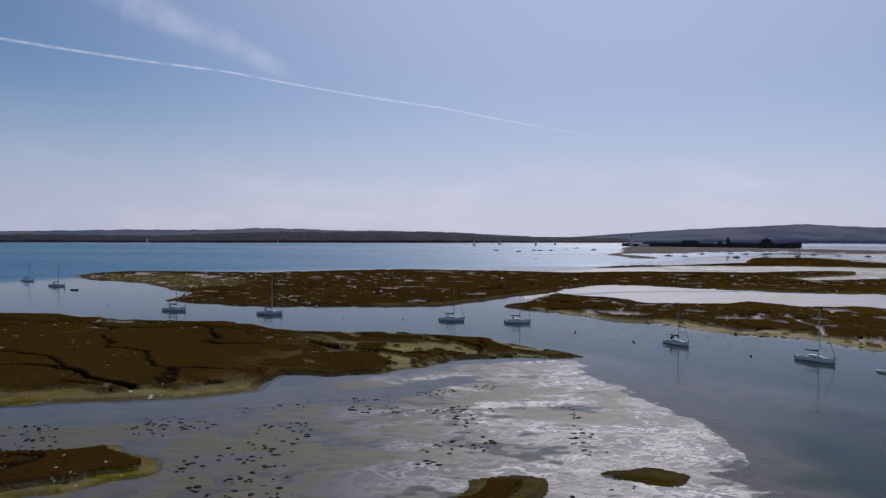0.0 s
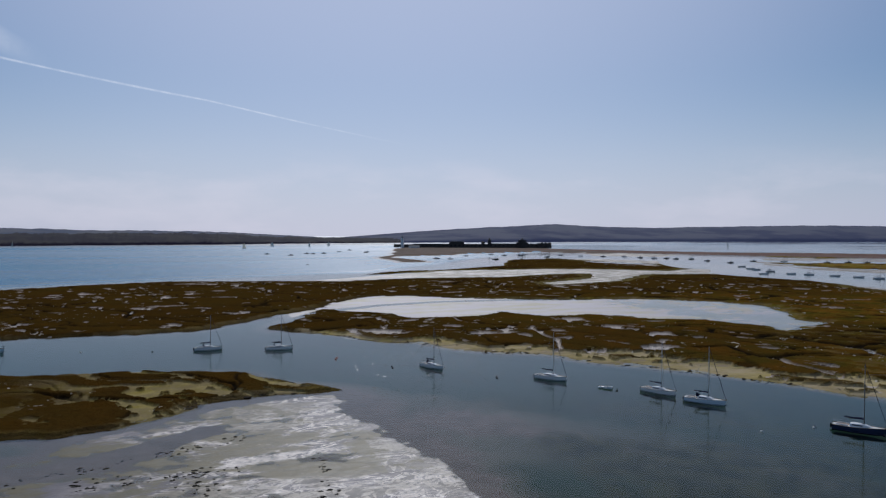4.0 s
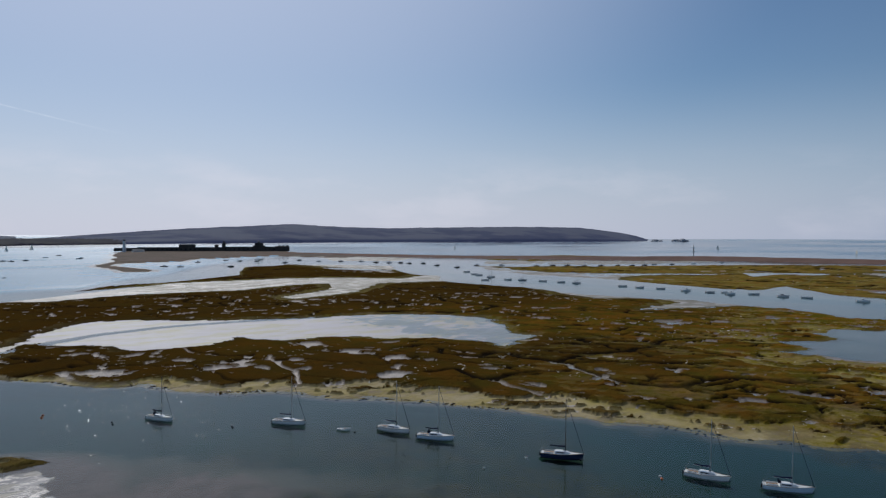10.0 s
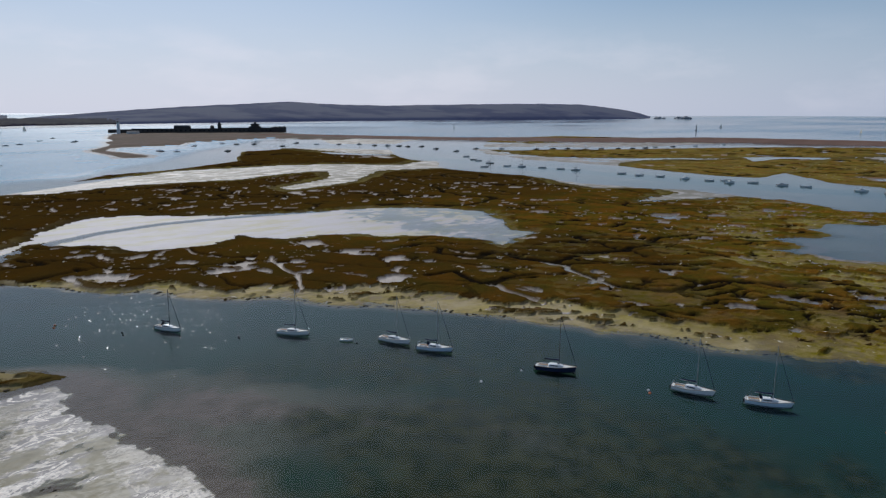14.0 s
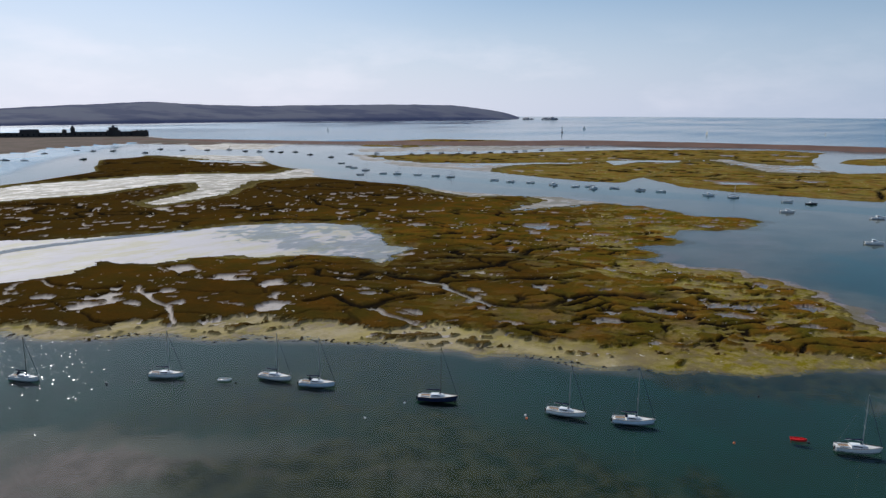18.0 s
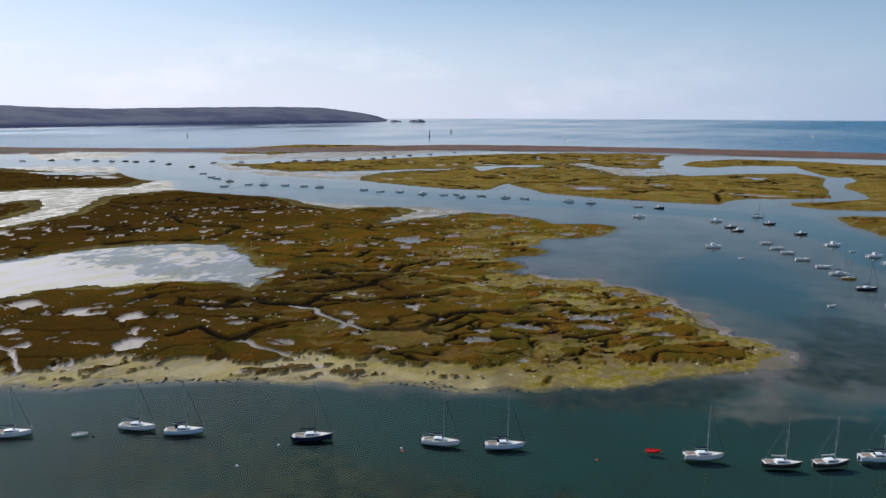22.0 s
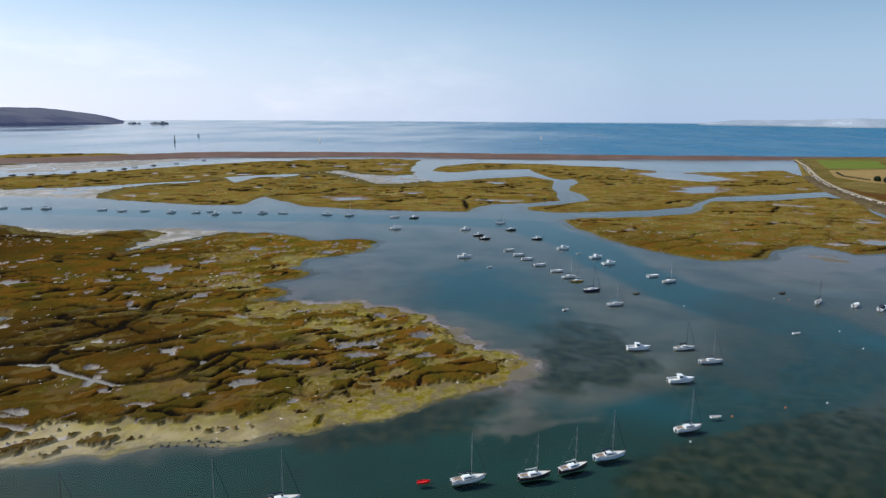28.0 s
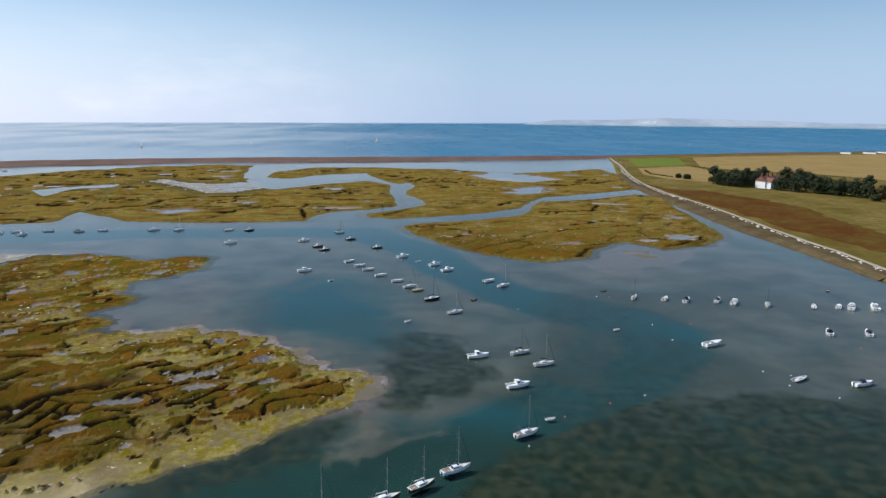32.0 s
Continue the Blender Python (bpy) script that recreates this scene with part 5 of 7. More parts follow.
def motorboat(label, hull, length=6.2, cabin="wheelhouse", trim=BLUE_PAINT):
    """A small cabin or open motorboat with an outboard."""
    beam, free = length * 0.37, length * 0.13
    b = root("motorboat", Matrix(), label, "motorboat", "moored motorboats")
    h = part("hull", hull_shell(length, beam, free, 0.3, 0.9, 2.4), hull, b)
    part("rubbing_strake", rail_line(length, beam, free, 0.9, 2.4, r=0.05), trim, h)
    part("foredeck", deck_plate(length, beam, free, 0.9, 2.4, 0.03, 0.52, 1.0), GEL_WHITE, b)
    part("cockpit_sole", deck_plate(length, beam, free, 0.9, 2.4, free * 0.45, 0.02, 0.53, 0.08), DECK, b)
    for side in (-1, 1):
        bm = box(bmesh.new(), side * beam * 0.44, -0.24 * length, free * 0.55, 0.14, length * 0.5, free * 0.46, 0.9, 0.02)
        part("gunwale", bm, GEL_WHITE, b)
    part("transom", box(bmesh.new(), 0, -0.48 * length, free * 0.2, beam * 0.84, 0.16, free * 0.75, 0.96, 0.02), GEL_WHITE, b)
    if cabin == "wheelhouse":
        bm = bmesh.new()
        rows = []
        for yy, w, k in ((-0.10, 0.36, 1.0), (0.04, 0.36, 1.0), (0.14, 0.34, 0.62), (0.30, 0.22, 0.22)):
            z0 = free * 0.95
            rows.append([(-beam * w, yy * length, z0), (-beam * w * 0.84, yy * length, z0 + 1.25 * k), (beam * w * 0.84, yy * length, z0 + 1.25 * k), (beam * w, yy * length, z0)])
        loft(bm, rows)
        bmesh.ops.recalc_face_normals(bm, faces=bm.faces)
        c = part("wheelhouse", bm, GEL_WHITE, b)
        part("roof", box(bmesh.new(), 0, -0.04 * length, free * 0.95 + 1.24, beam * 0.66, length * 0.22, 0.07, 0.93, 0.02), GEL_WHITE, c)
        for side in (-1, 1):
            bm = box(bmesh.new(), side * beam * 0.335, -0.03 * length, free * 0.95 + 0.55, 0.05, length * 0.13, 0.5, 0.9, 0.01)
            part("side_window", bm, GLASS, c)
        bm = bmesh.new()
        z0 = free * 0.95
        rows = [[(-beam * 0.28, 0.055 * length, z0 + 1.18), (beam * 0.28, 0.055 * length, z0 + 1.18)], [(-beam * 0.29, 0.145 * length, z0 + 0.82), (beam * 0.29, 0.145 * length, z0 + 0.82)]]
        loft(bm, rows, close=False)
        bmesh.ops.solidify(bm, geom=bm.faces[:], thickness=-0.05)
        part("windscreen", bm, WINDSHIELD, c)
        part("aerial", tube(bmesh.new(), (0.2, -0.1 * length, z0 + 1.28), (0.2, -0.14 * length, z0 + 2.7), 0.02, 0.012, 5), GEL_WHITE, c)
    elif cabin == "cuddy":
        bm = bmesh.new()
        rows = []
        for yy, w, k in ((0.02, 0.36, 1.0), (0.12, 0.34, 0.9), (0.30, 0.20, 0.2)):
            rows.append([(-beam * w, yy * length, free), (-beam * w * 0.8, yy * length, free + 0.5 * k), (beam * w * 0.8, yy * length, free + 0.5 * k), (beam * w, yy * length, free)])
        loft(bm, rows)
        bmesh.ops.recalc_face_normals(bm, faces=bm.faces)
        c = part("cuddy", bm, GEL_WHITE, b)
        part("windscreen", box(bmesh.new(), 0, 0.03 * length, free + 0.48, beam * 0.56, 0.12, 0.42, 0.86, 0.02), WINDSHIELD, c)
        bm, rows = bmesh.new(), []
        for yy, k in ((-0.22, 0.5), (-0.12, 0.95), (0.02, 0.98)):
            rows.append([(beam * 0.36 * math.cos(a), yy * length, free + k * (0.3 + 0.7 * math.sin(a))) for a in [math.pi * q / 6 for q in range(7)]])
        loft(bm, rows, close=False)
        bmesh.ops.solidify(bm, geom=bm.faces[:], thickness=0.03)
        part("canopy", bm, trim, b)
    else:
        for k in (-0.28, -0.05, 0.2):
            part("thwart", box(bmesh.new(), 0, k * length, free * 0.75, beam * 0.78, 0.28, 0.06, 1, 0.01), TEAK, b)
        part("console", box(bmesh.new(), 0, -0.14 * length, free * 0.5, 0.6, 0.55, 0.85, 0.8, 0.04), GEL_WHITE, b)
    e = part("outboard_engine", box(bmesh.new(), 0, -0.545 * length, free * 0.55, 0.36, 0.5, 0.62, 0.75, 0.07), RUBBER, b)
    part("engine_leg", box(bmesh.new(), 0, -0.54 * length, -0.4, 0.16, 0.22, free * 0.55 + 0.42, 0.9, 0.02), RUBBER, e)
    return b


def dinghy(label, hull, length=3.2, inside_paint=DECK):
    beam, free = length * 0.44, 0.42
    b = root("dinghy", Matrix(), label, "dinghy", "moored dinghies")
    h = part("hull", hull_shell(length, beam, free, 0.12, 0.8, 2.2), hull, b)
    part("gunwale", rail_line(length, beam, free, 0.8, 2.2, r=0.05), hull, h)
    part("floor", deck_plate(length, beam, free, 0.8, 2.2, 0.28, 0.03, 0.96, 0.10, 0.04), inside_paint, b)
    for k in (-0.3, 0.05, 0.3):
        part("thwart", box(bmesh.new(), 0, k * length, free * 0.66, beam * (0.78 if k < 0.2 else 0.55), 0.24, 0.05, 1, 0.01), TEAK if hull is not GEL_RED else GEL_RED, b)
    return b


def inflatable(label, length=7.4):
    b = root("rigid_inflatable", Matrix(), label, "inflatable boat", "moored motorboats")
    part("hull", hull_shell(length * 0.95, 1.6, 0.4, 0.25, 0.9, 2.3), GEL_WHITE, b)
    bm = sweep(bmesh.new(), sheer_line(length, 2.2, 0.44, 0.95, 2.4), 0.24, 8)
    part("tube", bm, GREYTUBE, b, "pale grey inflated tube")
    part("floor", deck_plate(length * 0.95, 1.6, 0.4, 0.9, 2.3, 0.05, 0.02, 0.9), DECK, b)
    part("console", box(bmesh.new(), 0, 0.1, 0.38, 0.6, 0.6, 0.75, 0.8, 0.05), GEL_WHITE, b)
    part("seat", box(bmesh.new(), 0, -0.8, 0.38, 0.5, 1.1, 0.5, 0.85, 0.06), GEL_WHITE, b)
    part("outboard_engine", box(bmesh.new(), 0, -0.53 * length, 0.2, 0.38, 0.5, 0.85, 0.75, 0.07), RUBBER, b)
    return b


FLEET = {
    "yw": yacht("white moored sailing yacht with navy sail cover", GEL_WHITE, ALLOY, CANVAS_NAVY, 8.2, 10.4),
    "yb": yacht("pale blue hulled sailing yacht with navy sprayhood", GEL_BLUE, ALLOY, CANVAS_NAVY, 8.4, 10.8, CANVAS_NAVY),
    "yn": yacht("navy hulled sailing yacht with white deck", GEL_NAVY, DARKMAST, CANVAS_NAVY, 8.6, 11.2, None),
    "yk": yacht("dark rigged sailing yacht with a pale cabin", GEL_WHITE, DARKMAST, CANVAS_NAVY, 7.8, 9.6, CANVAS_NAVY, True, RUBBER),
    "yd": yacht("dark hulled day sailer with cream cover", GEL_DARK, ALLOY, CANVAS_CREAM, 7.8, 9.4, None, False),
    "yt": yacht("white yacht under a turquoise cockpit canopy", GEL_WHITE, ALLOY, CANVAS_TURQ, 8.0, 9.2, CANVAS_TURQ),
    "yy": yacht("yellow hulled small sailing boat", GEL_YELLOW, DARKMAST, CANVAS_CREAM, 6.4, 7.6, None, False),
    "mw": motorboat("white motorboat with a small wheelhouse", GEL_WHITE, 8.4, "wheelhouse", GEL_WHITE),
    "ml": motorboat("long white open launch with wooden thwarts", GEL_WHITE, 9.6, "open", RUBBER),
    "mx": motorboat("large white cabin cruiser with a wheelhouse", GEL_WHITE, 9.8, "wheelhouse", GEL_WHITE),
    "mb": motorboat("white motorboat with navy cockpit canopy", GEL_WHITE, 8.0, "cuddy", CANVAS_NAVY),
    "mo": motorboat("white open motorboat with wooden thwarts", GEL_WHITE, 7.4, "open", RUBBER),
    "md": motorboat("dark hulled motorboat with a pale wheelhouse", GEL_DARK, 7.4, "wheelhouse", RUBBER),
    "ri": inflatable("pale grey rigid inflatable with console"),
    "dw": dinghy("small white dinghy on a mooring", GEL_WHITE),
    "dk": dinghy("small dark tender on a mooring", GEL_DARK, 3.6),
    "dr": dinghy("bright red plastic dinghy on a mooring", GEL_RED, 3.0, GEL_RED),
}
BOATS_NEAR = [
    ("yk", -97, 254, 90), ("yb", -60, 244, 96), ("yk", 3, 230, 93), ("yk", 24, 225, 97), ("yk", 61, 183, 152),
    ("yw", 85, 160, 142), ("dw", 93, 147, 141), ("yw", 102, 139, 156), ("yb", 106, 128, 146), ("yn", 119, 101, 145),
    ("yw", 132, 75, 159), ("yb", 138, 62, 149), ("dr", 153, 33, 156), ("yw", 156, 23, 150), ("yd", 161, 8, 153),
    ("yd", 167, -1, 144), ("yb", 175, -10, 152)]
BOATS_MID = [
    ("mw", 263, -24, 165), ("yk", 267, -41, 158), ("yw", 254, -48, 162), ("mw", 233, -35, 161), ("yw", 196, -32, 150),
    ("dw", 206, -41, 163), ("dw", 297, -88, 160), ("ml", 277, -122, 154), ("ri", 238, -137, 150), ("mb", 233, -157, 165),
    ("yk", 352, -113, 118), ("mo", 349, -128, 122), ("mb", 346, -138, 125), ("mb", 346, -154, 122), ("mw", 342, -161, 126),
    ("yk", 338, -176, 116), ("dk", 367, -224, 123), ("ri", 335, -198, 117), ("mo", 334, -210, 126), ("mx", 333, -216, 125),
    ("mx", 332, -227, 111), ("mb", 292, -180, 111), ("mb", 291, -197, 113)]
BOATS_POOL = [
    ("mw", 412, 64, 156), ("mw", 455, 7, 147), ("dw", 441, -3, 150), ("mw", 431, -13, 144), ("mw", 415, -20, 148),
    ("mo", 388, -42, 146), ("yw", 377, -49, 145), ("yt", 324, -19, 150), ("yn", 348, -9, 150), ("yy", 366, -2, 155),
    ("yw", 374, 2, 151), ("mo", 387, 9, 156), ("mo", 401, 19, 154), ("mo", 416, 27, 157), ("mo", 427, 33, 151),
    ("mo", 440, 40, 142), ("md", 486, 25, 154), ("md", 519, 46, 156), ("yk", 549, 57, 155), ("md", 477, 60, 149)]
BOATS_CHANNEL = [
    ("md", 489, 66, 152), ("mw", 511, 79, 143), ("mw", 501, 129, 154), ("md", 557, 128, 149), ("mo", 557, 144, 144),
    ("yw", 555, 182, 140), ("mw", 555, 201, 154), ("mo", 551, 238, 157), ("mb", 547, 254, 141), ("mo", 547, 277, 153),
    ("mo", 543, 298, 146), ("dw", 310, 3, 142), ("dw", 388, 46, 144), ("dk", 366, -101, 153), ("dk", 347, -30, 155)]
BOATS_FAR_CHANNEL = [
    ("mw", 531, 288, 114), ("mo", 534, 307, 124), ("mw", 531, 327, 114), ("mo", 531, 351, 126), ("mo", 525, 368, 119),
    ("mo", 526, 387, 129), ("yk", 519, 434, 131), ("mo", 517, 451, 122), ("mo", 512, 470, 131), ("yk", 505, 491, 119),
    ("mo", 498, 504, 114), ("yk", 509, 541, 124), ("mo", 521, 572, 114), ("mo", 528, 588, 117), ("mo", 552, 628, 120),
    ("mo", 474, 511, 124)]
BOATS_FAR_TROT = [
    ("md", 608, 712, 116), ("md", 666, 738, 114), ("yk", 698, 720, 129), ("md", 730, 684, 119), ("md", 762, 682, 130),
    ("md", 780, 671, 129), ("md", 790, 648, 120), ("md", 823, 645, 121), ("md", 845, 632, 122), ("md", 864, 621, 125),
    ("md", 893, 620, 124), ("mo", 921, 622, 123), ("md", 959, 617, 124), ("mo", 1006, 608, 130), ("mo", 1082, 604, 122)]
BOATS_ROADS = [
    ("md", 157, 1138, 109), ("md", 178, 1162, 114), ("mo", 220, 1260, 105), ("md", 255, 1197, 106), ("dk", 103, 778, 119),
    ("md", 293, 917, 110), ("yk", 307, 894, 111), ("md", 367, 999, 101), ("md", 364, 874, 108), ("md", 436, 1015, 111),
    ("md", 458, 1002, 101), ("md", 472, 938, 112), ("md", 528, 1002, 112), ("mo", 538, 957, 102), ("md", 567, 940, 112),
    ("yk", 594, 925, 109)]
BOATS_OUTER = [
    ("md", 595, 885, 113), ("yk", 603, 862, 107), ("md", 617, 853, 114), ("md", 619, 834, 114), ("md", 637, 824, 101),
    ("md", 618, 767, 102), ("yk", 425, 1041, 113), ("yk", -233, 395, 103), ("yk", -198, 361, 91), ("dk", -177, 338, 94),
    ("md", 86, 1139, 97), ("md", 116, 1079, 92), ("md", 149, 1154, 93), ("md", 255, 1348, 92), ("md", 262, 1219, 93),
    ("md", 292, 906, 97)]
BUOYS = [(38.1, 202.6), (50.6, 185.4), (72.7, 165.1), (-33.6, 236.9), (-13.1, 231.7), (-128.3, 269.8), (38.8, 205.0), (51.0, 187.7), (73.0, 166.1), (112.8, 105.3), (120.9, 97.3), (101.4, 106.2), (124.6, 80.1), (94.0, 143.7), (140.3, 58.7), (73.2, 166.4), (113.5, 105.9), (125.7, 81.2), (143.0, 42.4), (170.9, 46.2), (153.4, 31.1), (304.8, -106.5), (304.8, -123.8), (283.1, -107.5), (329.8, -49.7), (218.0, -62.9), (224.4, -76.4), (188.5, -31.5), (207.9, -45.9), (246.0, -127.6), (232.3, -130.3), (271.8, -181.2), (221.2, -141.3), (354.6, -94.2), (353.5, -100.4), (242.0, -136.0)]
placed = set()
for kind, x, y, heading in BOATS_NEAR + BOATS_MID + BOATS_POOL + BOATS_CHANNEL + BOATS_FAR_CHANNEL + BOATS_FAR_TROT + BOATS_ROADS + BOATS_OUTER:
    m = pose(x, y, 0.02, 0, 0, -heading)
    if kind in placed:
        copy_thing(FLEET[kind], m)
    else:
        FLEET[kind].matrix_world = m
        placed.add(kind)

BUOY_PAINTS = [painted("orange_buoy", (0.65, 0.16, 0.05), 0.5), painted("black_buoy", (0.02, 0.02, 0.025), 0.5), painted("white_buoy", (0.75, 0.75, 0.72), 0.5)]
buoys = []
for i, (paint, word) in enumerate(zip(BUOY_PAINTS, ("faded orange", "dark", "white"))):
    b = root("mooring_buoy", Matrix(), f"{word} round mooring buoy afloat in the channel", "buoy", "mooring buoys")
    part("float", lathe(bmesh.new(), [(0.09, -0.2), (0.21, -0.13), (0.28, 0.04), (0.24, 0.2), (0.11, 0.29), (0.04, 0.32)], 12), paint, b)
    part("eye", tube(bmesh.new(), (0, 0, 0.3), (0, 0, 0.46), 0.04, 0.04, 6), STEEL, b)
    buoys.append(b)
for i, (x, y) in enumerate(BUOYS):
    k = (0, 1, 1, 2, 1, 2)[i % 6] if x < 190 else (2, 0, 2)[i % 3]
    if ("buoy", k) in placed:
        copy_thing(buoys[k], pose(x, y, 0))
    else:
        buoys[k].matrix_world = pose(x, y, 0)
        placed.add(("buoy", k))


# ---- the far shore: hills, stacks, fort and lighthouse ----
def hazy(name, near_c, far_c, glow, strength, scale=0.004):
    """Far hillsides of woods and fields; emission paints the sea air's pale haze."""
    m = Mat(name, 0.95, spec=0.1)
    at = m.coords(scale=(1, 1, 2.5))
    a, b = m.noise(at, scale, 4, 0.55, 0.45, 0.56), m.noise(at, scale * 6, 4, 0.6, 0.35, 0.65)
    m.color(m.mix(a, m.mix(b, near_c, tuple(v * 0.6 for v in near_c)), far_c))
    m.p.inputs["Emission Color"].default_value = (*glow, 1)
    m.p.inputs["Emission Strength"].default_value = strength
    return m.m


def hill_range(name, label, az0, az1, front, heights, depth, material, wobble, seed, trees=0.0):
    """A ridge seen across the water: front(az) is its waterline, heights a list of bearing, height."""
    hb, hz = [a for a, z in heights], [z for a, z in heights]
    bm, rows = bmesh.new(), []
    n = int((az1 - az0) / 0.12)
    for i in range(n + 1):
        a = az0 + (az1 - az0) * i / n
        d = front(a) + 30 * noise.noise(Vector((a * 0.5, seed, 0)))
        top = max(0.0, np.interp(a, hb, hz))
        top *= 1 + wobble * noise.noise(Vector((a * 0.9, seed, 1))) + wobble * 0.5 * noise.noise(Vector((a * 3.1, seed, 2)))
        row = []
        for k, (s, z) in enumerate(((0, -2.0), (0.02, 0.10), (0.08, 0.24), (0.22, 0.46), (0.4, 0.70), (0.6, 0.9), (0.8, 1.0), (1.0, 0.6))):
            zz = top * z + (trees * abs(noise.noise(Vector((a * 9, k * 2.7, seed)))) if 0 < k else 0)
            zz *= 1 + (0.10 if k < 5 else 0.02) * noise.noise(Vector((a * 1.7, k * 0.9, seed + 5)))
            r = d + depth * s
            row.append((r * math.sin(radians(a)), r * math.cos(radians(a)), zz))
        rows.append(row)
    loft(bm, rows, close=False)
    bmesh.ops.recalc_face_normals(bm, faces=bm.faces)
    me = bpy.data.meshes.new(name)
    bm.to_mesh(me)
    bm.free()
    me.materials.append(material)
    for f in me.polygons:
        f.use_smooth = True
    return tagged(new(name, me), label, "hills", kind="structure")


def waterline(a):
    return float(np.interp(a, [-45, -32, -17, 0, 13, 22, 35, 45, 55, 60], [2000, 1950, 1850, 1950, 2250, 2450, 2900, 3250, 3950, 4100]))


# the bluish glow of each range paints in the haze of distance
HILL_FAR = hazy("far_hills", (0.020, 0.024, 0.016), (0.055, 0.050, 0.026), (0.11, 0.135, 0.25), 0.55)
HILL_MID = hazy("hazy_heath", (0.014, 0.016, 0.014), (0.055, 0.054, 0.042), (0.072, 0.086, 0.185), 0.62)
HILL_WOOD = hazy("hazy_woods", (0.008, 0.010, 0.006), (0.020, 0.020, 0.010), (0.10, 0.08, 0.17), 0.16, 0.012)
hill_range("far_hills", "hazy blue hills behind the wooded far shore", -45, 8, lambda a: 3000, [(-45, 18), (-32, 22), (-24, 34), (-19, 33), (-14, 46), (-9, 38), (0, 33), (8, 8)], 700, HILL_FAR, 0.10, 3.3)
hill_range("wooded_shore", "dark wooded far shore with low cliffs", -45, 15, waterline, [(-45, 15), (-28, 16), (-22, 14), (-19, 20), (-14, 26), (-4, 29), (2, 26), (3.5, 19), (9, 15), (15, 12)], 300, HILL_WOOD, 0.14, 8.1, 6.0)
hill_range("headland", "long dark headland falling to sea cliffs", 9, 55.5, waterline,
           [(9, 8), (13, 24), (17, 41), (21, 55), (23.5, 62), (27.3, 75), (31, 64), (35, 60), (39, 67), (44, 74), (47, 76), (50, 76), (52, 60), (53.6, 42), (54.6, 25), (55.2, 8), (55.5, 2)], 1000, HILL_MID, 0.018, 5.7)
CHALK = painted("chalk", (0.30, 0.30, 0.31), 0.9, dirt=0.5, scale=0.1)
for a, w, h in ((55.95, 26, 12), (56.35, 16, 9), (57.55, 30, 14), (57.95, 22, 17), (58.25, 14, 12)):
    r = 4000
    bm = bmesh.new()
    lathe(bm, [(w, -3), (w * 0.92, h * 0.35), (w * 0.7, h * 0.75), (w * 0.35, h), (w * 0.1, h * 1.03)], 9)
    for v in bm.verts:
        v.co += Vector((noise.noise(v.co * 0.12 + Vector((a, 0, 0))), noise.noise(v.co * 0.12 + Vector((0, a, 3))), 0)) * w * 0.35
    me = bpy.data.meshes.new("sea_stack")
    bm.to_mesh(me)
    bm.free()
    me.materials.append(CHALK)
    ob = new("sea_stack", me)
    ob.location = (r * math.sin(radians(a)), r * math.cos(radians(a)), 0)
    tagged(ob, "jagged chalk sea stack off the headland", "sea stack", "sea stacks")
# coast and its chalk glow faintly, pale haze painted in with emission
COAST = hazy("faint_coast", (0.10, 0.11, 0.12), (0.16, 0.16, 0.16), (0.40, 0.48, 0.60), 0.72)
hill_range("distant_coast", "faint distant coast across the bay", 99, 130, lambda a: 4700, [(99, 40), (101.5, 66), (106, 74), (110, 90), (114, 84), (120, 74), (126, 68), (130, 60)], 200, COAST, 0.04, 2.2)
CHALK_FAR = hazy("hazy_chalk", (0.75, 0.75, 0.74), (0.70, 0.70, 0.70), (0.6, 0.62, 0.66), 0.5)
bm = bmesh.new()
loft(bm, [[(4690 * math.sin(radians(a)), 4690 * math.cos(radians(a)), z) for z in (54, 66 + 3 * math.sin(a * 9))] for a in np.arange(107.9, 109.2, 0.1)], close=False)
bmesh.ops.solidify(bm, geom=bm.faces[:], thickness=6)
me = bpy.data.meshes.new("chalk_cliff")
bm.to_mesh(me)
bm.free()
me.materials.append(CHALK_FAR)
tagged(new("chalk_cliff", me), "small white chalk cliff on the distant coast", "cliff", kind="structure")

# the fort on the end of the spit
FORT_R = 1550.0
STONE = patchy("dark_fort_stone", (0.060, 0.055, 0.050), (0.10, 0.09, 0.08), (0.045, 0.04, 0.038), 0.08, 0.9, 0.6, 0.2)
ROOF_GREY = painted("grey_roof", (0.10, 0.10, 0.11), 0.7)
WHITEWASH = painted("whitewash", (0.80, 0.79, 0.76), 0.7, dirt=0.2, scale=0.3)


def fort_at(a):
    return Vector((FORT_R * math.sin(radians(a)), FORT_R * math.cos(radians(a)), 2.0))


fort = root("sea_fort", Matrix.Translation(fort_at(21)) @ pose(0, 0, 0, 0, 0, -21), "long dark stone sea fort with towers", "fort")


def fort_block(name, a0, a1, h, thick=18.0, parent=None, z=0.0):
    x0, x1 = FORT_R * math.tan(radians(a0 - 21)), FORT_R * math.tan(radians(a1 - 21))
    bm = box(bmesh.new(), (x0 + x1) / 2, 0, z, x1 - x0, thick, h, 0.985)
    return part(name, bm, STONE, parent or fort)


west = fort_block("wing_wall", 15.8, 22.0, 7.0)
east = fort_block("wing_wall", 22.0, 26.2, 8.2)
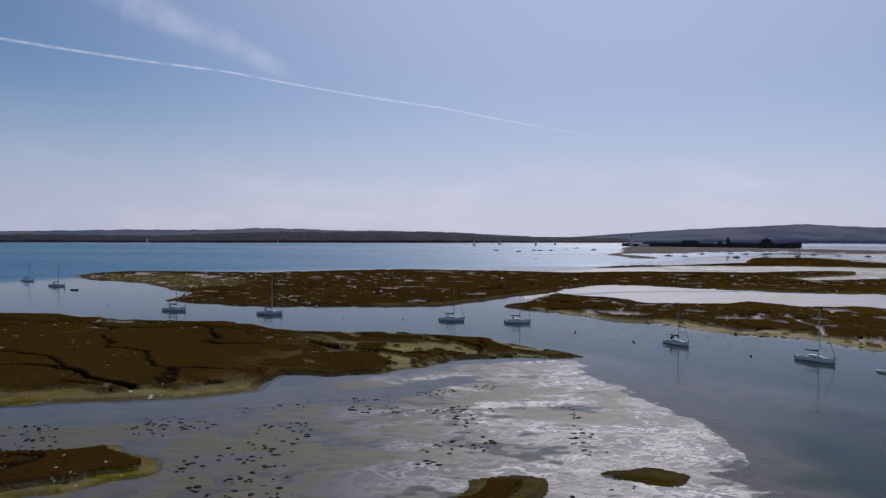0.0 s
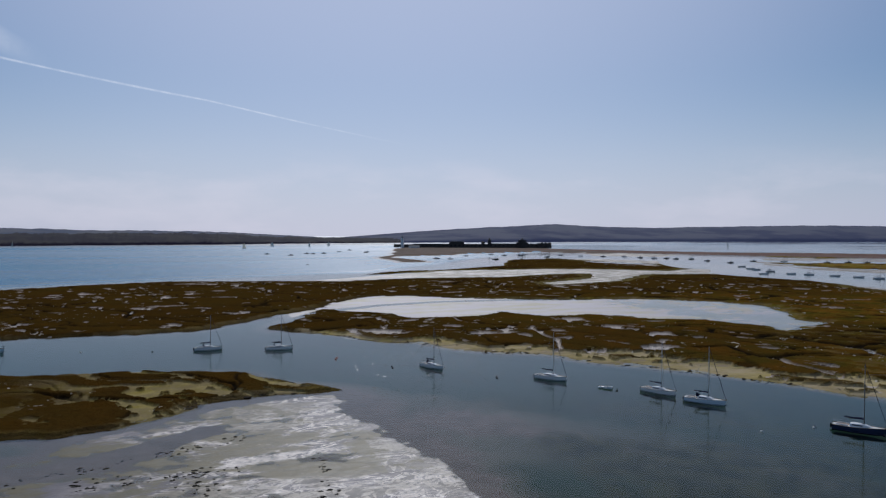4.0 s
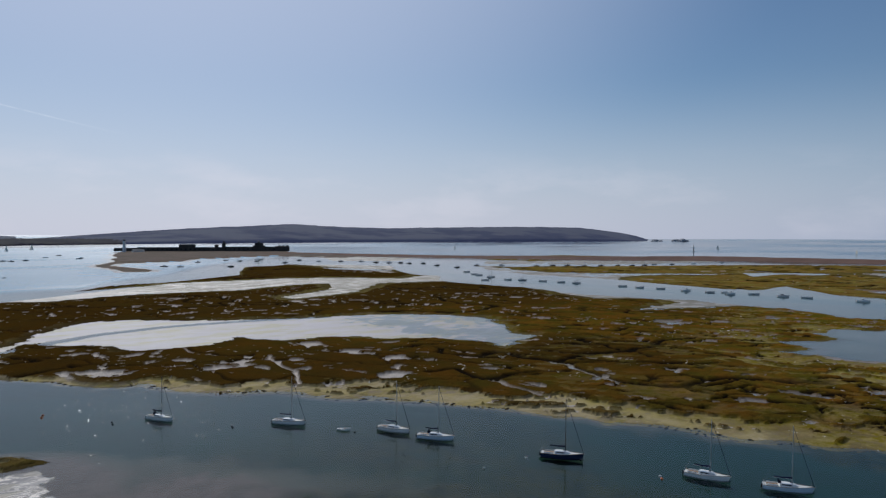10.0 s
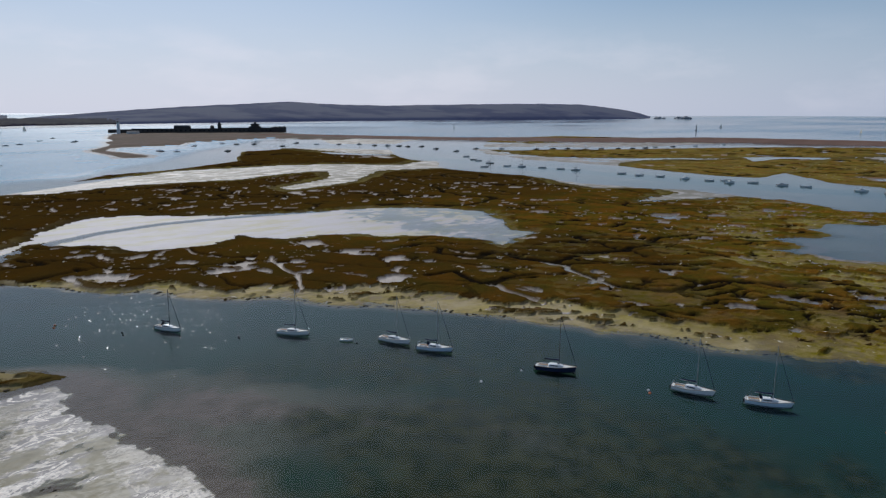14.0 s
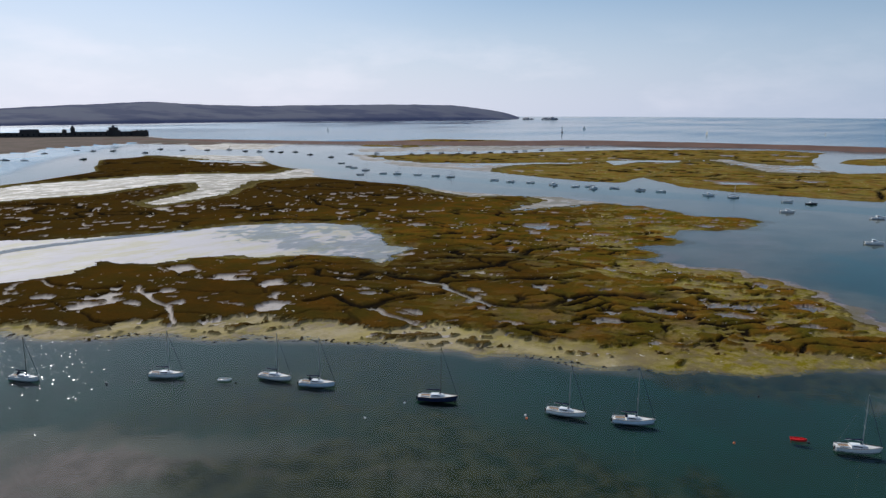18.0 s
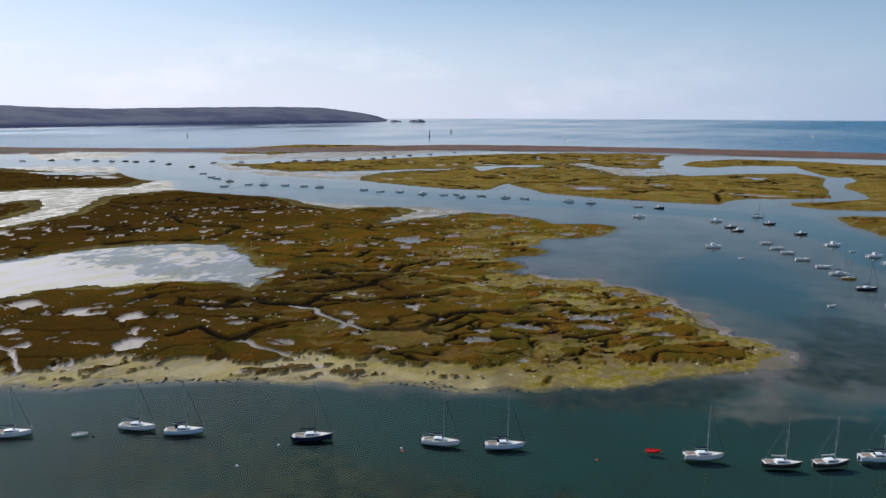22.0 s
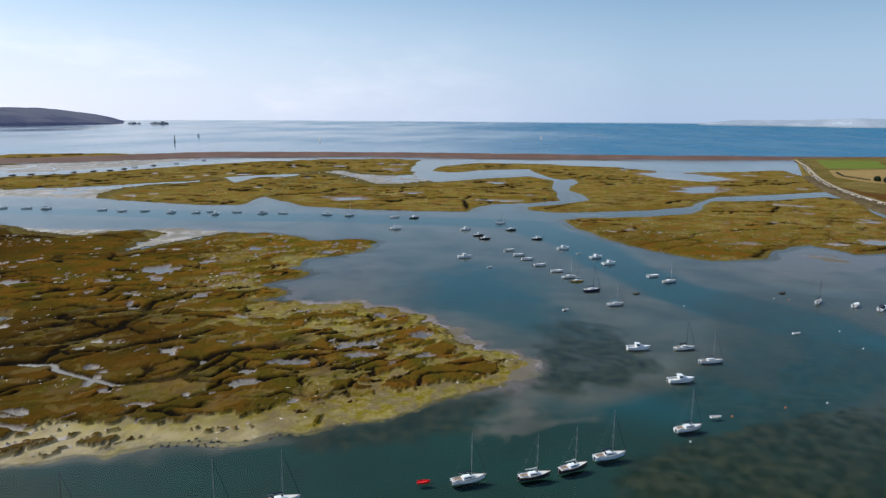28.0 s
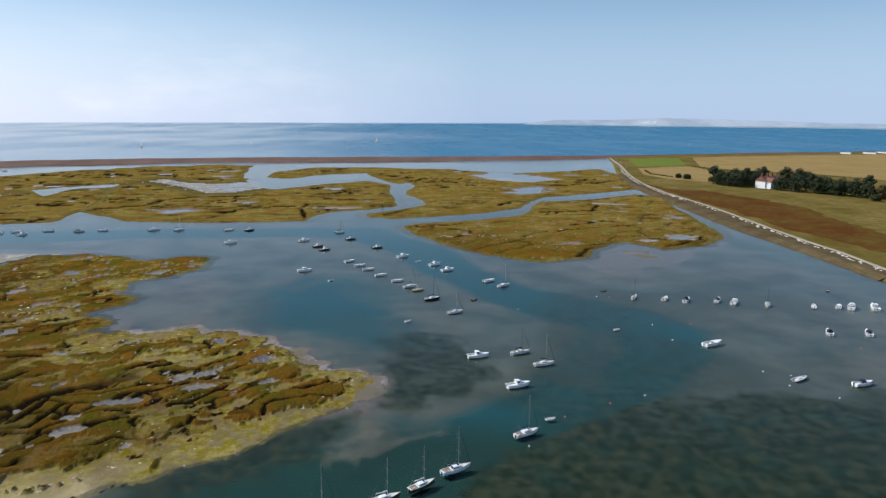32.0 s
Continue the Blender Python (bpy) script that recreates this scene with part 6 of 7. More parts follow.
for w, a0, a1, h in ((west, 15.8, 22.0, 7.0), (east, 22.0, 26.2, 8.2)):
    k = a0 + 0.15
    while k < a1 - 0.2:
        x = FORT_R * math.tan(radians(k - 21))
        part("embrasure", box(bmesh.new(), x, -9.05, h * 0.42, 2.6, 0.5, 2.4), GLASS, w)
        k += 0.33
    x0, x1 = FORT_R * math.tan(radians(a0 - 21)), FORT_R * math.tan(radians(a1 - 21))
    part("parapet", box(bmesh.new(), (x0 + x1) / 2, -8.3, h, (x1 - x0) * 0.98, 1.2, 1.3), STONE, w)
fort_block("west_battery", 14.3, 15.85, 6.5, 22)
fort_block("barrack_block", 18.75, 19.95, 12.5, 14)
part("roof", box(bmesh.new(), FORT_R * math.tan(radians(-1.65)), 0, 12.5, 34, 15, 2.0, 0.75), ROOF_GREY, fort)
fort_block("east_battery", 25.9, 26.95, 10.5, 26)
fort_block("gate_block", 24.2, 25.1, 12.0, 20)
keep_x = FORT_R * math.tan(radians(3.65))
part("keep", lathe(bmesh.new(), [(9, 9), (8.6, 15.5), (9.2, 15.6), (9.2, 17.2), (8.2, 17.3), (8.0, 16.4)], 16, keep_x, 0), STONE, fort)
part("lantern_turret", lathe(bmesh.new(), [(3, 16), (2.8, 20), (3.1, 20.2), (0.3, 22.5)], 12, keep_x, 0), ROOF_GREY, fort)
for a, h, cone in ((21.48, 14, 0.6), (22.02, 17, 4.5)):
    x = FORT_R * math.tan(radians(a - 21))
    part("tower", lathe(bmesh.new(), [(4.2, 0), (3.8, h - 3), (4.2, h - 2.8), (4.2, h - 1.6), (0.3, h + cone)], 14, x, 0), STONE, fort)
for a in (26.2, 26.5, 26.8):
    part("gun_shield", box(bmesh.new(), FORT_R * math.tan(radians(a - 21)), -6, 10.5, 5, 6, 2.2, 0.7), STONE, fort)
tower = root("lighthouse", Matrix.Translation(fort_at(14.96) + Vector((-8, -30, -0.5))), "tall white lighthouse beside the fort", "lighthouse")
t_body = part("tower", lathe(bmesh.new(), [(3.6, 0), (3.3, 4), (2.7, 13), (2.35, 20.2), (2.9, 20.5), (2.9, 21.0), (2.0, 21.05)], 20), WHITEWASH, tower)
part("gallery_rail", lathe(bmesh.new(), [(2.85, 21.0), (2.85, 21.9), (2.78, 21.9), (2.78, 21.0)], 20), STEEL, tower)
part("lantern", lathe(bmesh.new(), [(1.6, 21.0), (1.6, 23.4), (1.75, 23.5)], 16), GLASS, tower)
part("dome", lathe(bmesh.new(), [(1.8, 23.4), (1.4, 24.3), (0.5, 24.9), (0.12, 25.6)], 16), ROOF_GREY, tower)
for k in range(3):
    part("window", box(bmesh.new(), 0, -3.05 + 0.28 * k, 4.5 + 5 * k, 0.7, 0.5, 1.2), GLASS, t_body)
cott = root("keepers_cottage", Matrix.Translation(fort_at(15.5) + Vector((0, -40, -0.5))), "low white keepers' cottages by the lighthouse", "cottage")
part("wall", box(bmesh.new(), 0, 0, 0, 22, 7, 3.4), WHITEWASH, cott)
bm = bmesh.new()
loft(bm, [[(-11.4, -4, 3.3), (-11.4, 0, 6.0), (-11.4, 4, 3.3)], [(11.4, -4, 3.3), (11.4, 0, 6.0), (11.4, 4, 3.3)]])
part("roof", bm, ROOF_GREY, cott)
# beacon and a few sails out on the strait
beacon_r = 1950.0
bc = root("channel_beacon", pose(beacon_r * math.sin(radians(58.8)), beacon_r * math.cos(radians(58.8)), -1), "dark pillar beacon standing in open water", "beacon")
part("pillar", lathe(bmesh.new(), [(2.6, 0), (2.4, 3), (1.1, 4), (0.9, 13), (1.4, 13.4), (1.4, 14.2)], 12), GEL_DARK, bc)
part("topmark", lathe(bmesh.new(), [(0.2, 14.2), (1.3, 16.0), (0.2, 18.0)], 8), GEL_DARK, bc)
post = root("channel_post", pose(678, 29, -1), "dark withy post with a topmark by the creek", "post")
part("pole", tube(bmesh.new(), (0, 0, 0), (0, 0, 6.5), 0.25, 0.2, 8), GEL_DARK, post)
part("topmark", box(bmesh.new(), 0, 0, 5.6, 1.5, 1.5, 1.5, 0.8, 0.1), GEL_DARK, post)


def sail_boat():
    s = root("sailing_boat", Matrix(), "small boat under white sail in the strait", "sailing boat", "boats under sail")
    part("hull", hull_shell(9, 2.8, 1.0, 0.4), GEL_WHITE, s)
    part("mast", tube(bmesh.new(), (0, 0.6, 0.8), (0, 0.6, 12.5), 0.12, 0.08, 6), ALLOY, s)
    for nm, pts in (("mainsail", ((0.35, 1.9), (-4.0, 1.9), (0.5, 12.3))), ("jib", ((4.4, 1.4), (0.9, 1.6), (0.75, 11.0)))):
        bm = bmesh.new()
        f = bm.faces.new([bm.verts.new((0.25 * (i == 1), y, z)) for i, (y, z) in enumerate(pts)])
        bmesh.ops.solidify(bm, geom=[f], thickness=0.06)
        part(nm, bm, CANVAS_CREAM, s)
    return s


SAILS = [(-13.2, 1750), (-22.8, 1800), (4.6, 1700), (7.5, 1650), (2.5, 1500), (9.0, 1750), (60.5, 2300), (69.6, 2000), (40.2, 1900), (87.2, 2400), (111.6, 2500), (77.5, 2100)]
first_sail = sail_boat()
for i, (a, r) in enumerate(SAILS):
    m = pose(r * math.sin(radians(a)), r * math.cos(radians(a)), 0.02, 0, 0, -150 + 40 * (i % 3))
    if i:
        copy_thing(first_sail, m)
    else:
        first_sail.matrix_world = m

# ---- farmland shore: track, stones, cars, house, trees ----
TRACK = [(1523, -430), (1316, -391), (1123, -346), (1030, -327), (939, -313), (839, -305), (731, -305), (658, -302), (564, -295), (509, -292), (465, -292), (404, -286), (330, -310), (250, -370)]
GRAVEL = patchy("pale_gravel", (0.31, 0.26, 0.19), (0.40, 0.34, 0.25), (0.23, 0.19, 0.14), 0.05, 0.95, 0.8, 0.05)
PALE_STONE = patchy("pale_limestone", (0.55, 0.50, 0.42), (0.68, 0.63, 0.55), (0.40, 0.36, 0.30), 0.3, 0.9, 1.5, 0.1)


def ground_z(x, y):
    """Height of the sheet's nearest point."""
    r, a = math.hypot(x, y), math.atan2(x, y)
    if inside(np.array([x]), np.array([y]), LAND, 50)[0] > 0:
        return 2.3
    return float(Z[int(np.abs(rad - r).argmin()) * nc + int(np.abs(az - a).argmin())])


def track_points(line, gap):
    out = []
    for (ax, ay), (bx, by) in zip(line[:-1], line[1:]):
        n = max(1, int(math.hypot(bx - ax, by - ay) / gap))
        out += [(ax + (bx - ax) * i / n, ay + (by - ay) * i / n, bx - ax, by - ay) for i in range(n)]
    return out


bm, rows = bmesh.new(), []
for x, y, ex, ey in track_points(TRACK, 12):
    l = math.hypot(ex, ey)
    nx, ny = -ey / l, ex / l
    w = 1.3 + 0.5 * noise.noise(Vector((x * 0.05, y * 0.05, 0)))
    z = 2.75
    rows.append([(x - nx * (w + 0.8), y - ny * (w + 0.8), z - 0.6), (x - nx * w, y - ny * w, z), (x + nx * w, y + ny * w, z), (x + nx * (w + 0.8), y + ny * (w + 0.8), z - 0.6)])
loft(bm, rows, close=False)
bmesh.ops.recalc_face_normals(bm, faces=bm.faces)
me = bpy.data.meshes.new("track")
bm.to_mesh(me)
bm.free()
me.materials.append(GRAVEL)
tagged(new("track", me), "pale gravel track along the sea wall", "track", kind="structure")

bm, rows = bmesh.new(), []
shore_line = sorted(LAND[2:8])
for x in np.arange(392, 1120, 7.0):
    ye = float(np.interp(x, [p[0] for p in shore_line], [p[1] for p in shore_line])) + 1.6 * noise.noise(Vector((x * 0.06, 3, 0)))
    yt = float(np.interp(x, [p[0] for p in TRACK[::-1]], [p[1] for p in TRACK[::-1]])) + 2.0
    lump = 0.35 * noise.noise(Vector((x * 0.12, 7, 0)))
    rows.append([(x, yt, 2.45), (x, yt * 0.6 + ye * 0.4, 2.42 + 0.3 * abs(lump)), (x, ye - 0.5, 2.36 + 0.3 * abs(lump)), (x, ye + 2.6 + lump, 1.5 + lump), (x, ye + 5.2 + 2 * lump, 0.25 + 0.5 * lump), (x, ye + 8.5 + 3 * lump, -0.5)])
loft(bm, rows, close=False)
bmesh.ops.recalc_face_normals(bm, faces=bm.faces)
me = bpy.data.meshes.new("sea_wall_bank")
bm.to_mesh(me)
bm.free()
me.materials.append(BANK)
tagged(new("sea_wall_bank", me), "brown muddy bank of the sea wall above the water", "bank", kind="structure")

rng = random.Random(5)
bm = bmesh.new()
for x, y, ex, ey in track_points(TRACK[1:12], 3.2):
    l = math.hypot(ex, ey)
    nx, ny = -ey / l, ex / l
    if nx * -x + ny * -y < 0:
        nx, ny = -nx, -ny
    if rng.random() < 0.62:
        d, s = rng.uniform(3.5, 7.5), rng.uniform(0.5, 1.4)
        px, py = x + nx * d, y + ny * d
        r = bmesh.ops.create_icosphere(bm, subdivisions=1, radius=s)
        sx, sy, sz = rng.uniform(0.8, 1.7), rng.uniform(0.8, 1.5), rng.uniform(0.5, 0.8)
        for v in r["verts"]:
            j = 1 + 0.25 * noise.noise(v.co * 2 + Vector((x, y, 0)))
            v.co = Vector((px + v.co.x * sx * j, py + v.co.y * sy * j, 2.4 + v.co.z * sz * j))
me = bpy.data.meshes.new("shore_boulders")
bm.to_mesh(me)
bm.free()
me.materials.append(PALE_STONE)
tagged(new("shore_boulders", me), "pale limestone boulders along the sea wall", "boulders", kind="stuff")


def car(label, paint):
    c = root("car", Matrix(), label, "car", "cars parked by the shore")
    bm, rows = bmesh.new(), []
    for y, z0, z1 in ((-2.1, 0.45, 0.9), (-1.9, 0.3, 0.98), (0, 0.28, 1.0), (1.0, 0.28, 0.98), (2.0, 0.32, 0.75), (2.15, 0.45, 0.62)):
        rows.append([(-0.85, y, z0), (-0.88, y, z1 * 0.8), (-0.78, y, z1), (0.78, y, z1), (0.88, y, z1 * 0.8), (0.85, y, z0)])
    loft(bm, rows)
    bmesh.ops.recalc_face_normals(bm, faces=bm.faces)
    body = part("body", bm, paint, c)
    bm = bmesh.new()
    loft(bm, [[(-0.76, -1.95, 0.95), (0.76, -1.95, 0.95)], [(-0.64, -1.5, 1.45), (0.64, -1.5, 1.45)], [(-0.64, 0.2, 1.48), (0.64, 0.2, 1.48)], [(-0.76, 1.0, 0.97), (0.76, 1.0, 0.97)]], close=False)
    bmesh.ops.solidify(bm, geom=bm.faces[:], thickness=0.05)
    part("glasshouse", bm, GLASS, body)
    part("roof", box(bmesh.new(), 0, -0.65, 1.46, 1.26, 1.7, 0.06, 0.95, 0.02), paint, body)
    for sx in (-1, 1):
        for y in (-1.3, 1.35):
            w = part("wheel", tube(bmesh.new(), (sx * 0.66, y, 0.33), (sx * 0.9, y, 0.33), 0.33, 0.33, 12), RUBBER, c)
            part("rim", tube(bmesh.new(), (sx * 0.9, y, 0.33), (sx * 0.915, y, 0.33), 0.2, 0.18, 10), STEEL, w)
    return c


cars = [car("small white hatchback parked beside the track", GEL_WHITE), car("dark saloon car parked beside the track", GEL_NAVY), car("silver car parked beside the track", painted("silver_paint", (0.5, 0.51, 0.52), 0.3, 0.6))]
spots = track_points([(1560, -440), (1440, -416), (1316, -391), (1190, -362)], 17)
for i, (x, y, ex, ey) in enumerate(spots):
    side = 6.5 if i % 2 else -6.5
    l = math.hypot(ex, ey)
    m = pose(x - ey / l * side, y + ex / l * side, ground_z(x - ey / l * side, y + ex / l * side), 0, 0, math.degrees(math.atan2(-ex, ey)) + rng.uniform(-6, 6))
    if i < 3:
        cars[i].matrix_world = m
    elif rng.random() < 0.8:
        copy_thing(cars[i % 3], m)

# the white house
TILE = patchy("red_tiles", (0.20, 0.085, 0.055), (0.26, 0.12, 0.08), (0.14, 0.06, 0.045), 0.3, 0.85, 2.5, 0.05, True)
house = root("house", pose(915, -470, 1.9, 0, 0, -62) @ Matrix.Scale(1.6, 4), "white two-storey house with red tiled roof and chimneys", "house")
part("wall", box(bmesh.new(), 0, 0, 0, 22, 9, 6.4), WHITEWASH, house)
part("wing_wall", box(bmesh.new(), -6, -6.5, 0, 8, 5, 6.0), WHITEWASH, house)
part("wing_wall", box(bmesh.new(), 7, -6.0, 0, 7, 4, 5.6), WHITEWASH, house)
bm = bmesh.new()
loft(bm, [[(-11.5, -5.1, 6.2), (-11.5, 0, 10.0), (-11.5, 5.1, 6.2)], [(11.5, -5.1, 6.2), (11.5, 0, 10.0), (11.5, 5.1, 6.2)]])
part("roof", bm, TILE, house)
for x, w, y0 in ((-6, 4.4, -9.3), (7, 3.9, -8.3)):
    bm = bmesh.new()
    loft(bm, [[(x - w, y0, 5.8), (x, y0, 9.0), (x + w, y0, 5.8)], [(x - w, 0, 5.8), (x, 0, 9.0), (x + w, 0, 5.8)]])
    bmesh.ops.recalc_face_normals(bm, faces=bm.faces)
    part("gable_roof", bm, TILE, house)
for x in (-9.5, -2, 4, 9.8):
    c = part("chimney", box(bmesh.new(), x, 0.4, 8.4, 1.3, 1.0, 3.6), TILE, house)
    part("pot", lathe(bmesh.new(), [(0.2, 12.0), (0.24, 12.5), (0.18, 12.9)], 8, x, 0.4), TILE, c)
for x, y in ((-10, -4.5), (-1.5, -4.5), (1.8, -4.5), (10, -4.5), (-7.5, -9.0), (-4.5, -9.0), (6, -8.0), (8.3, -8.0)):
    for z in (1.0, 3.9):
        w = part("window", box(bmesh.new(), x, y - 0.02, z, 1.1, 0.12, 1.5), GLASS, house)
        part("window_sill", box(bmesh.new(), x, y - 0.1, z - 0.12, 1.3, 0.2, 0.1), WHITEWASH, w)
part("front_door", box(bmesh.new(), 3.8, -4.55, 0, 1.1, 0.12, 2.1), BLUE_PAINT, house)


def leaf_material(name, c1, c2):
    m = Mat(name, 0.7, spec=0.3)
    info = m.t.nodes.new("ShaderNodeNewGeometry")
    m.color(m.mix(info.outputs["Random Per Island"], c1, c2))
    return m.m


LEAF = leaf_material("dark_foliage", (0.012, 0.020, 0.006), (0.040, 0.050, 0.012))
LEAF_RUST = leaf_material("rusty_foliage", (0.07, 0.05, 0.012), (0.13, 0.075, 0.02))
BARK = patchy("bark", (0.06, 0.045, 0.03), (0.09, 0.07, 0.05), (0.04, 0.03, 0.02), 1.0, 0.95, 6.0, 0.03, True)


def tree(label, seed, height, spread, leaf):
    """Trunk, limbs and a crown of many small leaf clumps with gaps between them."""
    r = random.Random(seed)
    t = root("tree", Matrix(), label, "tree", "trees round the house")
    bm = tube(bmesh.new(), (0, 0, -0.3), (0.2, 0.1, height * 0.45), 0.45, 0.26, 8)
    limbs = []
    for k in range(7):
        a, e = k * 0.9 + r.random(), r.uniform(0.35, 0.9)
        p = Vector((0.15, 0.1, height * r.uniform(0.22, 0.45)))
        q = p + Vector((math.cos(a) * spread * 0.55, math.sin(a) * spread * 0.55, height * 0.3 * e))
        tube(bm, p, q, 0.17, 0.06, 6)
        limbs.append(q)
    part("trunk", bm, BARK, t)
    lumps = [(q + Vector((0, 0, height * 0.06)), spread * r.uniform(0.32, 0.46)) for q in limbs] + [(Vector((r.uniform(-1, 1), r.uniform(-1, 1), height * r.uniform(0.55, 0.86))), spread * 0.45) for k in range(6)] + [(Vector((math.cos(k * 1.3) * spread * 0.5, math.sin(k * 1.3) * spread * 0.5, height * 0.25)), spread * 0.40) for k in range(5)]
    vs, fs = [], []
    for c, s in lumps:
        for k in range(95):
            d = Vector((r.gauss(0, 1), r.gauss(0, 1), r.gauss(0, 1))).normalized()
            p = c + d * s * r.uniform(0.6, 1.08) * (1 + 0.3 * noise.noise(d * 2 + c))
            if p.z < 0.6:
                continue
            n = (d + Vector((r.uniform(-0.7, 0.7), r.uniform(-0.7, 0.7), r.uniform(-0.4, 0.7)))).normalized()
            ax = n.orthogonal().normalized() * r.uniform(0.25, 0.6)
            ay = n.cross(ax).normalized() * r.uniform(0.25, 0.6)
            i = len(vs)
            vs += [p - ax, p - ay + n * 0.12, p + ax, p + ay - n * 0.1]
            fs.append((i, i + 1, i + 2, i + 3))
    me = bpy.data.meshes.new("crown")
    me.from_pydata([tuple(v) for v in vs], [], fs)
    me.materials.append(leaf)
    ob = new("crown", me)
    ob.parent = t
    return t


TREES = [tree("dark green spreading tree in a shelter belt", 1, 13, 6.5, LEAF), tree("dense dark evergreen oak in a shelter belt", 2, 11, 7.5, LEAF), tree("tall dark pine-like tree near the house", 3, 16, 5.5, LEAF),
         tree("rust-tinged tree at the edge of the garden", 4, 10, 5.0, LEAF_RUST), tree("low dark thorn bush on the heath", 5, 5.5, 5.0, LEAF)]
GROVE = [(1049, -400, 4), (1032, -406, 4), (1040, -411, 4), (965, -417, 2), (958, -424, 0), (945, -420, 1), (935, -424, 0), (927, -429, 1), (918, -432, 0), (953, -458, 2), (962, -446, 0),
         (971, -483, 1), (955, -470, 0), (990, -500, 2), (936, -446, 1), (926, -455, 0), (880, -468, 1), (872, -478, 0), (862, -482, 1), (886, -492, 2)]
GROVE += [(853, -503, 1), (845, -496, 0), (838, -505, 1), (823, -507, 0), (830, -516, 1), (855, -541, 3), (920, -512, 2), (935, -530, 0), (961, -550, 1), (1001, -539, 0), (791, -541, 3), (800, -530, 1),
          (826, -547, 2), (770, -520, 4), (760, -532, 4), (745, -540, 1), (900, -520, 1), (880, -525, 0), (735, -520, 4), (720, -545, 1), (812, -522, 0)]
for i, (x, y, k) in enumerate(GROVE):
    m = pose(x, y, ground_z(x, y) - 0.1, 0, 0, 47 * i) @ Matrix.Scale((1.35 if k < 4 else 1.0) + 0.4 * rng.random(), 4)
    if ("tree", k) in placed:
        o = copy_thing(TREES[k], m)
        o.matrix_basis = m
    else:
        TREES[k].matrix_world = m
        placed.add(("tree", k))
# hedge line and beach buildings
bm_v, bm_f = [], []
for x, y, ex, ey in track_points([(1060, -395), (1115, -380), (1190, -395)], 1.2) + track_points([(1300, -520), (1215, -540), (1150, -640), (1060, -700)], 1.6):
    for k in range(5):
        p = Vector((x + rng.uniform(-1.3, 1.3), y + rng.uniform(-1.3, 1.3), 2.0 + rng.uniform(0.2, 2.2)))
        a = Vector((rng.uniform(-1, 1), rng.uniform(-1, 1), rng.uniform(-1, 1))).normalized()
        b = a.orthogonal().normalized()
        i = len(bm_v)
        bm_v += [tuple(p - a * 0.6), tuple(p - b * 0.6), tuple(p + a * 0.6), tuple(p + b * 0.6)]
        bm_f.append((i, i + 1, i + 2, i + 3))
me = bpy.data.meshes.new("hedge")
me.from_pydata(bm_v, [], bm_f)
me.materials.append(LEAF)
tagged(new("hedge", me), "dark straggling hedges between the fields", "hedge", kind="stuff")
for i, (x, y, w) in enumerate(((1860, -1165, 26), (1890, -1190, 18), (1875, -1241, 34), (1918, -1302, 30))):
    h = root("beach_building", pose(x, y, 1.8, 0, 0, 35), "low white flat-roofed building behind the beach", "building", "beach buildings")
    part("wall", box(bmesh.new(), 0, 0, 0, w, 9, 5.0), WHITEWASH, h)
    part("roof", box(bmesh.new(), 0, 0, 5.0, w + 1, 10, 0.6), ROOF_GREY, h)
    for k in range(int(w / 4)):
        part("window", box(bmesh.new(), -w / 2 + 2 + 4 * k, -4.55, 1.4, 2.0, 0.15, 1.6), GLASS, h)

# vapour trail high in the air
def vapour_material(name, strength, alpha, scale):
    m = Mat(name)
    m.t.nodes.remove(m.p)
    at = m.coords()
    clear = m.node("ShaderNodeBsdfTransparent")
    # emission stands in for the sunlight on the vapour
    glow = m.node("ShaderNodeEmission", Color=(0.97, 0.98, 1.0, 1), Strength=strength)
    mixer = m.t.nodes.new("ShaderNodeMixShader")
    n = m.noise(at, scale, 5, 0.65, 0.25, 0.8)
    m.link(m.math("MULTIPLY", m.math("MULTIPLY", n, m.attr("thick")), alpha), mixer.inputs["Fac"])
    m.link(clear.outputs["BSDF"], mixer.inputs[1])
    m.link(glow.outputs["Emission"], mixer.inputs[2])
    m.link(mixer.outputs["Shader"], m.t.nodes["Material Output"].inputs["Surface"])
    return m.m


def vapour(name, label, line, r, w0, w1, material, n=60):
    """A soft-edged ribbon of cloud: line is a list of bearing, elevation."""
    ks = np.linspace(0, len(line) - 1, n)
    aa, ee = np.interp(ks, range(len(line)), [a for a, e in line]), np.interp(ks, range(len(line)), [e for a, e in line])
    vs, fs, th = [], [], []
    for i in range(n):
        u = i / (n - 1)
        w = radians((w0 + (w1 - w0) * u) * (1 + 0.25 * noise.noise(Vector((u * 23, r, 0)))))
        for j in range(7):
            v = (j - 3) / 3
            e, a = radians(ee[i]) + v * w, radians(aa[i])
            rr = r + 25 * (1 - v * v)
            vs.append((rr * math.sin(a) * math.cos(e), rr * math.cos(a) * math.cos(e), 40 + rr * math.sin(e)))
            th.append((1 - v * v) ** 1.3 * min(1, (1 - u) * 5 + 0.05))
    for i in range(n - 1):
        for j in range(6):
            k = i * 7 + j
            fs.append((k, k + 1, k + 8, k + 7))
    me = bpy.data.meshes.new(name)
    me.from_pydata(vs, [], fs)
    me.attributes.new("thick", "FLOAT", "POINT").data.foreach_set("value", th)
    me.materials.append(material)
    ob = new(name, me)
    ob.visible_shadow = False
    return tagged(ob, label, "vapour trail", kind="structure")


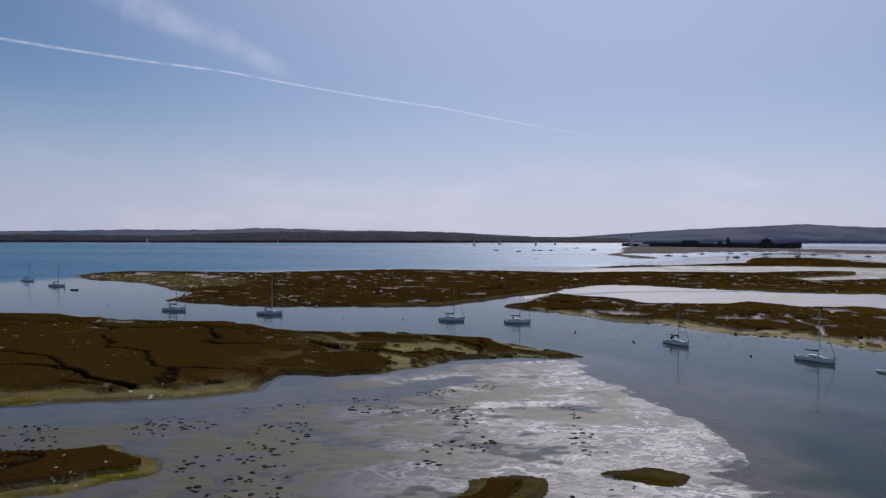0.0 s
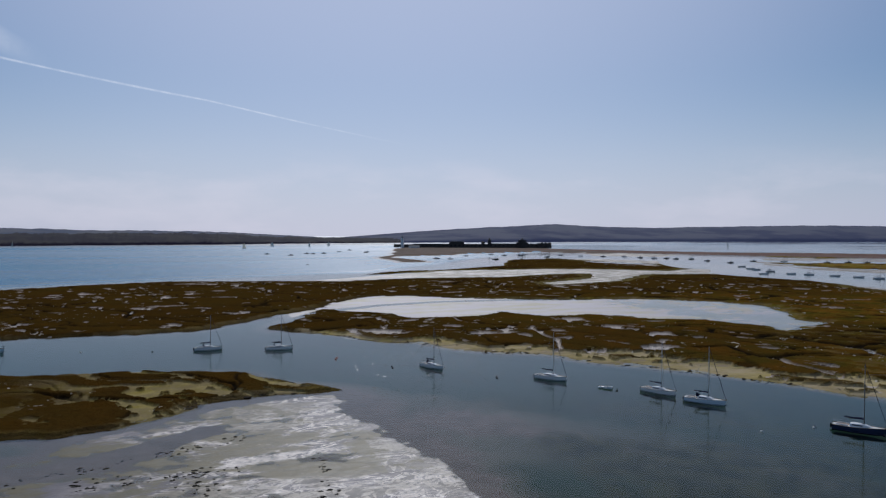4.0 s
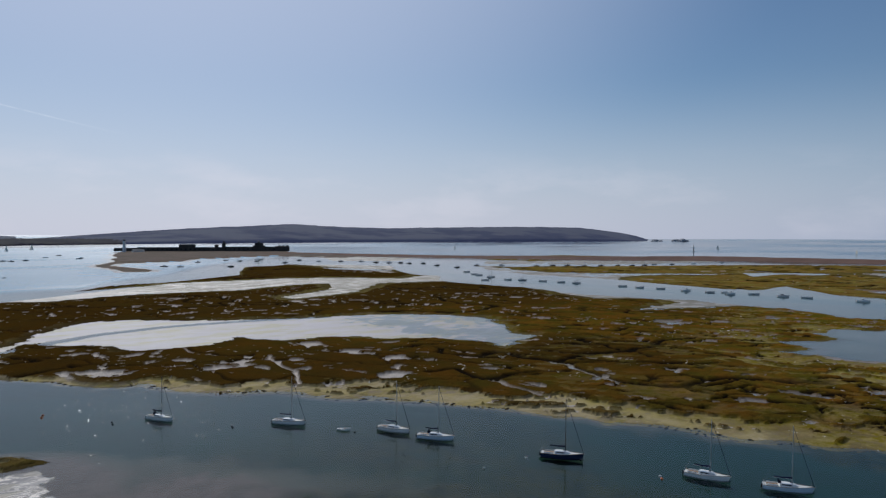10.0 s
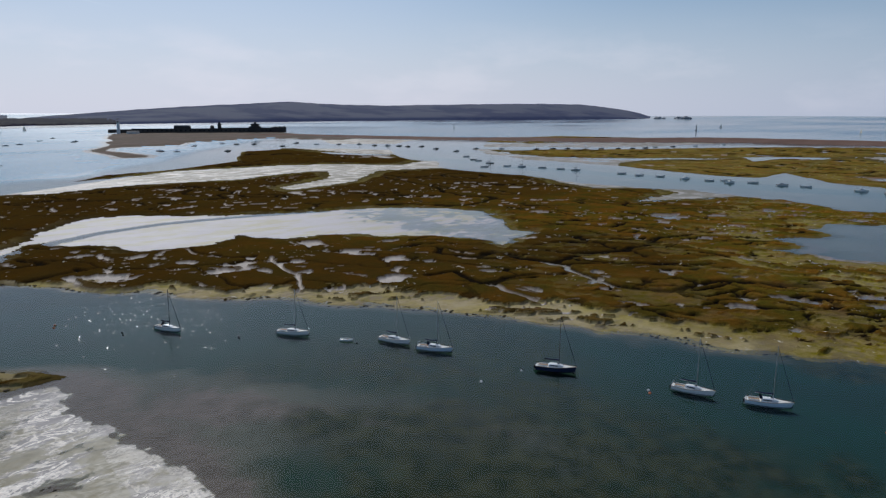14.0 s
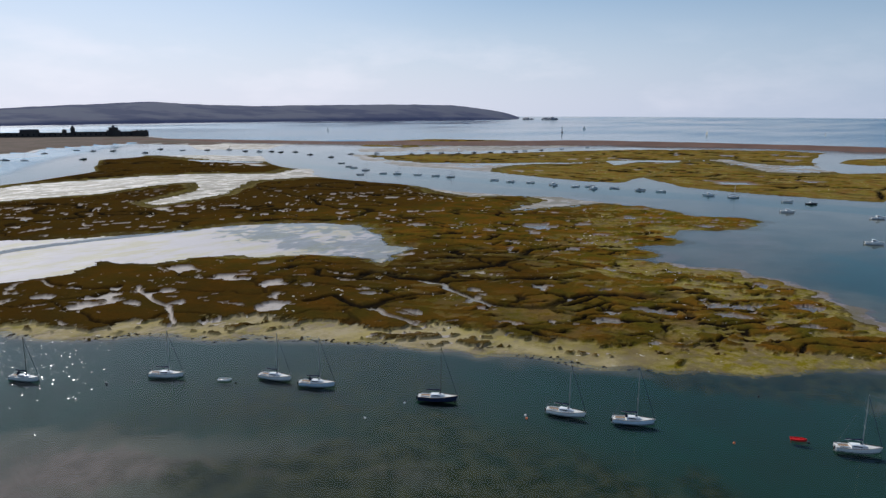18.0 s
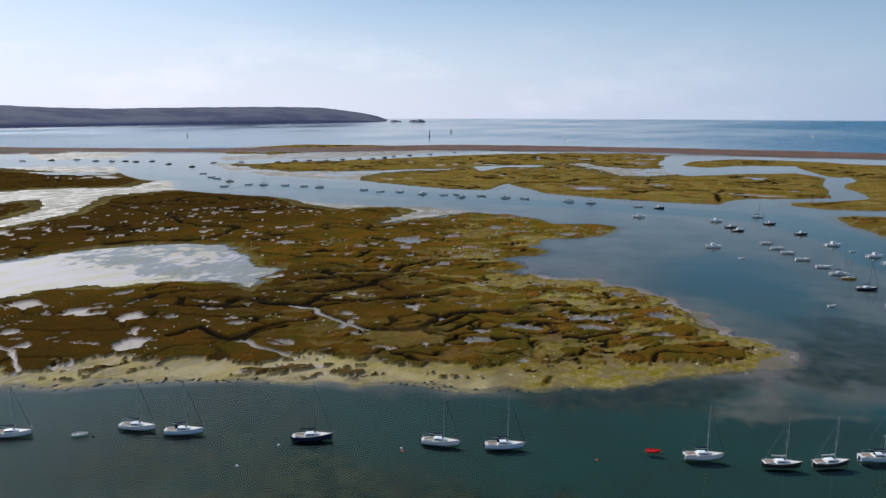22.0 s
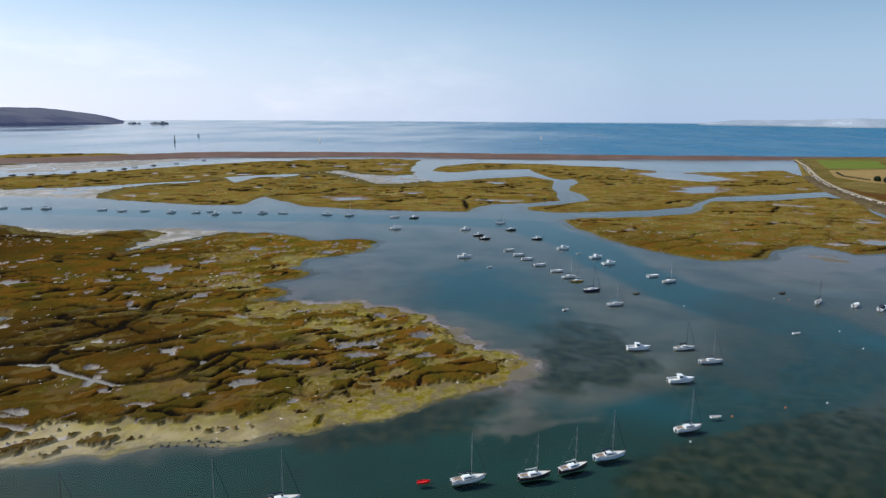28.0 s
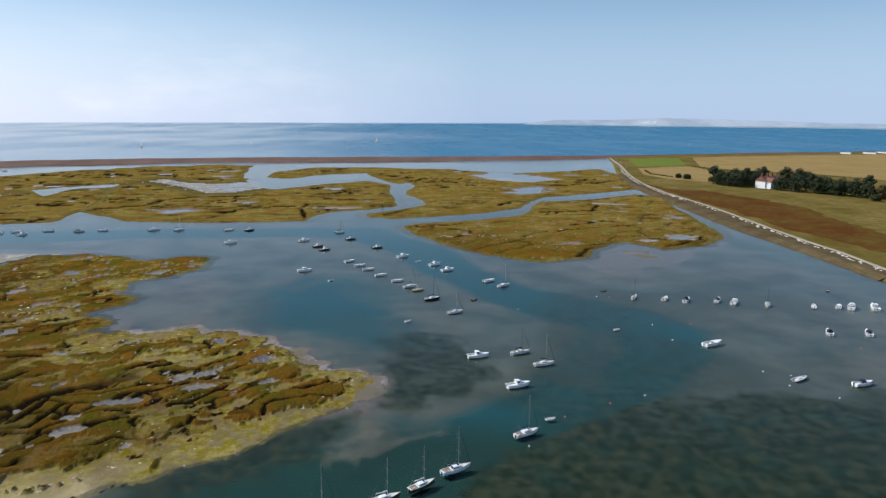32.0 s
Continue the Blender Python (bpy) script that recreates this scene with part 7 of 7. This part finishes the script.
vapour("vapour_trail", "thin white vapour trail across the blue sky", [(-50, 12.6), (-32.1, 12.75), (-17.1, 12.03), (-0.07, 9.83), (15.1, 6.95)], 4600, 0.15, 0.07, vapour_material("vapour", 1.6, 0.75, 0.012))
vapour("old_vapour_trail", "broad faded vapour trail spreading into haze", [(-28, 18.5), (-24.3, 16.5), (-17, 14.2), (-11.1, 11.6)], 4550, 2.0, 0.8, vapour_material("old_vapour", 1.5, 0.42, 0.004))


# dark weed clumps and peat blocks scattered on the flats and along the marsh edge
rng = random.Random(11)


def clumps(name, label, spots, material, lo, hi, flat_k):
    bm = bmesh.new()
    for x, y in spots:
        s = rng.uniform(lo, hi)
        r = bmesh.ops.create_icosphere(bm, subdivisions=1, radius=s)
        sx, sy = rng.uniform(0.8, 1.9), rng.uniform(0.7, 1.3)
        z = ground_z(x, y)
        for v in r["verts"]:
            j = 1 + 0.45 * noise.noise(v.co * 2.2 + Vector((x, y, 0)))
            v.co = Vector((x + v.co.x * sx * j, y + v.co.y * sy * j, z + v.co.z * flat_k * j))
    me = bpy.data.meshes.new(name)
    bm.to_mesh(me)
    bm.free()
    me.materials.append(material)
    return tagged(new(name, me), label, name.replace("_", " "), kind="stuff")


WRACK = patchy("dark_wrack", (0.014, 0.012, 0.006), (0.03, 0.024, 0.010), (0.010, 0.008, 0.005), 0.5, 0.9, 3.0, 0.1)
PEAT = patchy("dark_peat", (0.030, 0.020, 0.010), (0.055, 0.040, 0.015), (0.015, 0.010, 0.006), 0.4, 0.95, 2.0, 0.15)
spots = []
for k in range(4200):
    x, y = rng.uniform(-75, 36), rng.uniform(66, 150)
    n = noise.noise(Vector((x * 0.06, y * 0.06, 7)))
    d = abs(y - (118 + 0.42 * (x + 20)))
    if (n > 0.12 and y < 116 and x < 22) or (d < 2.2 and -35 < x < 10):
        spots.append((x, y))
clumps("seaweed_clumps", "small dark seaweed clumps strewn on the mudflat", spots[:900], WRACK, 0.09, 0.32, 0.5)
spots = []
for x, y, ex, ey in track_points([(172, 70), (161, 90), (151, 110), (141, 132), (131, 152), (120, 170), (78, 214), (68, 228), (56, 231), (41, 253), (27, 274)], 0.16) + track_points([(0, 157), (15, 163), (30, 168), (22, 172)], 0.5):
    x, y = x + rng.uniform(-9, 9), y + rng.uniform(-9, 9)
    d = depth_in[int(np.searchsorted(rad, math.hypot(x, y))) * nc + int(np.searchsorted(az, math.atan2(x, y)))]
    if -0.9 < d < 0.5 and noise.noise(Vector((x * 0.05, y * 0.05, 3))) > -0.25 - 0.004 * (150 - x):
        spots.append((x, y))
clumps("peat_blocks", "dark crumbling peat blocks along the marsh edge", spots[:1900], PEAT, 0.16, 0.55, 0.5)
